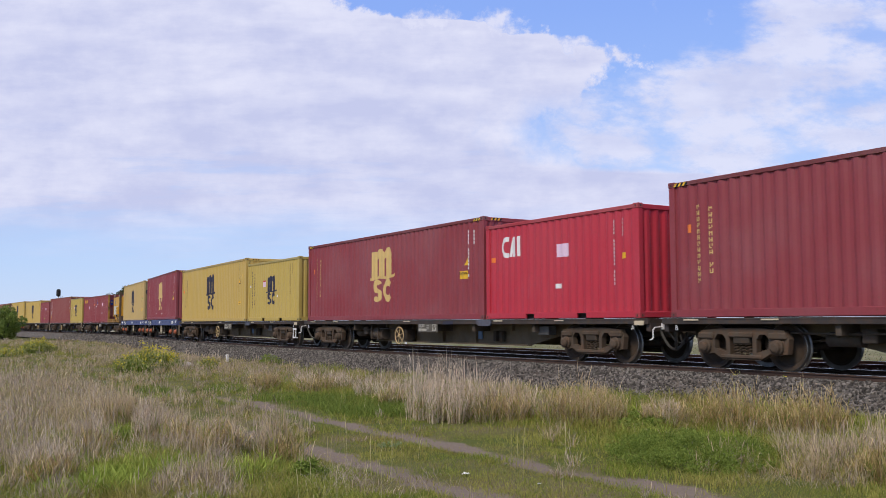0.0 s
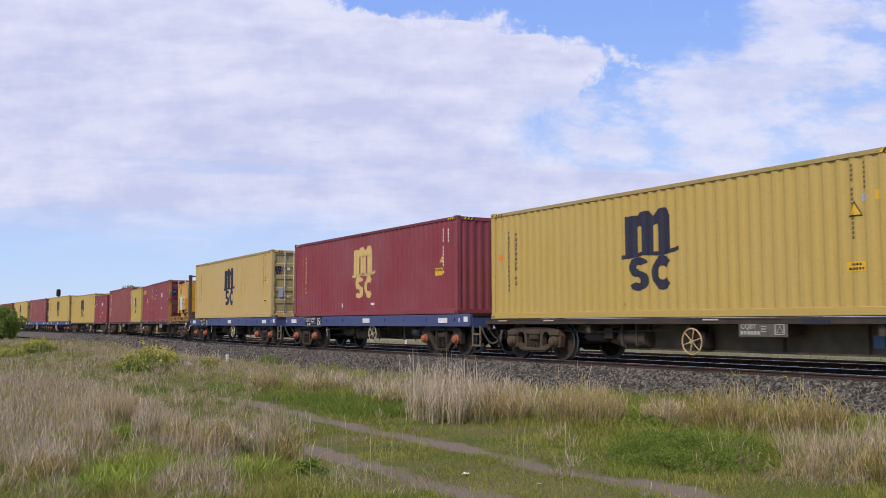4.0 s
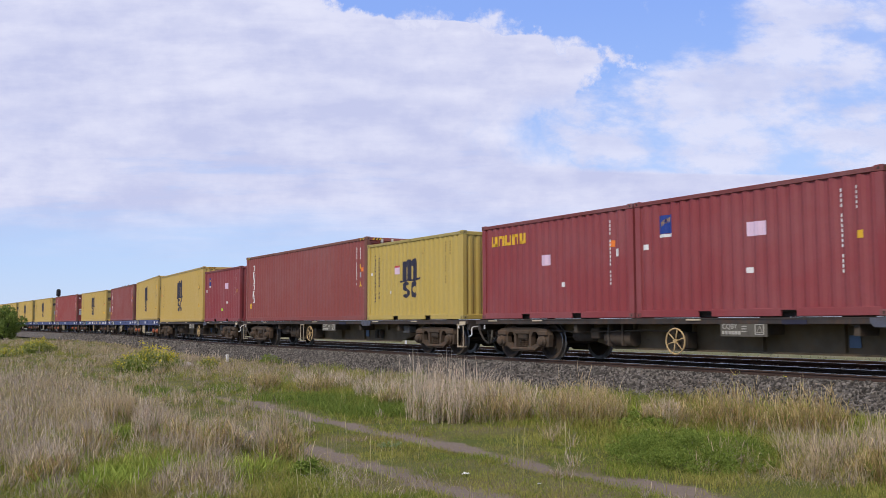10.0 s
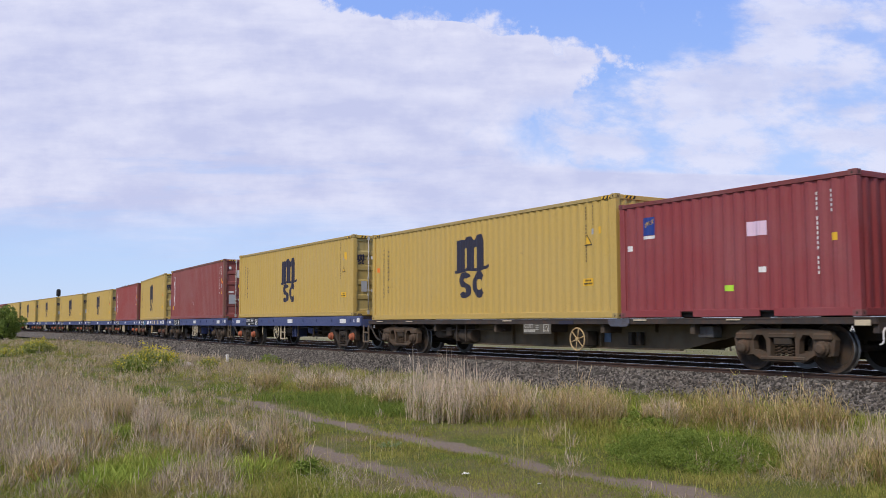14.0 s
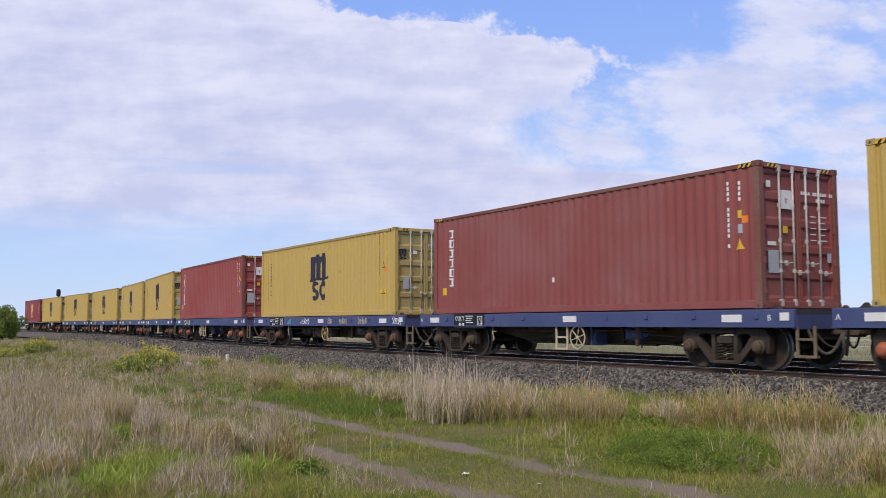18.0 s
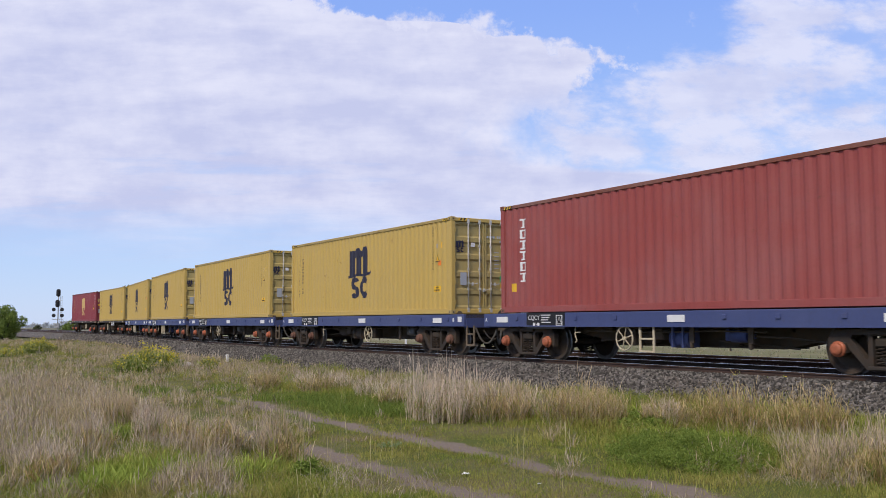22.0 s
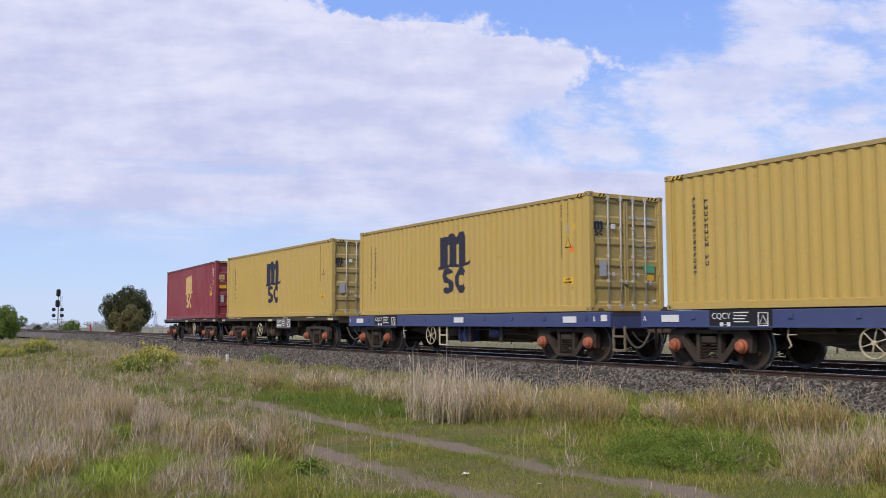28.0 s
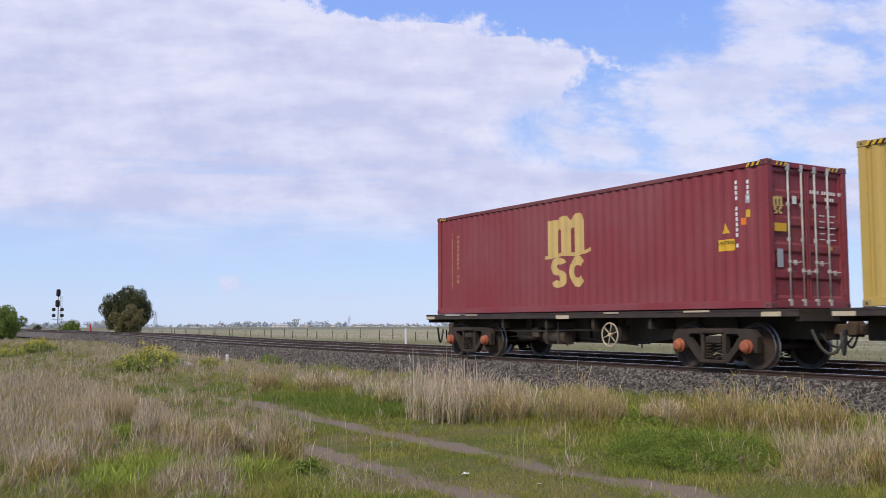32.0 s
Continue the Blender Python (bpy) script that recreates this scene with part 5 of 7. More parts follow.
    plates(w, "sill_plate", [(0.9, 1.45, 0.90, 0.985)], -1.252, NAVY, "small navy plate")
    plates(w, "girder_patch", [(1.9, 2.12, 0.47, 0.70)], -0.656, PATCH_BLUE, "square faded blue patch")
    part("seat_pad", extrude(bmesh.new(), [(2.72, 0.93), (2.72, 1.015), (3.42, 1.015), (3.42, 0.93), (3.34, 0.85), (2.80, 0.85)], -1.27, -1.2), PAD, w, "grey-blue container seat pad")
    for x in (2.86, 3.14):
        part("locking_lever", box(bmesh.new(), x, x + 0.13, -0.8, -0.66, 0.42, 0.72, 0.015), UNDER_BLACK, w)
    part("valve_box", box(bmesh.new(), 5.2, 5.62, -1.0, -0.72, 0.62, 0.86, 0.02), GALV_DULL, w)
    for x, ch in ((9.0, "B"), (-9.0, "A")) if white_stirrup else ((9.0, "A"), (-9.0, "B")):
        lettering(ch, 0.15, "lettering", WHITE, w, pose(x, -1.256, 0.82) @ SIDE)
    for sx in (-1, 1):
        bogie(w, sx * 7.42, FRAME_CAST, BOGIE_RUST, BOGIE_RUST)
    return w


def black_wagon(hw=1.1, caps=True, board=None):
    w = thing("skeletal_wagon", "short black container wagon with cream plates on its sill", "railway wagon", "wagons of the train")
    half = 6.72
    for sy in (-1, 1):
        bm = box(bmesh.new(), -half, half, *sorted((sy * 1.17, sy * 1.25)), 1.04, 1.17, 0.01)
        box(bm, -half, half, *sorted((sy * 1.1, sy * 1.26)), 1.155, 1.185)
        part("side_sill", bm, SILL_DARK, w)
    part("deck", box(bmesh.new(), -half, half, -1.165, 1.165, 1.08, 1.191), UNDER_BLACK, w)
    for sx in (-1, 1):
        part("headstock", box(bmesh.new(), *sorted((sx * half, sx * (half - 0.12))), -1.17, 1.17, 0.95, 1.17, 0.01), SILL_DARK, w)
        for sy in (-1, 1):
            part("twist_lock", box(bmesh.new(), sx * 6.0 - 0.12, sx * 6.0 + 0.12, *sorted((sy * 1.02, sy * 1.2)), 1.15, 1.196, 0.006), UNDER_BLACK, w)
    fishbelly(w, 0.42, 1.08, 0.74, 0.46, 4.6, half, UNDER_BROWN)
    for x in (-2.8, -0.9, 0.9, 2.8):
        part("cross_bearer", extrude(bmesh.new(), [(x - 0.05, 1.08), (x + 0.05, 1.08), (x + 0.05, 0.80), (x - 0.05, 0.80)], -1.17, 1.17), UNDER_BLACK, w)
    brake_gear(w, -1.3, 0.8)
    hand_wheel(w, hw, -1.2, 0.66, CREAM)
    end_gear(w, half, 1.02, None)
    plates(w, "reflector", [(-6.67, -6.21, 1.05, 1.13), (-5.6, -4.8, 1.145, 1.175), (-4.5, -3.9, 1.145, 1.175), (-0.37, 0.13, 1.03, 1.12), (1.4, 1.9, 1.145, 1.175), (3.9, 4.6, 1.145, 1.185), (5.9, 6.35, 1.05, 1.14)], -1.266, CREAM, "cream painted plate")
    if board is not None:
        p = plates(w, "data_panel", [(board, board + 1.55, 0.74, 1.13)], -1.28, PANEL_GREY, "weathered grey data panel")
        plates(p, "data_marking", [(board + 0.66, board + 0.92, 1.06 - 0.07 * i, 1.085 - 0.07 * i) for i in range(4)] + [(board + 0.06 + 0.09 * i, board + 0.12 + 0.09 * i, 0.81, 0.90) for i in range(6)] + [(board + 1.2, board + 1.22, 0.80, 1.10), (board + 1.48, board + 1.5, 0.80, 1.10), (board + 1.2, board + 1.5, 0.80, 0.82), (board + 1.2, board + 1.5, 1.08, 1.10)], -1.288, WHITE)
        lettering("CQXY", 0.17, "lettering", WHITE, p, pose(board + 0.30, -1.288, 1.02) @ SIDE)
        bm = pipe(bmesh.new(), [(board + 1.26, -1.286, 0.87), (board + 1.44, -1.286, 0.87), (board + 1.35, -1.286, 1.04), (board + 1.26, -1.286, 0.87)], 0.011, 4)
        part("warning_triangle", bm, WHITE, p)
    for sx in (-1, 1):
        bogie(w, sx * 4.55, FRAME_TRUSS, BOGIE_GREY, ORANGE_CAP if caps else BOGIE_RUST)
    return w


# ---------------------------------------------------------------- generator on its flat rack
def flat_rack():
    r = thing("flat_rack", "worn yellow-brown flat rack with end posts", "flat rack", "containers on the train")
    e = e20
    for sy in (-1, 1):
        bm = bmesh.new()
        y0, y1 = sorted((sy * CW / 2, sy * (CW / 2 - 0.1)))
        box(bm, -e + 0.15, e - 0.15, y0, y1, 0.23, 0.30, 0.008)
        box(bm, -e + 0.15, e - 0.15, y0, y1, 0.012, 0.09, 0.008)
        for a, b in ((-e + 0.15, -1.2), (-0.8, 0.8), (1.2, e - 0.15)):
            box(bm, a, b, *sorted((sy * (CW / 2 - 0.02), sy * (CW / 2 - 0.08))), 0.08, 0.24)
        for i in range(9):
            x = -e + 0.4 + i * 0.65
            box(bm, x - 0.02, x + 0.02, y0, y1, 0.08, 0.24)
        part("side_rail", bm, RACK_PAINT, r)
        for sx in (-1, 1) if sy < 0 else (1,):
            bm = box(bmesh.new(), sx * (e - 0.09) - 0.09, sx * (e - 0.09) + 0.09, *sorted((sy * CW / 2, sy * (CW / 2 - 0.17))), 0.0, 2.56, 0.02)
            box(bm, sx * (e - 0.09) - 0.1, sx * (e - 0.09) + 0.1, *sorted((sy * (CW / 2 + 0.004), sy * (CW / 2 - 0.18))), 2.47, 2.59, 0.012)
            part("end_post", bm, RACK_PAINT if sx < 0 else RACK_RUST, r)
    for x in (-1.0, 1.0):
        # dark plates added behind the rack's pockets in place of their shade
        part("fork_pocket", box(bmesh.new(), x - 0.6, x + 0.45, -CW / 2 + 0.12, -CW / 2 + 0.15, 0.085, 0.20), FLOOR_AND_SHADE, r)
    part("coaming", box(bmesh.new(), -e + 0.15, e - 0.15, CW / 2 - 0.12, CW / 2 - 0.04, 0.28, 0.80, 0.01), RACK_PAINT, r)
    part("rack_floor", box(bmesh.new(), -e + 0.1, e - 0.1, -CW / 2 + 0.1, CW / 2 - 0.1, 0.20, 0.28), RACK_PAINT, r)
    part("top_bar", box(bmesh.new(), e - 0.13, e - 0.06, -CW / 2 + 0.15, CW / 2 - 0.15, 2.50, 2.56, 0.008), BOGIE_RUST, r)
    for sx in (-1, 1):
        part("end_sill", box(bmesh.new(), *sorted((sx * e, sx * (e - 0.16))), -CW / 2 + 0.16, CW / 2 - 0.16, 0.0, 0.56 if sx > 0 else 0.34, 0.015), RACK_RUST if sx > 0 else RACK_PAINT, r)
    for x in (-1.35, 0.33):
        bm = tube(bmesh.new(), (x, -CW / 2 + 0.03, 0.28), (x, -CW / 2 + 0.03, 1.30), 0.025, 8)
        part("stanchion", bm, BOGIE_RUST, r)
    bm = pipe(bmesh.new(), bend((-1.35, -1.17, 1.26), (0.33, -1.19, 1.26), 0.3, 12) + bend((0.33, -1.19, 1.26), (e - 0.1, -1.17, 1.3), 0.28, 12), 0.006, 5)
    part("chain", bm, UNDER_BLACK, r)
    bm = pipe(bmesh.new(), bend((e - 0.1, -1.05, 1.32), (e - 0.1, 1.05, 1.32), 0.3, 12), 0.008, 5)
    part("chain", bm, UNDER_BLACK, r)
    return r


def generator():
    g = thing("generator_set", "yellow boxed diesel generator with a grey switch cabinet", "generator")
    o = -e20
    part("base_tank", box(bmesh.new(), o + 2.25, o + 5.55, -0.9, 0.4, 0.0, 0.26, 0.02), GEN_YELLOW, g)
    bm = box(bmesh.new(), o + 1.64, o + 3.62, -0.98, 0.25, 0.24, 1.92, 0.02)
    part("engine_canopy", bm, GEN_YELLOW, g)
    bm = box(bmesh.new(), o + 3.62, o + 5.46, -1.0, 0.27, 0.24, 1.98, 0.02)
    part("radiator_canopy", bm, GEN_YELLOW, g)
    part("canopy_lip", box(bmesh.new(), o + 1.58, o + 3.62, -1.02, 0.29, 1.90, 1.945, 0.008), GEN_YELLOW, g)
    bm = bmesh.new()
    box(bm, o + 4.80, o + 5.42, -1.012, -0.998, 0.34, 1.90)
    lv = part("louvre_back", bm, BLACK, g)
    for i in range(24):
        z = 0.36 + i * 0.0635
        bm = extrude(bmesh.new(), [(o + 4.82, z), (o + 5.40, z), (o + 5.40, z + 0.044), (o + 4.82, z + 0.044)], -1.04, -1.012)
        part("slat", bm, LOUVRE_TAN, lv)
    bm = bmesh.new()
    for x in (o + 4.80, o + 5.40):
        box(bm, x - 0.025, x + 0.025, -1.06, -0.998, 0.32, 1.92)
    for z in (0.33, 1.91):
        box(bm, o + 4.78, o + 5.44, -1.06, -0.998, z - 0.02, z + 0.02)
    part("louvre_frame", bm, GEN_YELLOW, g)
    cab = part("switch_cabinet", box(bmesh.new(), o + 3.28, o + 3.92, -1.2, -0.985, 0.40, 1.16, 0.015), LABEL_CABINET, g, "light grey metal switch cabinet")
    bm = bmesh.new()
    for z in (0.5, 1.06):
        box(bm, o + 3.30, o + 3.34, -1.212, -1.2, z - 0.02, z + 0.02)
    part("cabinet_hinge", bm, BLACK, cab)
    part("junction_box", box(bmesh.new(), o + 3.96, o + 4.52, -1.12, -0.985, 0.44, 1.08, 0.01), GEN_YELLOW, g)
    bm = bmesh.new()
    for k in range(4):
        pipe(bm, bend((o + 3.45 + 0.12 * k, -1.06, 0.40), (o + 4.25 - 0.06 * k, -0.95, 0.30), 0.22 + 0.02 * k), 0.022, 6)
    part("cable_loop", bm, RUBBER, g)
    bm = tube(bmesh.new(), (o + 3.1, -0.3, 1.93), (o + 3.1, -0.3, 2.02), 0.12, 14)
    part("exhaust_cap", bm, BLACK, g)
    part("maker_plate", box(bmesh.new(), o + 2.42, o + 2.78, -0.99, -0.975, 1.38, 1.66), PLATE_BROWN, g)
    for x, z in ((2.2, 1.74), (2.2, 1.02), (2.25, 0.36), (4.05, 0.98), (4.3, 0.72), (5.46, 1.3)):
        part("latch", box(bmesh.new(), o + x - 0.06, o + x + 0.06, -1.01 if x < 4 or x > 5 else -1.14, -0.97, z - 0.025, z + 0.025, 0.005), BLACK, g)
    bm = bmesh.new()
    for x in (1.66, 2.62, 3.58):
        box(bm, o + x - 0.006, o + x + 0.006, -0.986, -0.976, 0.28, 1.82)
    part("panel_seam", bm, UNDER_BROWN, g)
    return g


PLATE_BROWN = flat_paint("grey_brown_plate", (0.24, 0.18, 0.14), 0.5, 0.2)
LABEL_CABINET = flat_paint("light_grey_cabinet", (0.62, 0.62, 0.6), 0.5, 0.1)

# ---------------------------------------------------------------- clouds
CLOUD_H = 120.0


def cloud_mat():
    m = Nodes("cloud_deck")
    x, y, z = m.split(m.coord())
    a = m.math("ADD", m.math("MULTIPLY", x, -0.85087), m.math("MULTIPLY", y, 0.52538))
    b = m.math("ADD", m.math("MULTIPLY", x, 0.52538), m.math("MULTIPLY", y, 0.85087))
    # bearing and height in the sky, in tenths of the view
    tilt = radians(4.511)
    va = m.math("DIVIDE", CLOUD_H, a)
    den = m.math("ADD", math.cos(tilt), m.math("MULTIPLY", va, math.sin(tilt)))
    u = m.math("DIVIDE", m.math("MULTIPLY", m.math("DIVIDE", b, a), 16.51), den)
    w = m.math("DIVIDE", m.math("MULTIPLY", m.math("SUBTRACT", m.math("MULTIPLY", va, math.cos(tilt)), math.sin(tilt)), 16.51), den)
    p = m.join(u, w, 0.0)
    big = m.noise(p, 0.55, 6.0, 0.6)
    puff = m.noise(p, 1.6, 8.0, 0.62)
    wisp = m.noise(m.join(m.math("ADD", m.math("MULTIPLY", u, 0.7), m.math("MULTIPLY", w, 0.15)), m.math("MULTIPLY", w, 1.35), 2.0), 0.95, 9.0, 0.62)
    low = m.noise(m.join(m.math("MULTIPLY", u, 0.22), m.math("MULTIPLY", w, 1.6), 7.0), 1.1, 7.0, 0.6)

    def edge(points):
        """The bearing of a cloud's edge by its height."""
        n = m.add("FloatCurve", {1: m.math("MULTIPLY_ADD", w, 0.1, 0.5)})
        c = n.mapping.curves[0]
        pts = [((4.41 - py) * 0.1 + 0.5, (px - 7.84) * 0.05 + 0.5) for px, py in points]
        pts.sort()
        c.points[0].location, c.points[1].location = pts[0], pts[-1]
        for q in pts[1:-1]:
            c.points.new(*q)
        n.mapping.update()
        return m.math("MULTIPLY", m.math("SUBTRACT", n.outputs[0], 0.5), 20.0)

    left = edge([(5.1, -0.5), (5.9, 0.1), (7.2, 0.35), (8.8, 0.42), (9.3, 0.62), (9.9, 0.68), (10.5, 0.92), (10.85, 1.12), (10.7, 1.45), (10.15, 2.0), (9.85, 2.4), (10.2, 2.75), (12.0, 3.05), (17.0, 3.3), (17.0, 4.4)])
    right = edge([(14.3, -0.5), (12.9, 0.4), (12.9, 0.75), (12.0, 1.05), (10.75, 1.4), (10.1, 1.85), (9.6, 2.3), (8.0, 3.0), (6.0, 3.3), (6.0, 4.4)])
    rag = m.math("ADD", m.math("MULTIPLY", m.math("SUBTRACT", puff, 0.5), 3.2), m.math("MULTIPLY", m.math("SUBTRACT", big, 0.5), 1.6))
    past = m.math("ADD", m.math("SUBTRACT", left, u), rag)
    loose = m.step(w, 3.1, 1.9)
    heap = m.mix(loose, m.join(m.step(past, -0.1, 0.4), 0, 0), m.join(m.step(past, -0.9, 1.8), 0, 0))
    heap = m.split(heap)[0]
    veil_in = m.step(m.math("ADD", m.math("SUBTRACT", u, right), m.math("MULTIPLY", m.math("SUBTRACT", wisp, 0.5), 5.0)), -0.5, 1.2)
    veil = m.math("MULTIPLY", veil_in, m.step(wisp, 0.33, 0.57, 0.16, 0.9))
    ragged = m.math("MULTIPLY", m.step(puff, 0.62, 0.74), 0.25)
    # thin blue streaks low in the deck, clear air near the horizon
    streak = m.step(m.math("ADD", low, m.math("MULTIPLY", m.step(u, -8.0, 2.0), 0.10)), 0.34, 0.48, 0.62, 1.0)
    band = m.math("MULTIPLY", m.step(w, 0.2, 1.0), m.step(w, 2.4, 1.6))
    heap = m.math("MULTIPLY", heap, m.math("SUBTRACT", 1.0, m.math("MULTIPLY", band, m.math("SUBTRACT", 1.0, streak))))
    cover = m.math("MAXIMUM", m.math("MAXIMUM", heap, veil), ragged)
    fall = m.math("ADD", w, m.math("MULTIPLY", m.math("SUBTRACT", low, 0.5), 1.3))
    cover = m.math("MULTIPLY", cover, m.step(fall, -0.3, 0.95))
    small = 0.0
    # small heaps low over the plain and on the great heap's edge
    for px, py, rx, ry, full in ((4.15, 5.07, 0.34, 0.22, 0.8), (6.05, 5.38, 0.55, 0.2, 0.55), (4.95, 5.37, 0.5, 0.14, 0.55), (7.2, 5.45, 0.5, 0.12, 0.55), (7.45, 0.42, 0.6, 0.25, 0.95), (8.62, 0.48, 0.5, 0.3, 0.95), (9.95, 0.85, 0.4, 0.2, 0.95)):
        du = m.math("DIVIDE", m.math("SUBTRACT", u, px - 7.84), rx)
        dw = m.math("DIVIDE", m.math("SUBTRACT", w, 4.41 - py), ry)
        q = m.math("ADD", m.math("MULTIPLY", du, du), m.math("MULTIPLY", dw, dw))
        q = m.math("ADD", q, m.math("MULTIPLY", m.math("SUBTRACT", m.noise(p, 3.2, 6.0, 0.65), 0.5), 4.0))
        small = m.math("MAXIMUM", small, m.step(q, 1.2, -0.3, 0.0, full))
    cover = m.math("MAXIMUM", cover, small)
    thick = m.math("ADD", m.math("MULTIPLY", big, 0.6), m.math("MULTIPLY", low, 0.4))
    rim = m.step(m.math("SUBTRACT", left, u), 0.0, 2.5, 1.0, 0.0)
    white = m.math("ADD", m.step(m.math("ADD", thick, m.math("MULTIPLY", m.math("SUBTRACT", puff, 0.5), 0.2)), 0.36, 0.68), m.math("MULTIPLY", rim, 0.5), clamp=True)
    # lit tops and shaded grey undersides of the billows, painted into the cloud colour
    stretch = m.join(m.math("MULTIPLY", u, 0.5), m.math("MULTIPLY", w, 1.5), 0.0)
    billow = m.math("SUBTRACT", m.noise(stretch, 0.95, 9.0, 0.62), m.noise(m.vmath("ADD", stretch, (0.04, 0.38, 0.0)), 0.95, 3.0, 0.5))
    white = m.math("ADD", m.math("MULTIPLY", white, 0.75), m.step(billow, -0.2, 0.2, -0.2, 0.36), clamp=True)
    white = m.math("MAXIMUM", white, m.math("MULTIPLY", small, 0.9))
    col = m.mix(white, (0.562, 0.602, 0.845), (0.76, 0.782, 0.955))
    em = m.add("Emission", {"Color": col, "Strength": 1.0})
    tr = m.add("BsdfTransparent")
    mx = m.add("MixShader", {0: cover})
    m.t.links.new(tr.outputs[0], mx.inputs[1]), m.t.links.new(em.outputs[0], mx.inputs[2])
    m.t.links.new(mx.outputs[0], m.out.inputs[0])
    return m.mat


def clouds():
    """A deck of cloud ahead of the camera, high over the plain."""
    f, r = Vector((-0.85087, 0.52538, 0)), Vector((0.52538, 0.85087, 0))
    vs, fs = [], []
    rows = [270, 400, 620, 1000, 1700, 2900, 4850]
    for d in rows:
        for k in range(-6, 7):
            vs.append(tuple(f * d + r * (k / 6 * (0.62 * d + 60))))
    for j in range(len(rows) - 1):
        for i in range(12):
            fs.append((j * 13 + i, j * 13 + i + 1, (j + 1) * 13 + i + 1, (j + 1) * 13 + i))
    me = bpy.data.meshes.new("backdrop")
    me.from_pydata(vs, [], fs)
    me.materials.append(cloud_mat())
    return tagged(new("backdrop", me), "broken white and lavender cloud drifting in a blue sky", "cloud", kind="structure")


cloud_deck = clouds()

# ---------------------------------------------------------------- plants
def leaf_mat(name, dark, light, extra=None, rough=0.75):
    m = Nodes(name)
    r = m.add("NewGeometry").outputs["Random Per Island"]
    v = m.coord()
    patch = m.noise(v, 0.8, 3.0)
    c = m.mix(r, dark, light)
    if extra:
        c = m.mix(m.step(m.math("ADD", patch, m.math("MULTIPLY", r, 0.25)), 0.55, 0.75, 0.0, 0.8), c, extra)
    b = m.add("BsdfPrincipled", {"Base Color": c, "Roughness": rough, "Specular IOR Level": 0.25})
    t = m.add("BsdfTranslucent", {"Color": c})
    mx = m.add("MixShader", {0: 0.3})
    m.t.links.new(b.outputs[0], mx.inputs[1]), m.t.links.new(t.outputs[0], mx.inputs[2])
    m.t.links.new(mx.outputs[0], m.out.inputs[0])
    return m.mat


DRY = leaf_mat("dry_grass", (0.31, 0.23, 0.165), (0.88, 0.735, 0.575), (0.62, 0.48, 0.27))
GREYED = leaf_mat("weathered_grass", (0.24, 0.185, 0.145), (0.64, 0.53, 0.43), (0.46, 0.38, 0.23))
BLOND = leaf_mat("blond_grass", (0.46, 0.36, 0.26), (0.94, 0.80, 0.63))
LUSH = leaf_mat("lush_dark_grass", (0.085, 0.135, 0.02), (0.27, 0.34, 0.065))
OCHRE = leaf_mat("yellowing_grass", (0.20, 0.175, 0.04), (0.44, 0.39, 0.11))
PADDOCK = leaf_mat("paddock_grass", (0.23, 0.215, 0.12), (0.40, 0.36, 0.23))
GOLD = leaf_mat("golden_grass", (0.34, 0.25, 0.09), (0.84, 0.66, 0.34))
RUSSET = leaf_mat("russet_grass", (0.24, 0.16, 0.07), (0.68, 0.49, 0.24))
GREEN = leaf_mat("green_grass", (0.125, 0.175, 0.022), (0.37, 0.42, 0.07), (0.42, 0.39, 0.10))
FRESH = leaf_mat("fresh_grass", (0.19, 0.26, 0.03), (0.50, 0.58, 0.12))
MOSSY = leaf_mat("olive_undergrowth", (0.14, 0.155, 0.03), (0.33, 0.32, 0.08), (0.36, 0.29, 0.11))
STRAW = leaf_mat("bleached_straw", (0.45, 0.38, 0.16), (0.76, 0.66, 0.38))
HERB = leaf_mat("herb_leaves", (0.10, 0.155, 0.02), (0.29, 0.36, 0.07))
GREY_LEAF = leaf_mat("grey_green_leaves", (0.17, 0.23, 0.08), (0.30, 0.36, 0.17))
FLOWER = leaf_mat("yellow_petals", (0.62, 0.50, 0.03), (0.80, 0.68, 0.08))
MUSTARD_LEAF = leaf_mat("pale_weed_leaves", (0.19, 0.215, 0.055), (0.43, 0.44, 0.16))
OLIVE_LEAF = leaf_mat("dull_olive_leaves", (0.13, 0.115, 0.045), (0.28, 0.24, 0.11))
DARK_LEAF = leaf_mat("dark_tree_leaves", (0.045, 0.055, 0.022), (0.13, 0.135, 0.055))
BUSH_LEAF = leaf_mat("bush_leaves", (0.09, 0.14, 0.025), (0.28, 0.36, 0.08))
# pale grey-blue in the leaf colour stands in for haze
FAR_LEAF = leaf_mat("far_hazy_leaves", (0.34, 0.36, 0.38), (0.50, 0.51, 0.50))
BARK = grimy("rough_bark", (0.10, 0.075, 0.055), 0.9, 0.0, 9)
UP, RIGHT, AHEAD = (0, 0, 1), (0.52538, 0.85087), (-0.85087, 0.52538)


BLADE = {1: ((0.0, 1.0), (1.0, 0.0)), 2: ((0.0, 1.0), (0.55, 0.8), (1.0, 0.0)), 3: ((0.0, 0.8), (0.4, 1.0), (0.75, 0.7), (1.0, 0.0))}


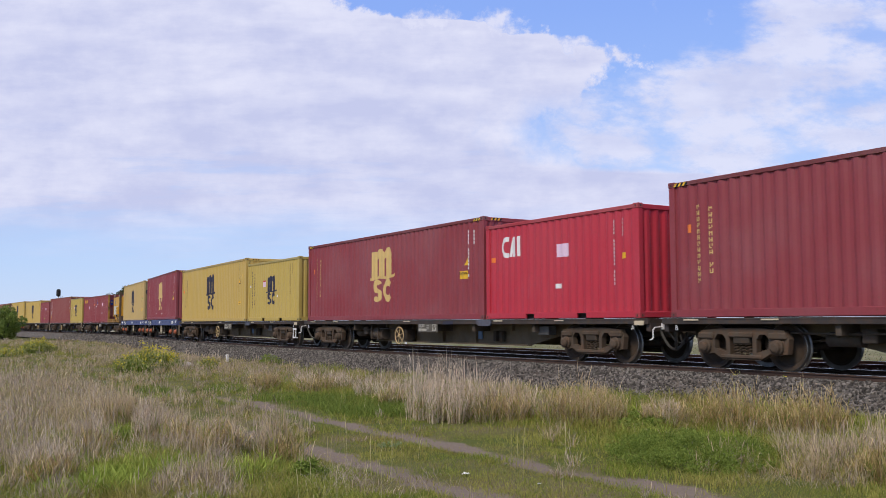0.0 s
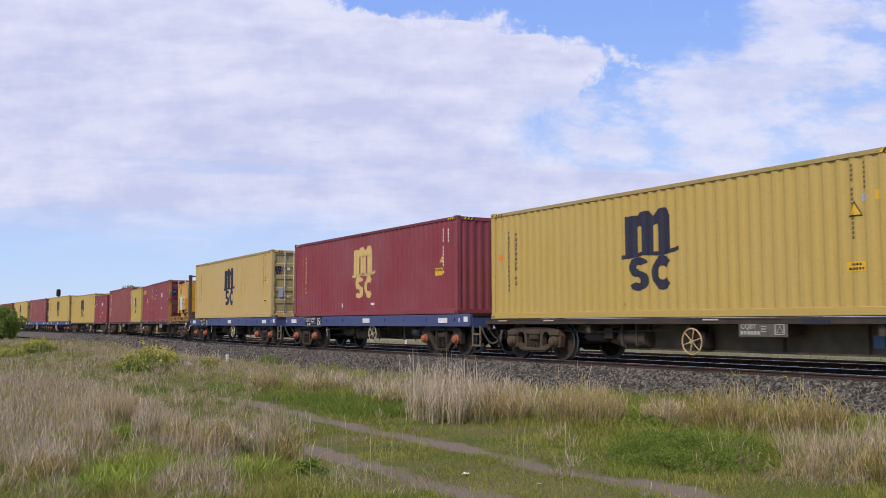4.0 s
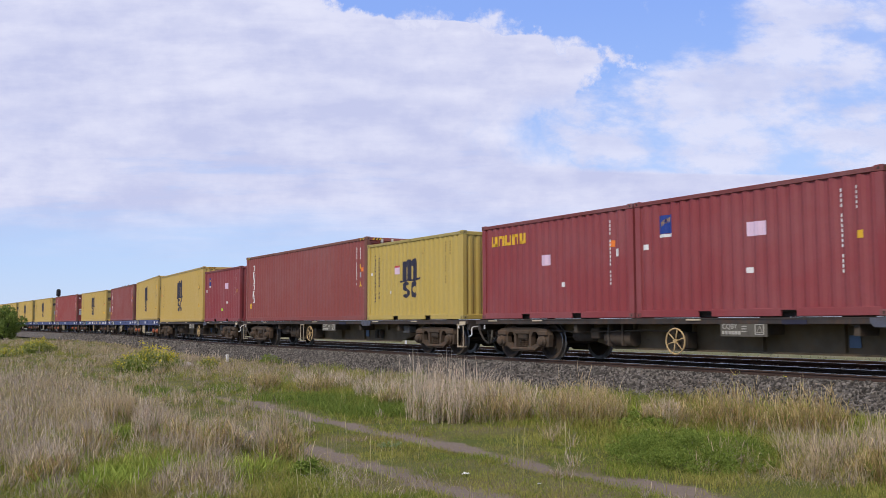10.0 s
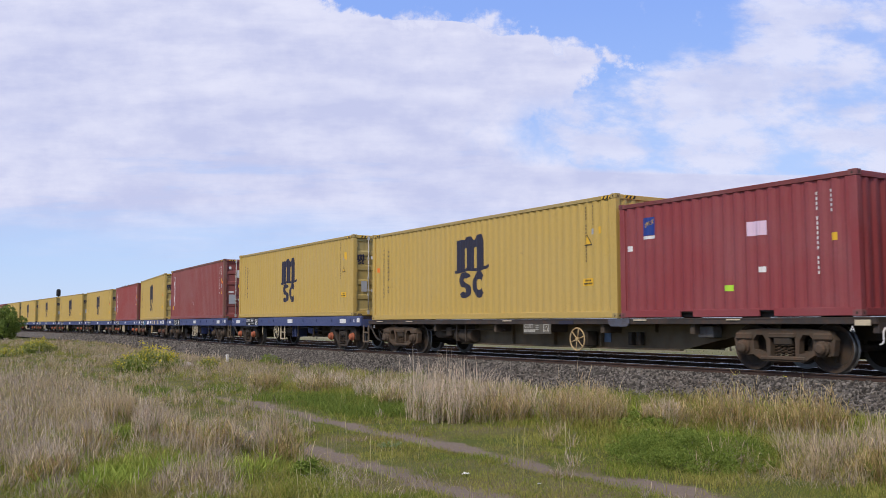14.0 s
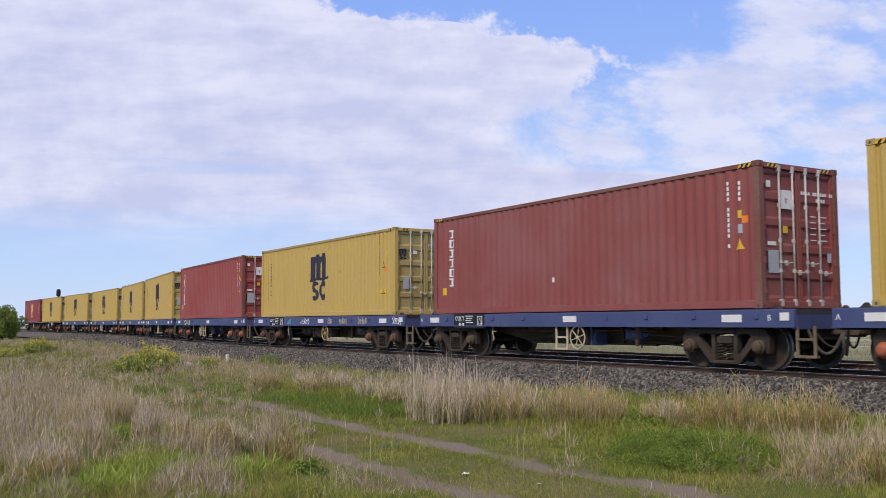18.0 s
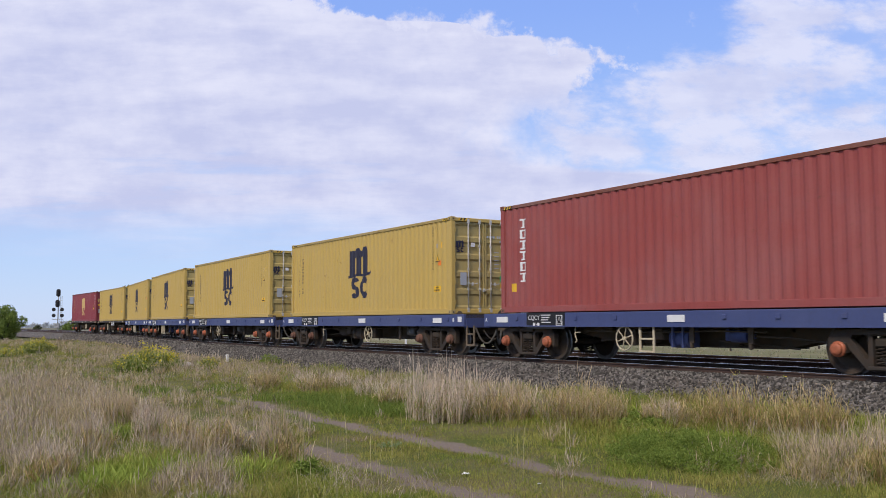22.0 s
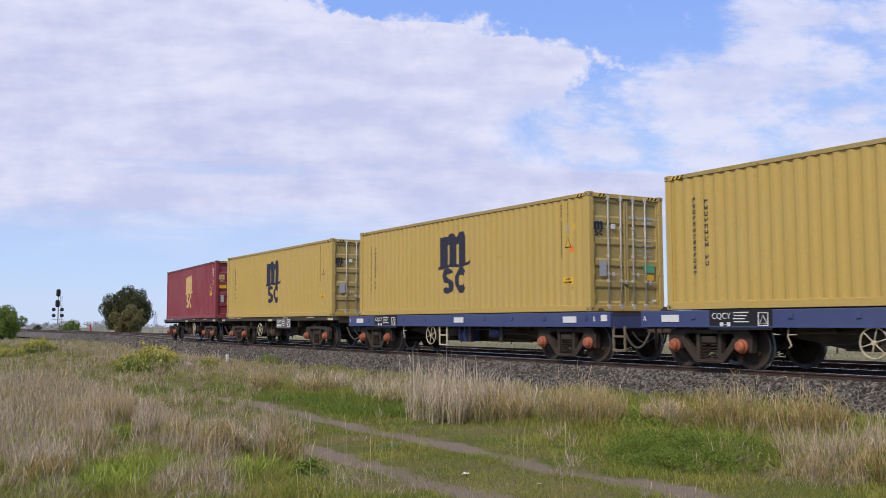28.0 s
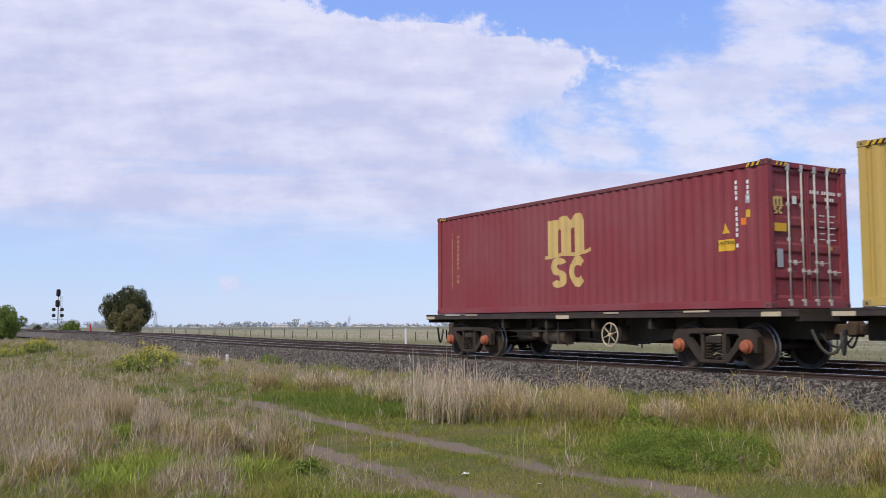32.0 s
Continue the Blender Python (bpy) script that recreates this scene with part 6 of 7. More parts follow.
def blades(name, x, y, h, w, lean, rng, material, z=None, way=None, joints=2):
    """Tapering grass blades that arch over, joined: base points, lengths, widths, and how far they lean."""
    n = len(x)
    z = np.array([lift(a, b) for a, b in zip(x, y)]) if z is None else z
    face, to = rng.random(n) * 6.283, rng.random(n) * 6.283 if way is None else way + 0.5 * rng.normal(size=n)
    fx, fy = np.cos(face), np.sin(face)
    lx, ly = np.cos(to) * lean * h, np.sin(to) * lean * h
    rows = []
    for up, wide in BLADE[joints]:
        out, high = up ** 1.8, np.where(up > 0, h * up * (1 - 0.42 * np.minimum(lean, 1.4) * up), -0.02)
        for s in (-0.5, 0.5) if wide else (0.0,):
            rows.append(np.stack([x + fx * w * s * wide + lx * out, y + fy * w * s * wide + ly * out, z + high], 1))
    v = np.stack(rows, 1)
    k = v.shape[1]
    tris = [t for i in range(0, k - 3, 2) for t in ((i, i + 1, i + 3), (i, i + 3, i + 2))] + [(k - 3, k - 2, k - 1)]
    f = np.array(tris)[None] + (np.arange(n) * k)[:, None, None]
    return mesh_of(name, v.reshape(-1, 3), f.reshape(-1, 3), material)


def seed_heads(name, x, y, h, rng, material):
    """Thin stalks with a loose spindle of seeds on top, joined."""
    n = len(x)
    z = np.array([lift(a, b) for a, b in zip(x, y)])
    d = np.hypot(x, y)
    w = 0.0016 + 0.00012 * d
    face, to = rng.random(n) * 6.283, rng.random(n) * 6.283
    lean = 0.22 * rng.random(n) * h
    fx, fy, lx, ly = np.cos(face), np.sin(face), np.cos(to) * lean, np.sin(to) * lean
    v = np.zeros((n, 8, 3))
    rows = ((-0.5, 1.0, -0.02, 0), (0.5, 1.0, -0.02, 0), (0.5, 1.0, 0.72, 0.55), (-0.5, 1.0, 0.72, 0.55), (1.1, 1.0, 0.82, 0.7), (-1.1, 1.0, 0.82, 0.7), (0.7, 1.0, 0.95, 0.95), (-0.2, 1.0, 1.0, 1.0))
    for k, (s, q, up, ln) in enumerate(rows):
        v[:, k, 0], v[:, k, 1], v[:, k, 2] = x + fx * w * s + lx * ln, y + fy * w * s + ly * ln, z + h * up
    f = np.array([(0, 1, 2), (0, 2, 3), (3, 2, 4), (3, 4, 5), (5, 4, 6), (5, 6, 7)])[None] + (np.arange(n) * 8)[:, None, None]
    return mesh_of(name, v.reshape(-1, 3), f.reshape(-1, 3), material)


def scatter(n, rng, near=6.5, far=95.0, wide=0.62):
    """Points over the plain before the railway, thinning out with distance."""
    a = near * (far / near) ** rng.random(n)
    u = (rng.random(n) * 2 - 1) * wide
    return a * AHEAD[0] + a * u * RIGHT[0], a * AHEAD[1] + a * u * RIGHT[1]


def spot(px, depth, z=None):
    """A place on the plain by its bearing (tenths of the view's width from the middle) and depth."""
    x, y = depth * AHEAD[0] + depth * px * RIGHT[0], depth * AHEAD[1] + depth * px * RIGHT[1]
    return Vector((x, y, lift(x, y) if z is None else z))


def soft_noise(x, y, k, seed):
    return np.array([noise.noise((a * k, b * k, seed)) for a, b in zip(x, y)])


def toe(x):
    return LINE_Y - 2.32 + np.interp(x, _PX, _PY)


def view(x, y):
    """Bearing and nearness of a place, the way that spot() counts them."""
    a = x * AHEAD[0] + y * AHEAD[1]
    return 784 + 1651 * (x * RIGHT[0] + y * RIGHT[1]) / a, 571 + 2724 / a


# stands of dry grass: bearing, nearness, their spreads, how thick they are
STANDS = ((45, 688, 95, 20, 0.95), (70, 735, 95, 30, 0.75), (20, 790, 55, 30, 0.55), (88, 838, 50, 24, 0.9), (168, 782, 26, 24, 0.8), (200, 738, 42, 18, 0.9), (292, 764, 40, 28, 0.85), (130, 880, 60, 12, 0.4),
          (392, 790, 34, 20, 0.75), (338, 800, 30, 18, 0.4), (492, 800, 26, 18, 0.7), (440, 768, 30, 12, 0.3), (352, 862, 70, 22, 0.5), (1460, 830, 120, 26, 0.75), (1550, 800, 40, 20, 0.5), (600, 872, 40, 10, 0.25))
MEADOWS = ((30, 775, 22, 14, 0.5), (125, 800, 26, 14, 0.5), (255, 800, 34, 10, 0.4), (330, 745, 30, 10, 0.35), (300, 830, 40, 14, 0.35), (212, 848, 60, 26, 1.0), (225, 770, 28, 20, 0.6), (455, 838, 60, 16, 0.6), (300, 690, 80, 8, 0.5), (600, 716, 90, 22, 0.8), (1115, 720, 22, 14, 0.6))


def stand(places, u, q):
    return sum(k * np.exp(-(((u - a) / c) ** 2 + ((q - b) / d) ** 2)) for a, b, c, d, k in places)


def dryness(x, y):
    """0: green, 1: dry, by the stands and by the strip along the railway."""
    u, q = view(x, y)
    back = np.interp(x, [-60, -30, -16, -12, -6], [9.5, 8.6, 9.9, 9.2, 8.9])
    strip = np.interp(y - back, [-0.9, 0.4, 1.6, 4.0], [0.0, 0.42, 0.72, 0.78]) * np.interp(u, [850, 1100, 1400], [1.0, 0.35, 0.2])
    left = 0.42 * np.clip((540 - u) / 200, 0, 1) * np.interp(q, [600, 680, 800, 860], [0.75, 1.0, 1.0, 0.7])
    return stand(STANDS, u, q) - stand(MEADOWS, u, q) + strip + left


def rut(x, y):
    w = 0.25 * soft_noise(x, np.full_like(y, 6.0), 0.5, 3.0)
    return np.minimum(np.abs(y + w - 6.8), np.abs(y + w - 5.05))


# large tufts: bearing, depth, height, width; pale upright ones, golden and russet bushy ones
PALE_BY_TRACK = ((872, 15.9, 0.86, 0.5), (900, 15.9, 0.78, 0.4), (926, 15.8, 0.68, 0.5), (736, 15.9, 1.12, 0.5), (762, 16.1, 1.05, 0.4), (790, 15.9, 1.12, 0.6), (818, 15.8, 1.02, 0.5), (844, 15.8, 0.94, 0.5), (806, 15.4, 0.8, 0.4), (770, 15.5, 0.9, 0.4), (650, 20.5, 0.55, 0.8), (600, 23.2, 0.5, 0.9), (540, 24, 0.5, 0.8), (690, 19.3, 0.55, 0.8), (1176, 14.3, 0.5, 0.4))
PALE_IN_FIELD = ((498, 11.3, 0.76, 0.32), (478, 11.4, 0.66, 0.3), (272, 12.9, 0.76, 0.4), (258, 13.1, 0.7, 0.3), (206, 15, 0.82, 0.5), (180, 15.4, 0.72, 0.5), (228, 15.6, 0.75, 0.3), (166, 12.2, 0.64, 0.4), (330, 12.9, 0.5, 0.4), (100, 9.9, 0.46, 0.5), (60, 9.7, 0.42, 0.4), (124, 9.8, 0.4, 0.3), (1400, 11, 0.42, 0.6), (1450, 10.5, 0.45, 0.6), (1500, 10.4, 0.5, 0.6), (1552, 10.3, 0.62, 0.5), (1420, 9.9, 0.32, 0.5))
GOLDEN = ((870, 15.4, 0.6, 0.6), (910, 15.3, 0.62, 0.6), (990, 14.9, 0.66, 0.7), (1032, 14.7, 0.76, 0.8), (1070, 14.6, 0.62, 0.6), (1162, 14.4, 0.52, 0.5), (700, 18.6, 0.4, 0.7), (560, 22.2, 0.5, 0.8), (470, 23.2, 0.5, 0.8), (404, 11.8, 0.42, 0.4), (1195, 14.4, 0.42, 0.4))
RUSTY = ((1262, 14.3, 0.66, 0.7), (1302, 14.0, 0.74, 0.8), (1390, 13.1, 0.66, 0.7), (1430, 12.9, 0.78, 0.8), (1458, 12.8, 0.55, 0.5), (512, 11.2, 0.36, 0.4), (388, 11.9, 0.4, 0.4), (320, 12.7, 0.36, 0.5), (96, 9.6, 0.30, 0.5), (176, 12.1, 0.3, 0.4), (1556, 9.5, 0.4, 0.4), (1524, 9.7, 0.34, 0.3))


def tufts(rng, cx, cy, per, spread):
    """Points spread round each centre, and how far out each lies."""
    n = len(cx)
    q = np.sqrt(rng.random((n, per)))
    r, t = spread[:, None] * q, rng.random((n, per)) * 6.283
    return (cx[:, None] + r * np.cos(t)).ravel(), (cy[:, None] + r * np.sin(t)).ravel(), q.ravel(), t.ravel()


def side_leaves(rng, stems, count, material, label, low, high, long=0.2):
    """Short leaves that stand out from the stems of tufts at all heights."""
    x, y, h, lean, way = stems
    k = rng.integers(0, len(x), count)
    t = low + (high - low) * rng.random(count)
    ground = np.array([lift(a, b) for a, b in zip(x[k], y[k])])
    out = lean[k] * h[k] * t ** 1.8
    px, py = x[k] + np.cos(way[k]) * out, y[k] + np.sin(way[k]) * out
    size = np.minimum(long, 0.5 * h[k] + 0.03) * (0.5 + 0.8 * rng.random(count))
    f = blades("grass_leaves", px, py, size, 0.0048 + 0.00026 * np.hypot(px, py), 0.25 + 1.1 * rng.random(count), rng, material, ground + h[k] * t * (1 - 0.42 * np.minimum(lean[k], 1.4) * t))
    tagged(f, label, "grass", kind="stuff")


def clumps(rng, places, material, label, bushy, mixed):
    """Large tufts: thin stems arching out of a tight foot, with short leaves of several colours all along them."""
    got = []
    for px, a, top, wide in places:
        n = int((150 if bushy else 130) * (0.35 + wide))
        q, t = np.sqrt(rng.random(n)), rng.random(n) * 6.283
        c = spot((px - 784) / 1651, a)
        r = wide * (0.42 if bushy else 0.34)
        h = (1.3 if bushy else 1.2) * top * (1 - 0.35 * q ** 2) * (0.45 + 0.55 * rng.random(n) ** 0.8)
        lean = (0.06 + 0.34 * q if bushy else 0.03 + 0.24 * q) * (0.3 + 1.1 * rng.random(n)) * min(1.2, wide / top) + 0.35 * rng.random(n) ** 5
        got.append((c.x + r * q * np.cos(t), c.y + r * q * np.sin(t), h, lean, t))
    stems = bx, by, hh, lean, way = tuple(np.concatenate(v) for v in zip(*got))
    db = np.hypot(bx, by)
    b = blades("dry_grass", bx, by, hh, 0.0028 + 0.00017 * db, lean, rng, material, None, way, 3)
    tagged(b, label, "grass", kind="stuff")
    m = rng.random(len(bx)) < 0.25
    s = seed_heads("grass_stalks", bx[m], by[m], hh[m] * (0.75 + 0.3 * rng.random(m.sum())), rng, DRY)
    tagged(s, "thin dry grass stalks with seed heads", "grass", kind="stuff")
    for mat, share, low, high, text in mixed:
        side_leaves(rng, stems, int(share * len(bx)), mat, text, low, high)


def meadow():
    rng = np.random.default_rng(11)
    x, y = scatter(36000, rng)
    ok = (y > 0.2) & (y < toe(x) + 0.15) & (x < 8)
    x, y = x[ok], y[ok]
    patch = 0.3 * soft_noise(x, y, 0.45, 1.0) + 0.8 * soft_noise(x, y, 1.5, 5.0) + 0.6 * soft_noise(x, y, 3.4, 8.0)
    d = dryness(x, y) + patch
    r = rut(x, y)
    free = (r > 0.34) | (x < -18)
    dist = np.hypot(x, y)
    # dry tufts
    k = (d > 0.52 + 0.3 * (rng.random(len(x)) - 0.5)) & free & (rng.random(len(x)) < 0.56)
    cx, cy, dd, ds = x[k], y[k], d[k], dist[k]
    per = 15
    bx, by, out, way = tufts(rng, cx, cy, per, 0.03 + 0.08 * rng.random(len(cx)) + 0.0016 * ds)
    tall = (0.14 + 0.24 * np.clip(dd, 0, 1.3)) * (0.3 + 0.95 * rng.random(len(cx)) + 0.35 * (rng.random(len(cx)) < 0.12))
    tall *= np.interp(cy, [9.8, 11.0, 13.4], [1.05, 0.9, 0.5]) * np.interp(ds, [7.5, 8.6, 10.0], [0.3, 0.5, 1.0])
    hh = np.repeat(tall, per) * (0.40 + 0.75 * rng.random(len(bx)))
    db = np.hypot(bx, by)
    lean = 0.08 + 0.7 * out * rng.random(len(bx)) + 1.1 * rng.random(len(bx)) ** 3
    pale = np.repeat(rng.random(len(cx)) < 0.62, per)
    for m, mat, text in ((pale, DRY, "dry straw-coloured grass tufts"), (~pale, GREYED, "weathered grey-brown grass tufts")):
        a = blades("dry_grass", bx[m], by[m], hh[m], 0.0028 + 0.00020 * db[m], lean[m], rng, mat, None, way[m])
        tagged(a, text, "grass", kind="stuff")
    stems, n = (bx, by, hh, lean, way), len(bx)
    for share, mat, low, high, text in ((0.45, DRY, 0.1, 0.95, "straw leaves of dry tufts"), (0.3, GREYED, 0.0, 0.8, "weathered leaves of dry tufts"), (0.2, OCHRE, 0.0, 0.6, "yellowing leaves of dry tufts")):
        side_leaves(rng, stems, int(share * n), mat, text, low, high, 0.15)
    # feathery heads over the dry stands
    m = rng.random(len(bx)) < 0.10
    s = seed_heads("grass_stalks", bx[m], by[m], hh[m] * 1.1 + 0.14 * rng.random(m.sum()), rng, DRY)
    tagged(s, "thin dry grass stalks with seed heads", "grass", kind="stuff")
    # dead leaves and green shoots at the feet of the dry tufts
    for share, mat, text in ((0.34, RUSSET, "russet dead leaves at the feet of grass tufts"), (0.55, GREEN, "green shoots among dry tufts")):
        m = rng.random(len(bx)) < share
        n = m.sum()
        a = blades("dead_leaves", bx[m] + 0.06 * rng.normal(size=n), by[m] + 0.06 * rng.normal(size=n), hh[m] * 0.62 + 0.03, 0.0042 + 0.00024 * db[m], 0.3 + 0.8 * rng.random(n), rng, mat)
        tagged(a, text, "grass", kind="stuff")
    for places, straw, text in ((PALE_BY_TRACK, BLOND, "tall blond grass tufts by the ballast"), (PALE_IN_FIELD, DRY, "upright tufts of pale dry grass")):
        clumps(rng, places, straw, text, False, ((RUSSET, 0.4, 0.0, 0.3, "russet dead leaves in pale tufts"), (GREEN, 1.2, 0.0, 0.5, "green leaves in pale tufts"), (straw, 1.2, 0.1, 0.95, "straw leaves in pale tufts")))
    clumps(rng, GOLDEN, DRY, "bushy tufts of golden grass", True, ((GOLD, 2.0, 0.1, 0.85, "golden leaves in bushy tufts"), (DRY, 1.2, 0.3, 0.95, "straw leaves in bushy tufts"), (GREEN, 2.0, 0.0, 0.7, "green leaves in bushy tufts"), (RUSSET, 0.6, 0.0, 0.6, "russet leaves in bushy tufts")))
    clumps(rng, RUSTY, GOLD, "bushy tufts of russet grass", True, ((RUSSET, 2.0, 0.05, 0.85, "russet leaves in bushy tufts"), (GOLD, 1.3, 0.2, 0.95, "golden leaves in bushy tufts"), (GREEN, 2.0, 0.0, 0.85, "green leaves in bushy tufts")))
    # single stalks rising out of the low turf
    u, q = view(x, y)
    m = (rng.random(len(x)) < np.where(q > 790, 0.018, 0.008) * np.where((u > 560) & (u < 760) & (q > 800), 4.0, 1.0)) & (u < 1000)
    s = seed_heads("grass_stalks", x[m], y[m], (0.22 + 0.42 * rng.random(m.sum())) * np.interp(dist[m], [7.5, 9.5], [0.5, 1.0]), rng, STRAW)
    tagged(s, "single bleached grass stalks", "grass", kind="stuff")
    # grey dead grass lying flat
    litter = stand(((345, 858, 75, 22, 1.0), (230, 800, 50, 8, 0.7), (60, 870, 60, 14, 0.7), (600, 850, 60, 20, 0.5), (430, 740, 60, 14, 0.6), (770, 850, 40, 10, 0.4), (1440, 850, 90, 14, 0.5)), u, q)
    m = (rng.random(len(x)) < litter * 0.8) & ((r > 0.3) | (rng.random(len(x)) < 0.3))
    bx, by, out, way = tufts(rng, x[m], y[m], 14, 0.12 + 0.1 * rng.random(m.sum()))
    a = blades("dead_leaves", bx, by, 0.10 + 0.14 * rng.random(len(bx)), 0.003 + 0.0002 * np.hypot(bx, by), 0.8 + 0.9 * rng.random(len(bx)), rng, GREYED)
    tagged(a, "grey dead grass lying on the turf", "grass", kind="stuff")
    # green grass: short between the ruts, longer elsewhere
    k = (d <= 0.72 + 0.3 * (rng.random(len(x)) - 0.5)) & ((r + 0.2 * soft_noise(x, y, 2.6, 21.0) > 0.21) | (rng.random(len(x)) < 0.10) | (x < -22) | ((x < -14) & (y < 6)))
    cx, cy = x[k], y[k]
    per = 17
    bx, by, out, way = tufts(rng, cx, cy, per, 0.10 + 0.12 * rng.random(len(cx)) + 0.002 * dist[k])
    high = np.interp(by, [0, 3.6, 4.6, 8.0, 9.2, 13], [0.17, 0.14, 0.05, 0.065, 0.19, 0.24])
    lush = np.repeat(1 + 1.0 * np.clip(soft_noise(cx, cy, 0.9, 9.0) + 0.6 * soft_noise(cx, cy, 3.0, 2.0), -0.65, 0.9), per)
    hh = high * lush * (0.4 + 0.9 * rng.random(len(bx)))
    db = np.hypot(bx, by)
    ochre = np.repeat(soft_noise(cx, cy, 1.1, 14.0) + 0.5 * soft_noise(cx, cy, 4.0, 15.0) + 0.25 * rng.normal(size=len(cx)), per)
    for m, mat, text in ((ochre <= 0.22, GREEN, "short olive-green grass"), (ochre > 0.22, OCHRE, "short yellowing grass")):
        low = m & (hh < 0.075)
        g = blades("green_grass", bx[low], by[low], hh[low], 0.0048 + 0.00030 * db[low], 0.3 + 0.7 * rng.random(low.sum()), rng, mat, joints=1)
        tagged(g, text, "grass", kind="stuff")
        m = m & ~low
        g = blades("green_grass", bx[m], by[m], hh[m], 0.0042 + 0.00026 * db[m], 0.25 + 0.75 * rng.random(m.sum()), rng, mat)
        tagged(g, text, "grass", kind="stuff")
    # lush fresh patches among the straw
    fx, fy = [], []
    for px, a, wide, deep, n in ((190, 9.7, 0.42, 0.9, 1700), (250, 10.2, 0.42, 0.8, 1200), (222, 13.6, 0.24, 0.6, 560), (60, 12.4, 0.10, 0.3, 100), (450, 10.2, 0.45, 0.5, 800), (1240, 12.6, 0.7, 0.5, 700), (1115, 16.0, 0.22, 0.6, 420), (1130, 13.6, 0.35, 0.5, 420), (1500, 12.6, 0.5, 0.5, 420)):
        c = spot((px - 784) / 1651, a)
        e, w = (np.repeat(rng.normal(size=n // 20), 10) * k * 0.6 + 0.05 * rng.normal(size=n // 20 * 10) for k in (wide, deep))
        fx.append(c.x + e * RIGHT[0] + w * AHEAD[0]), fy.append(c.y + e * RIGHT[1] + w * AHEAD[1])
    fx, fy = np.concatenate(fx), np.concatenate(fy)
    f = blades("fresh_grass", fx, fy, 0.07 + 0.22 * rng.random(len(fx)), 0.0085 + 0.0003 * np.hypot(fx, fy), 0.2 + 0.7 * rng.random(len(fx)), rng, FRESH, None, None, 3)
    tagged(f, "lush bright green grass patches", "grass", kind="stuff")
    # dark lush grass on the slope below the ballast
    gx, gy = [], []
    for px, a, wide, deep, n in ((545, 20.0, 1.4, 1.0, 90), (600, 18.8, 1.4, 1.0, 110), (655, 17.6, 1.2, 0.9, 100), (700, 16.8, 0.8, 0.6, 50), (225, 13.4, 0.25, 0.5, 30), (330, 23.0, 1.6, 0.8, 60), (1112, 15.6, 0.3, 0.6, 30)):
        c = spot((px - 784) / 1651, a)
        e, w = (np.repeat(rng.normal(size=n), 22) * k * 0.55 + 0.09 * rng.normal(size=n * 22) for k in (wide, deep))
        gx.append(c.x + e * RIGHT[0] + w * AHEAD[0]), gy.append(c.y + e * RIGHT[1] + w * AHEAD[1])
    gx, gy = np.concatenate(gx), np.concatenate(gy)
    m = (rut(gx, gy) > 0.25) & (gy < toe(gx) - 0.2)
    gx, gy = gx[m], gy[m]
    f = blades("lush_grass", gx, gy, 0.07 + 0.19 * rng.random(len(gx)), 0.004 + 0.00027 * np.hypot(gx, gy), 0.25 + 0.8 * rng.random(len(gx)), rng, LUSH)
    tagged(f, "dark lush grass on a low slope", "grass", kind="stuff")
    # low growth everywhere under the tufts
    x, y = scatter(80000, rng, 6.5, 60.0)
    ok = (y > 0.2) & (y < toe(x)) & ((rut(x, y) > 0.17) | (rng.random(len(x)) < 0.10))
    x, y = x[ok], y[ok]
    f = blades("green_grass", x, y, 0.03 + 0.05 * rng.random(len(x)), 0.006 + 0.0004 * np.hypot(x, y), 0.4 + 0.7 * rng.random(len(x)), rng, MOSSY, joints=1)
    tagged(f, "low olive undergrowth", "grass", kind="stuff")
    # beyond the railway
    x, y = scatter(15000, rng, 24, 160.0, 0.6)
    ok = y > LINE_Y + 6.6 + np.interp(x, _PX, _PY)
    x, y = x[ok], y[ok]
    db = np.hypot(x, y)
    f = blades("dry_grass", x, y, 0.08 + 0.16 * rng.random(len(x)), 0.012 + 0.0011 * db, 0.4 + 0.6 * rng.random(len(x)), rng, PADDOCK, joints=1)
    tagged(f, "pale olive grass of the far paddock", "grass", kind="stuff")


meadow()


def leaves(name, centres, radii, count, size, rng, material, parent=None, flat=1.0):
    """Small leaf faces spread through round clumps, joined."""
    c, r = np.asarray(centres, float), np.asarray(radii, float)
    k = rng.choice(len(c), count, p=r ** 2 / (r ** 2).sum())
    d = rng.normal(size=(count, 3))
    d /= np.linalg.norm(d, axis=1)[:, None]
    p = c[k] + d * (r[k] * (0.55 + 0.5 * rng.random(count)))[:, None] * np.array([1, 1, flat])
    n = d + 0.8 * rng.normal(size=(count, 3))
    n /= np.linalg.norm(n, axis=1)[:, None]
    a = np.cross(n, rng.normal(size=(count, 3)))
    a /= np.linalg.norm(a, axis=1)[:, None]
    b = np.cross(n, a)
    s = size * (0.6 + 0.8 * rng.random(count))[:, None]
    v = np.stack([p - a * s, p + b * s * 0.5, p + a * s, p - b * s * 0.5], 1)
    f = np.array([(0, 1, 2), (0, 2, 3)])[None] + (np.arange(count) * 4)[:, None, None]
    ob = mesh_of(name, v.reshape(-1, 3), f.reshape(-1, 3), material)
    ob.parent = parent
    return ob


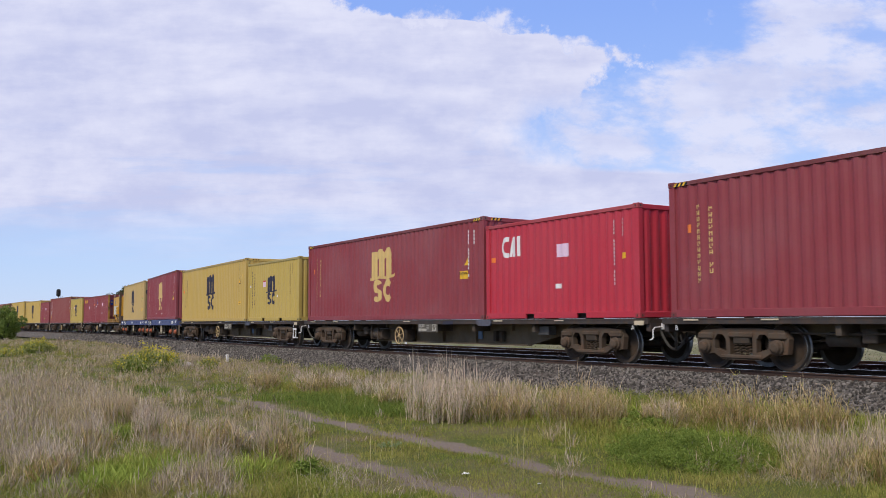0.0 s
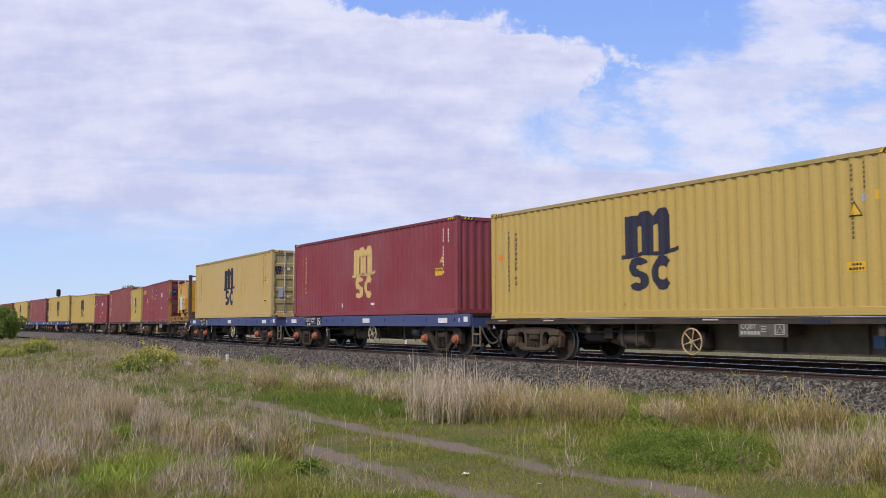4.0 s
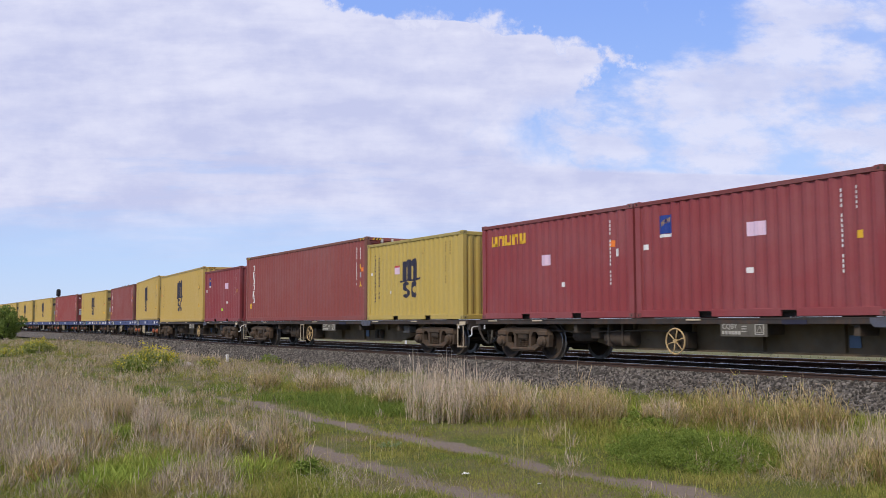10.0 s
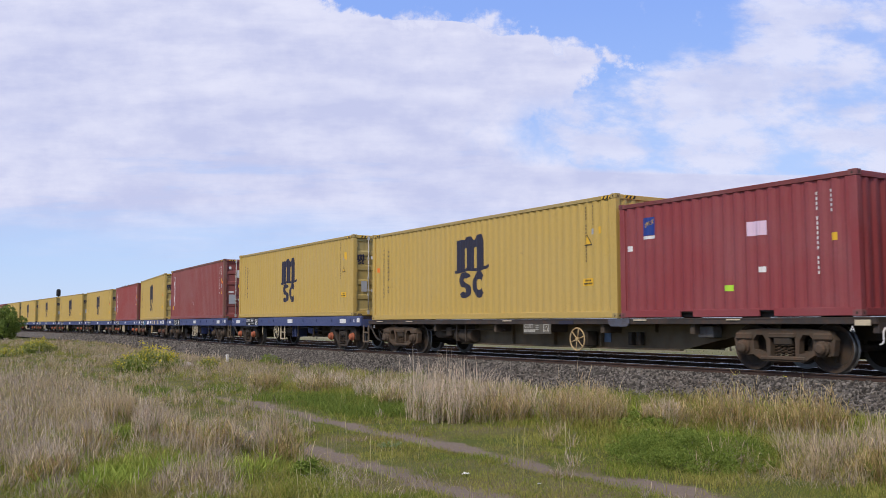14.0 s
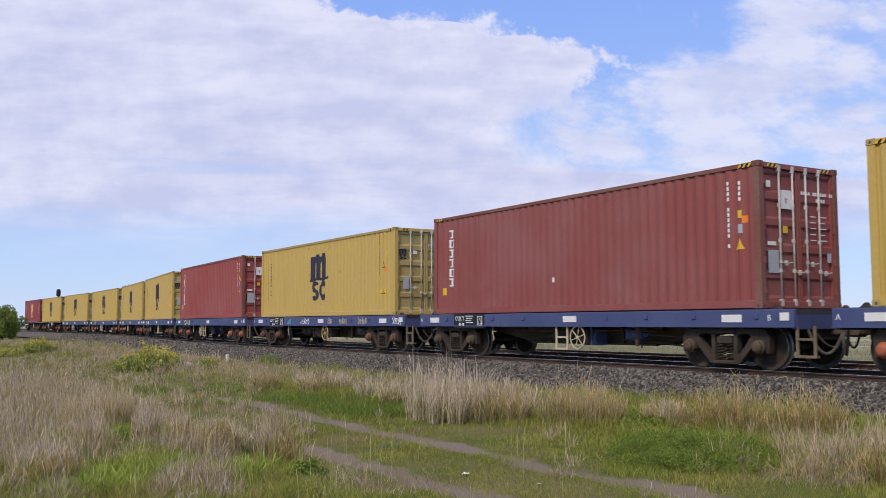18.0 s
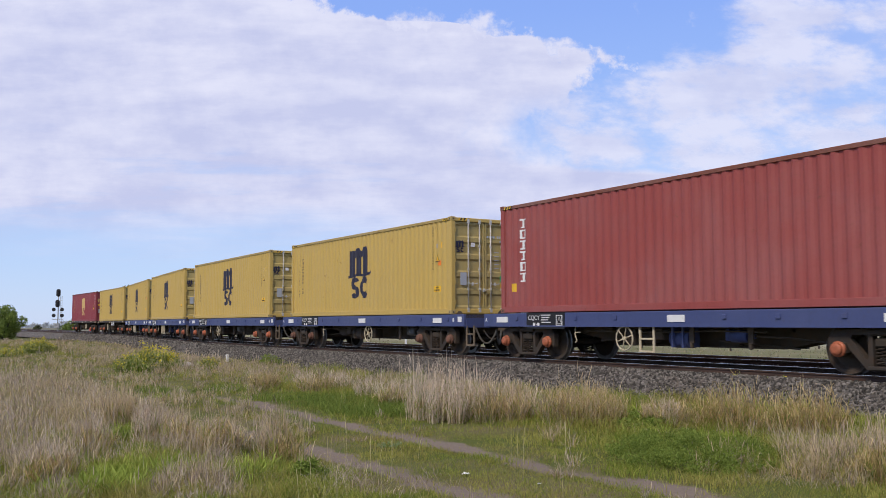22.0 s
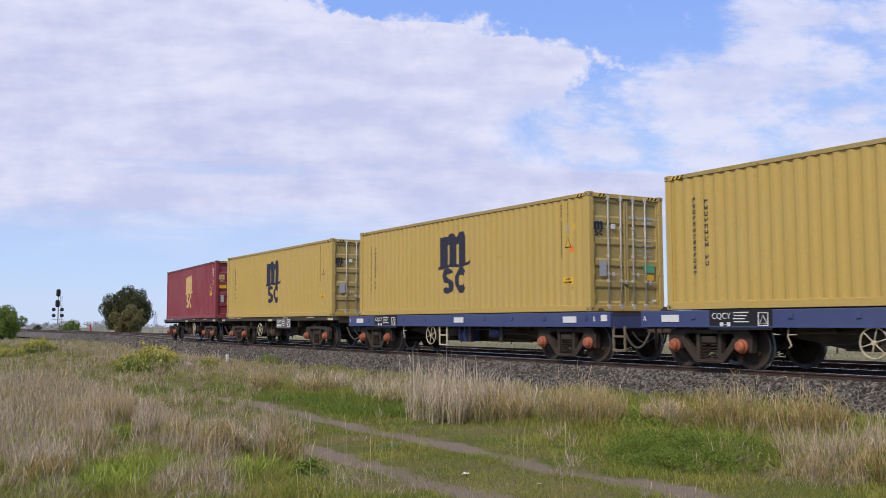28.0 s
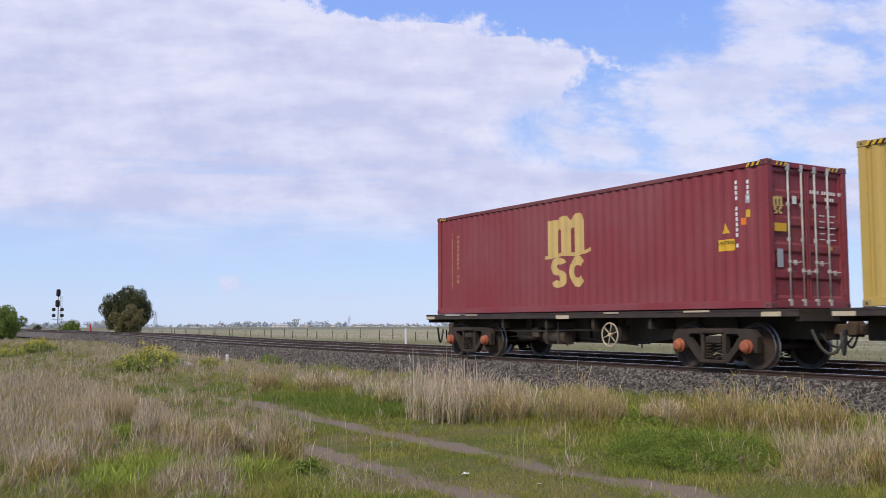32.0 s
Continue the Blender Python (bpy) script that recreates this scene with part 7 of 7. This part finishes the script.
def tree(name, label, category, at, height, width, trunk_r, leaf, leaf_size, count, seed, crown_low=0.25, clumps=26):
    rng = np.random.default_rng(seed)
    t = thing(name, label, category)
    t.location = at
    bm = bmesh.new()
    top = height * (crown_low + 0.18)
    tube(bm, (0, 0, -0.1), (0.1, 0, top), trunk_r, 10, trunk_r * 0.7)
    cs, rs = [], []
    mid, tall = height * (crown_low + 1) / 2, height * (1 - crown_low) / 2
    for i in range(clumps):
        a, up = 2.4 * i, 1 - 2 * (i + 0.5) / clumps
        q = math.sqrt(1 - up * up) * (1.0 if up > -0.2 else 0.86)
        k = (0.80 if i % 4 != 2 else 0.45) * (0.88 + 0.22 * rng.random())
        p = (width / 2 * k * q * math.cos(a), width / 2 * k * q * math.sin(a), mid + tall * k * up)
        cs.append(p), rs.append(width * (0.10 + 0.07 * rng.random()))
        tube(bm, (0.1, 0, top * (0.6 + 0.4 * rng.random())), p, trunk_r * 0.32, 6, trunk_r * 0.08)
    part("trunk", bm, BARK, t)
    leaves("crown", cs, rs, count, leaf_size, rng, leaf, t)
    return t


tree("tree", "broad dark evergreen tree with a rounded crown", "tree", spot((225 - 784) / 1651, 165), 8.0, 9.1, 0.32, DARK_LEAF, 0.16, 21000, 5, 0.06, 34)
tree("shrub", "dull olive shrub before a dark tree", "shrub", spot((231 - 784) / 1651, 159), 5.0, 6.0, 0.10, OLIVE_LEAF, 0.16, 6000, 12, 0.0, 20)
tree("bush", "dense green bush beside the railway", "bush", spot((8 - 784) / 1651, 98), 3.5, 4.3, 0.12, BUSH_LEAF, 0.10, 9000, 6, 0.02, 26)
tree("shrub", "low dark green shrub beyond the track", "shrub", spot((127 - 784) / 1651, 175), 2.3, 4.2, 0.08, BUSH_LEAF, 0.14, 2600, 7, 0.0, 16)
tree("shrub", "low dark green shrub far behind the signal", "shrub", spot((67 - 784) / 1651, 260), 1.9, 3.2, 0.08, DARK_LEAF, 0.16, 1200, 8, 0.0, 10)


def herb(name, label, at, w, h, count, seed, material=None, size=0.022, deep=0.8, n=34, puff=0.16):
    """A leafy herb: many small leaflets on short stems."""
    rng = np.random.default_rng(seed)
    t = thing(name, label, "plant")
    t.location = at
    cs = []
    for a in rng.random(n) * 6.283:
        q = math.sqrt(rng.random())
        u, v = w / 2 * q * math.cos(a), w / 2 * deep * q * math.sin(a)
        cs.append((u * RIGHT[0] + v * AHEAD[0], u * RIGHT[1] + v * AHEAD[1], h * (1 - 0.65 * q * q) * (0.25 + 0.6 * rng.random())))
    rs = [puff * min(w, 0.9) * (0.5 + 0.8 * rng.random()) for _ in cs]
    bm = bmesh.new()
    for c in cs:
        tube(bm, (c[0] * 0.8, c[1] * 0.8, -0.03), c, 0.006, 5, 0.003)
    part("stem_cluster", bm, HERB, t)["kind"] = "stuff"
    leaves("foliage", cs, rs, count, size, rng, material or HERB, t, 0.7)
    return t


herb("leafy_weed", "spreading green fine-leaved weed among dry grass", spot((1215 - 784) / 1651, 11.3), 2.0, 0.38, 36000, 21, None, 0.011, 1.25, 190, 0.13)
herb("leafy_weed", "small green leafy weed in the grass", spot((1130 - 784) / 1651, 14.2), 0.7, 0.28, 2600, 22)
herb("leafy_weed", "grey-green broad-leaved weed beside a wheel rut", spot((690 - 784) / 1651, 12.5), 0.34, 0.12, 70, 23, GREY_LEAF, 0.028)
herb("leafy_weed", "small green leafy weed at the ballast's foot", spot((478 - 784) / 1651, 36.0), 0.9, 0.5, 1600, 24)


def scrap(at, size, seed):
    """A crumpled bit of white litter."""
    rng = random.Random(seed)
    bm = bmesh.new()
    bmesh.ops.create_grid(bm, x_segments=5, y_segments=4, size=size / 2)
    for v in bm.verts:
        v.co.z = size * (0.12 + 0.3 * rng.random())
        v.co.x *= 1.0 + 0.3 * rng.random()
    bmesh.ops.solidify(bm, geom=bm.faces[:], thickness=0.003)
    me = bpy.data.meshes.new("paper_scrap")
    bm.to_mesh(me)
    bm.free()
    me.materials.append(WHITE)
    ob = tagged(new("paper_scrap", me), "crumpled scrap of white paper lying on the turf", "litter")
    ob.location = at


scrap(spot((822 - 784) / 1651, 10.3), 0.07, 4)
scrap(spot((950 - 784) / 1651, 9.6), 0.035, 5)


def mustard(at, w, h, seed, n=260, fine=1.0):
    """A tall weed with many small yellow flowers."""
    rng = np.random.default_rng(seed)
    t = thing("flowering_weed", "tall green weed with small yellow flowers", "plant", "yellow-flowered weeds")
    t.location = at
    r, a = w / 2 * np.sqrt(rng.random(n)), rng.random(n) * 6.283
    x, y = r * np.cos(a), r * np.sin(a)
    hh = h * (0.5 + 0.5 * rng.random(n)) * np.sqrt(np.clip(1.05 - (r / (w / 2)) ** 2, 0.15, 1))
    stems = blades("stem_cluster", x, y, hh, np.full(n, 0.03 * fine), 0.1 + 0.3 * rng.random(n), rng, HERB, np.zeros(n))
    stems.parent, stems["kind"] = t, "stuff"
    top = np.stack([x, y, hh * 0.9], 1)
    leaves("foliage", top * np.array([1, 1, 0.6]), np.full(n, 0.2 * fine), int(n * 9 * fine), 0.05 * fine ** 0.5, rng, MUSTARD_LEAF, t)
    leaves("flower_cluster", top[: n // 2], np.full(n // 2, 0.12 * fine), int(n * 5 * fine), 0.026 * fine ** 0.3, rng, FLOWER, t)["kind"] = "stuff"
    return t


herb("leafy_weed", "low green leafy weed at the edge of dry tufts", spot((548 - 784) / 1651, 10.0), 0.42, 0.2, 1300, 25, None, 0.018)
for _px, _h, _seed in ((1299, 0.34, 41), (1352, 0.16, 42), (1384, 0.2, 43)):
    _a = 14.62 / (AHEAD[1] + (_px - 784) / 1651 * RIGHT[1])
    mustard(spot((_px - 784) / 1651, _a, 0.49), 0.16, _h, _seed, 9, 0.25)
mustard(spot((268 - 784) / 1651, 33.0), 2.3, 1.15, 31)
mustard(spot((72 - 784) / 1651, 53.0), 1.9, 1.0, 32)
mustard(spot((20 - 784) / 1651, 47.0), 1.6, 0.5, 33, 160)
mustard(spot((372 - 784) / 1651, 33.0), 0.8, 0.5, 34, 70)


# ---------------------------------------------------------------- far things
SIGNAL_GREY = grimy("grey_signal_mast", (0.42, 0.42, 0.42), 0.6, 0.3)
RED_POST = flat_paint("red_enamel", (0.55, 0.03, 0.02), 0.5)
TIMBER = grimy("grey_weathered_timber", (0.13, 0.11, 0.09), 0.9)
FAR_WALL = flat_paint("far_pale_wall", (0.72, 0.70, 0.68), 0.8)
FAR_ROOF = flat_paint("far_pale_roof", (0.55, 0.53, 0.52), 0.7)
# pylon steel tinted pale blue, so its haze is painted on
PYLON = grimy("hazy_pylon_steel", (0.40, 0.44, 0.50), 0.6, 0.2)
STONE = grimy("pale_stone", (0.46, 0.42, 0.36), 0.9)


def signal():
    s = thing("railway_signal", "tall grey signal mast with two dark heads and four round lamps", "railway signal")
    at = spot((104 - 784) / 1651, 165)
    s.matrix_basis = Matrix.Translation(at) @ pose(0, 0, 0, 0, 0, 58.3)
    bm = tube(bmesh.new(), (0, 0, 0), (0, 0, 7.6), 0.09, 10)
    part("mast", bm, SIGNAL_GREY, s)
    bm = bmesh.new()
    for x in (0.32, 0.62):
        tube(bm, (x, 0.1, 0.2), (x, 0.1, 6.9), 0.03, 5)
    for i in range(22):
        tube(bm, (0.32, 0.1, 0.4 + 0.3 * i), (0.62, 0.1, 0.4 + 0.3 * i), 0.02, 5)
    part("ladder", bm, SIGNAL_GREY, s)
    for x, z in ((0.0, 7.45), (-0.1, 5.55)):
        bm = bmesh.new()
        pts = [(x + 0.38 * math.cos(a), z + (0.3 if math.sin(a) > 0 else -0.3) + 0.38 * math.sin(a)) for a in [2 * math.pi * i / 20 + 0.01 for i in range(20)]]
        extrude(bm, pts, -0.12, -0.02)
        head = part("signal_head", bm, BLACK, s, "black oval signal head")
        for k in (-0.3, 0.0, 0.3):
            part("lens_hood", tube(bmesh.new(), (x, -0.12, z + k), (x, -0.34, z + k), 0.11, 10), RUBBER, head)
    for x in (-0.75, 0.72):
        for z in (4.5, 3.45):
            bm = tube(bmesh.new(), (x, -0.1, z), (x, -0.02, z), 0.33, 16)
            part("marker_lamp", bm, BLACK, s, "round black lamp target")
            part("bracket", tube(bmesh.new(), (x, 0, z - 0.1), (0, 0, z - 0.1), 0.03, 6), SIGNAL_GREY, s)
    part("platform", box(bmesh.new(), -0.95, 0.85, -0.3, 0.3, 2.75, 2.85, 0.01), SIGNAL_GREY, s)
    part("relay_case", box(bmesh.new(), -0.35, 0.35, -0.3, 0.3, 1.2, 2.0, 0.02), SIGNAL_GREY, s)


signal()


def red_marker():
    m = thing("marker_post", "red trackside marker post on the far verge", "marker post")
    m.location = spot((162 - 784) / 1651, 160)
    bm = box(bmesh.new(), -0.2, 0.2, -0.15, 0.15, -0.1, 1.0, 0.04)
    part("lower_case", bm, RED_POST, m)
    part("upper_case", box(bmesh.new(), -0.14, 0.14, -0.12, 0.12, 0.98, 1.85, 0.04), RED_POST, m)


red_marker()


def fence(n_off, s0, s1, pitch, label):
    f = thing("wire_fence", label, "fence", "paddock fences")
    rng = random.Random(int(n_off))
    s = s0
    while s < s1:
        x, y = s + rng.uniform(-0.3, 0.3), n_off + rng.uniform(-0.1, 0.1)
        z, h = lift(x, y), 0.95 + rng.uniform(-0.15, 0.2)
        bm = tube(bmesh.new(), (x, y, z - 0.2), (x + rng.uniform(-0.06, 0.06), y, z + h), 0.06, 7, 0.05)
        part("post", bm, TIMBER, f)
        s += pitch
    for z in (0.4, 0.7, 1.0):
        bm = pipe(bmesh.new(), [(s0 + i * (s1 - s0) / 8, n_off, lift(s0 + i * (s1 - s0) / 8, n_off) + z) for i in range(9)], 0.006, 4)
        part("wire", bm, GALV, f)


fence(42.0, -172.0, 20.0, 7.1, "weathered timber posts with slack wires")
fence(49.0, -190.0, 20.0, 7.7, "grey timber posts of a second paddock fence")


def stake(at, h, r, name, label, mat):
    p = thing(name, label, "post")
    p.location = at
    part("shaft", box(bmesh.new(), -r, r, -r, r, -0.15, h, r * 0.3), mat, p)
    part("cap", box(bmesh.new(), -r * 1.1, r * 1.1, -r * 1.1, r * 1.1, h - 0.002, h + 0.02, r * 0.2), mat, p)


stake(spot((718 - 784) / 1651, 60.0), 1.25, 0.055, "marker_post", "slim white marker post beyond the tracks", WHITE)
stake(spot((404 - 784) / 1651, 38.5, 0.15), 0.2, 0.05, "marker_post", "stubby white marker post at the ballast's foot", WHITE)


def rock(at, w, h, seed, label):
    bm = bmesh.new()
    bmesh.ops.create_icosphere(bm, subdivisions=2, radius=0.5)
    for v in bm.verts:
        v.co *= 1 + 0.35 * noise.noise(v.co * 2.3 + Vector((seed, 0, 0)))
        v.co = Vector((v.co.x * w, v.co.y * w * 0.7, v.co.z * h))
    me = bpy.data.meshes.new("rock")
    bm.to_mesh(me)
    bm.free()
    me.materials.append(STONE)
    ob = tagged(new("rock", me), label, "rock")
    ob.location = at + Vector((0, 0, h * 0.2))


rock(spot((333 - 784) / 1651, 34.4), 0.75, 0.3, 3, "pale flat rock lying in dry grass")
rock(Vector((-24.5, 13.3, 0.08)), 0.16, 0.14, 9, "small pale stone at the ballast's foot")


def far_woods():
    """The low line of trees on the horizon, with haze painted into the leaf colour."""
    rng = np.random.default_rng(41)
    cs, rs = [], []
    for i in range(800):
        u = -0.52 + 1.1 * rng.random()
        d = 1500 + 1500 * rng.random()
        k = noise.noise((u * 9, 0.0, 0.0))
        h = (5.0 + 10.0 * max(0.0, k + 0.4)) * (0.6 + 0.7 * rng.random())
        p = spot(u, d)
        for q in (0.25, 0.7):
            cs.append((p.x + 6 * rng.normal(), p.y + 6 * rng.normal(), p.z + h * q)), rs.append(h * 0.55)
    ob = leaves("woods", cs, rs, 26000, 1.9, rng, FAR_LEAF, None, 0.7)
    tagged(ob, "low line of distant trees coloured pale for haze", "trees", kind="stuff")


far_woods()


def far_house(u, d, w, h):
    p = spot(u, d)
    t = thing("far_shed", "long pale building on the horizon", "building", "buildings on the horizon")
    t.matrix_basis = Matrix.Translation(p) @ pose(0, 0, 0, 0, 0, 58.3)
    part("wall", box(bmesh.new(), -w / 2, w / 2, -6, 6, -1, h), FAR_WALL, t)
    bm = extrude(bmesh.new(), [(-7, h), (7, h), (0, h + 2.2)], -w / 2 - 0.5, w / 2 + 0.5)
    bmesh.ops.rotate(bm, verts=bm.verts[:], cent=(0, 0, 0), matrix=Matrix.Rotation(radians(90), 3, "Z"))
    part("roof", bm, FAR_ROOF, t)
    for k in range(3):
        x = (k - 1) * w * 0.3
        part("window", box(bmesh.new(), x - 0.9, x + 0.9, -6.06, -5.98, h * 0.35, h * 0.75), BLACK, t)


for px, d, w, h in ((352, 1900, 30, 4), (385, 2100, 22, 4), (497, 2000, 34, 4), (540, 2200, 20, 5), (585, 2300, 30, 4), (640, 1800, 36, 3.5), (668, 2000, 24, 4), (700, 2300, 40, 4), (735, 2100, 24, 3.5), (820, 2200, 34, 4), (960, 2300, 40, 4), (1120, 2100, 30, 4), (1500, 2200, 34, 4)):
    far_house((px - 784) / 1651, d, w, h)


def pylon(u, d, h):
    p = spot(u, d)
    t = thing("power_pylon", "lattice power pylon on the horizon coloured pale for haze", "pylon", "power pylons")
    t.matrix_basis = Matrix.Translation(p) @ pose(0, 0, 0, 0, 0, 58.3)
    b, w = h * 0.13, 0.26
    for sx in (-1, 1):
        for sy in (-1, 1):
            part("leg", pipe(bmesh.new(), [(sx * b, sy * b, -1), (sx * b * 0.35, sy * b * 0.35, h * 0.62), (0, 0, h)], w, 5), PYLON, t)
    bm = bmesh.new()
    for i in range(6):
        z0, z1 = h * 0.62 * i / 6, h * 0.62 * (i + 1) / 6
        r0, r1 = b * (1 - 0.65 * i / 6), b * (1 - 0.65 * (i + 1) / 6)
        tube(bm, (-r0, 0, z0), (r1, 0, z1), w * 0.6, 4), tube(bm, (r0, 0, z0), (-r1, 0, z1), w * 0.6, 4)
    part("bracing", bm, PYLON, t)
    for z, r in ((0.66, 0.19), (0.78, 0.16), (0.90, 0.12)):
        part("cross_arm", tube(bmesh.new(), (-h * r, 0, h * z), (h * r, 0, h * z), w * 0.8, 5), PYLON, t)


pylon((276 - 784) / 1651, 1500, 27)
pylon((618 - 784) / 1651, 2000, 24)
pylon((1040 - 784) / 1651, 2600, 24)

# ---------------------------------------------------------------- the train
TRAIN = []  # thing, chainage of its centre at 16 s, reach, height


def vehicle(ob, s, reach=5.0, z=RAIL_TOP):
    TRAIN.append((ob, s, reach, z))


used = set()


def once(ob):
    """The thing itself the first time, a copy after that."""
    if ob.name in used:
        return copy_thing(ob, Matrix.Identity(4))
    used.add(ob.name)
    return ob


HIGH, LOW = RAIL_TOP + 1.2, RAIL_TOP + 1.04


def load(ob, rear_end, length, z):
    vehicle(once(ob), rear_end + length / 2, 5.0, z)


brown = brown_wagon(-1.87)
for centre in (122.95, 103.62, 35.57):
    vehicle(once(brown), centre, 7.42)
vehicle(brown_wagon(-1.87, white_stirrup=True), 84.27, 7.42)
vehicle(brown_wagon(-1.87, stirrups=True), 16.26, 7.42)
vehicle(brown_wagon(1.53), -3.07, 7.42)
load(maroon_40, 113.76, L40, LOW)
load(maroon_40, 94.45, L40, LOW)
load(bright_20, 106.76, L20, LOW)
load(yellow_40_plain, 75.10, L40, LOW)
load(yellow_20, 87.42, L20, LOW)
load(lease_20, 26.42, L20, LOW)
load(badge_20, 32.55, L20, LOW)
rack, genset = flat_rack(), generator()
load(rack, 38.68, L20, LOW)
load(genset, 38.68, L20, LOW + 0.285)
load(oxide_40, 7.12, L40, LOW)
load(yellow_20_low_label, 19.36, L20, LOW)
load(yellow_40_plain, -12.28, L40, LOW)
load(badge_20_lime, 0.03, L20, LOW)

blue = blue_wagon(0.75)
blue_left = blue_wagon(-1.42)
blue_step = blue_wagon(-1.27, ladder_x=-0.76)
blue_step_behind = blue_wagon(0.6, ladder_x=-0.2, caps=BOGIE_RUST)
blue_tagged = blue_wagon(0.65, WHEEL_PAINT, graffiti=True, caps=RUSTY_CAP)
blue_rusty = blue_wagon(0.75, caps=RUSTY_CAP)
for k, (rear_end, box_kind, wagon) in enumerate((
        (61.15, maroon_40_scuffed, blue), (46.45, yellow_40_lime, blue), (-25.92, yellow_40_yellow_tag, blue_step), (-40.42, oxide_40_spot, blue_step_behind), (-55.1, yellow_40_orange, blue_tagged),
        (-69.8, oxide_40_red, blue_step), (-84.52, yellow_40_orange, blue_rusty), (-99.1, yellow_40, blue_left), (-113.85, yellow_40, blue_step), (-128.55, yellow_40_orange, blue_step))):
    vehicle(once(wagon), rear_end + L40 / 2, 5.05)
    load(box_kind, rear_end, L40, HIGH)
vehicle(black_wagon(-1.5, True, 0.7), -143.05 + L40 / 2, 4.55)
load(yellow_40, -143.05, L40, HIGH)
vehicle(black_wagon(1.53), -157.17 + L40 / 2, 4.55)
load(maroon_40_doors, -157.17, L40, HIGH)


def motions():
    """The train runs along the line, its wheels turn, the clouds drift."""
    turn = [i / 15 for i in range(481)]
    spin = [pose(0, 0, 0, 0, math.degrees(gone(t) / WHEEL_R) % 360) for t in turn]
    for ob, s, reach, z in TRAIN:
        walk(ob, [(float(t), on_line(s + gone(t), reach, z)) for t in range(33)])
        for b in ob.children:
            for w in b.children:
                if w.name.startswith("wheelset"):
                    at = Matrix.Translation(w.location)
                    walk(w, [(t, at @ m) for t, m in zip(turn, spin)])
    f, r = Vector((-0.85087, 0.52538, 0)), Vector((0.52538, 0.85087, 0))
    rows = []
    for t in (0.0, 16.0, 32.0):
        k = (t - 16) / 32
        rows.append((t, Matrix.Translation((0, 0, EYE + CLOUD_H)) @ Matrix.Translation(-r * k * 0.079 * CLOUD_H + f * k * 0.03 * CLOUD_H)))
    walk(cloud_deck, rows)


motions()
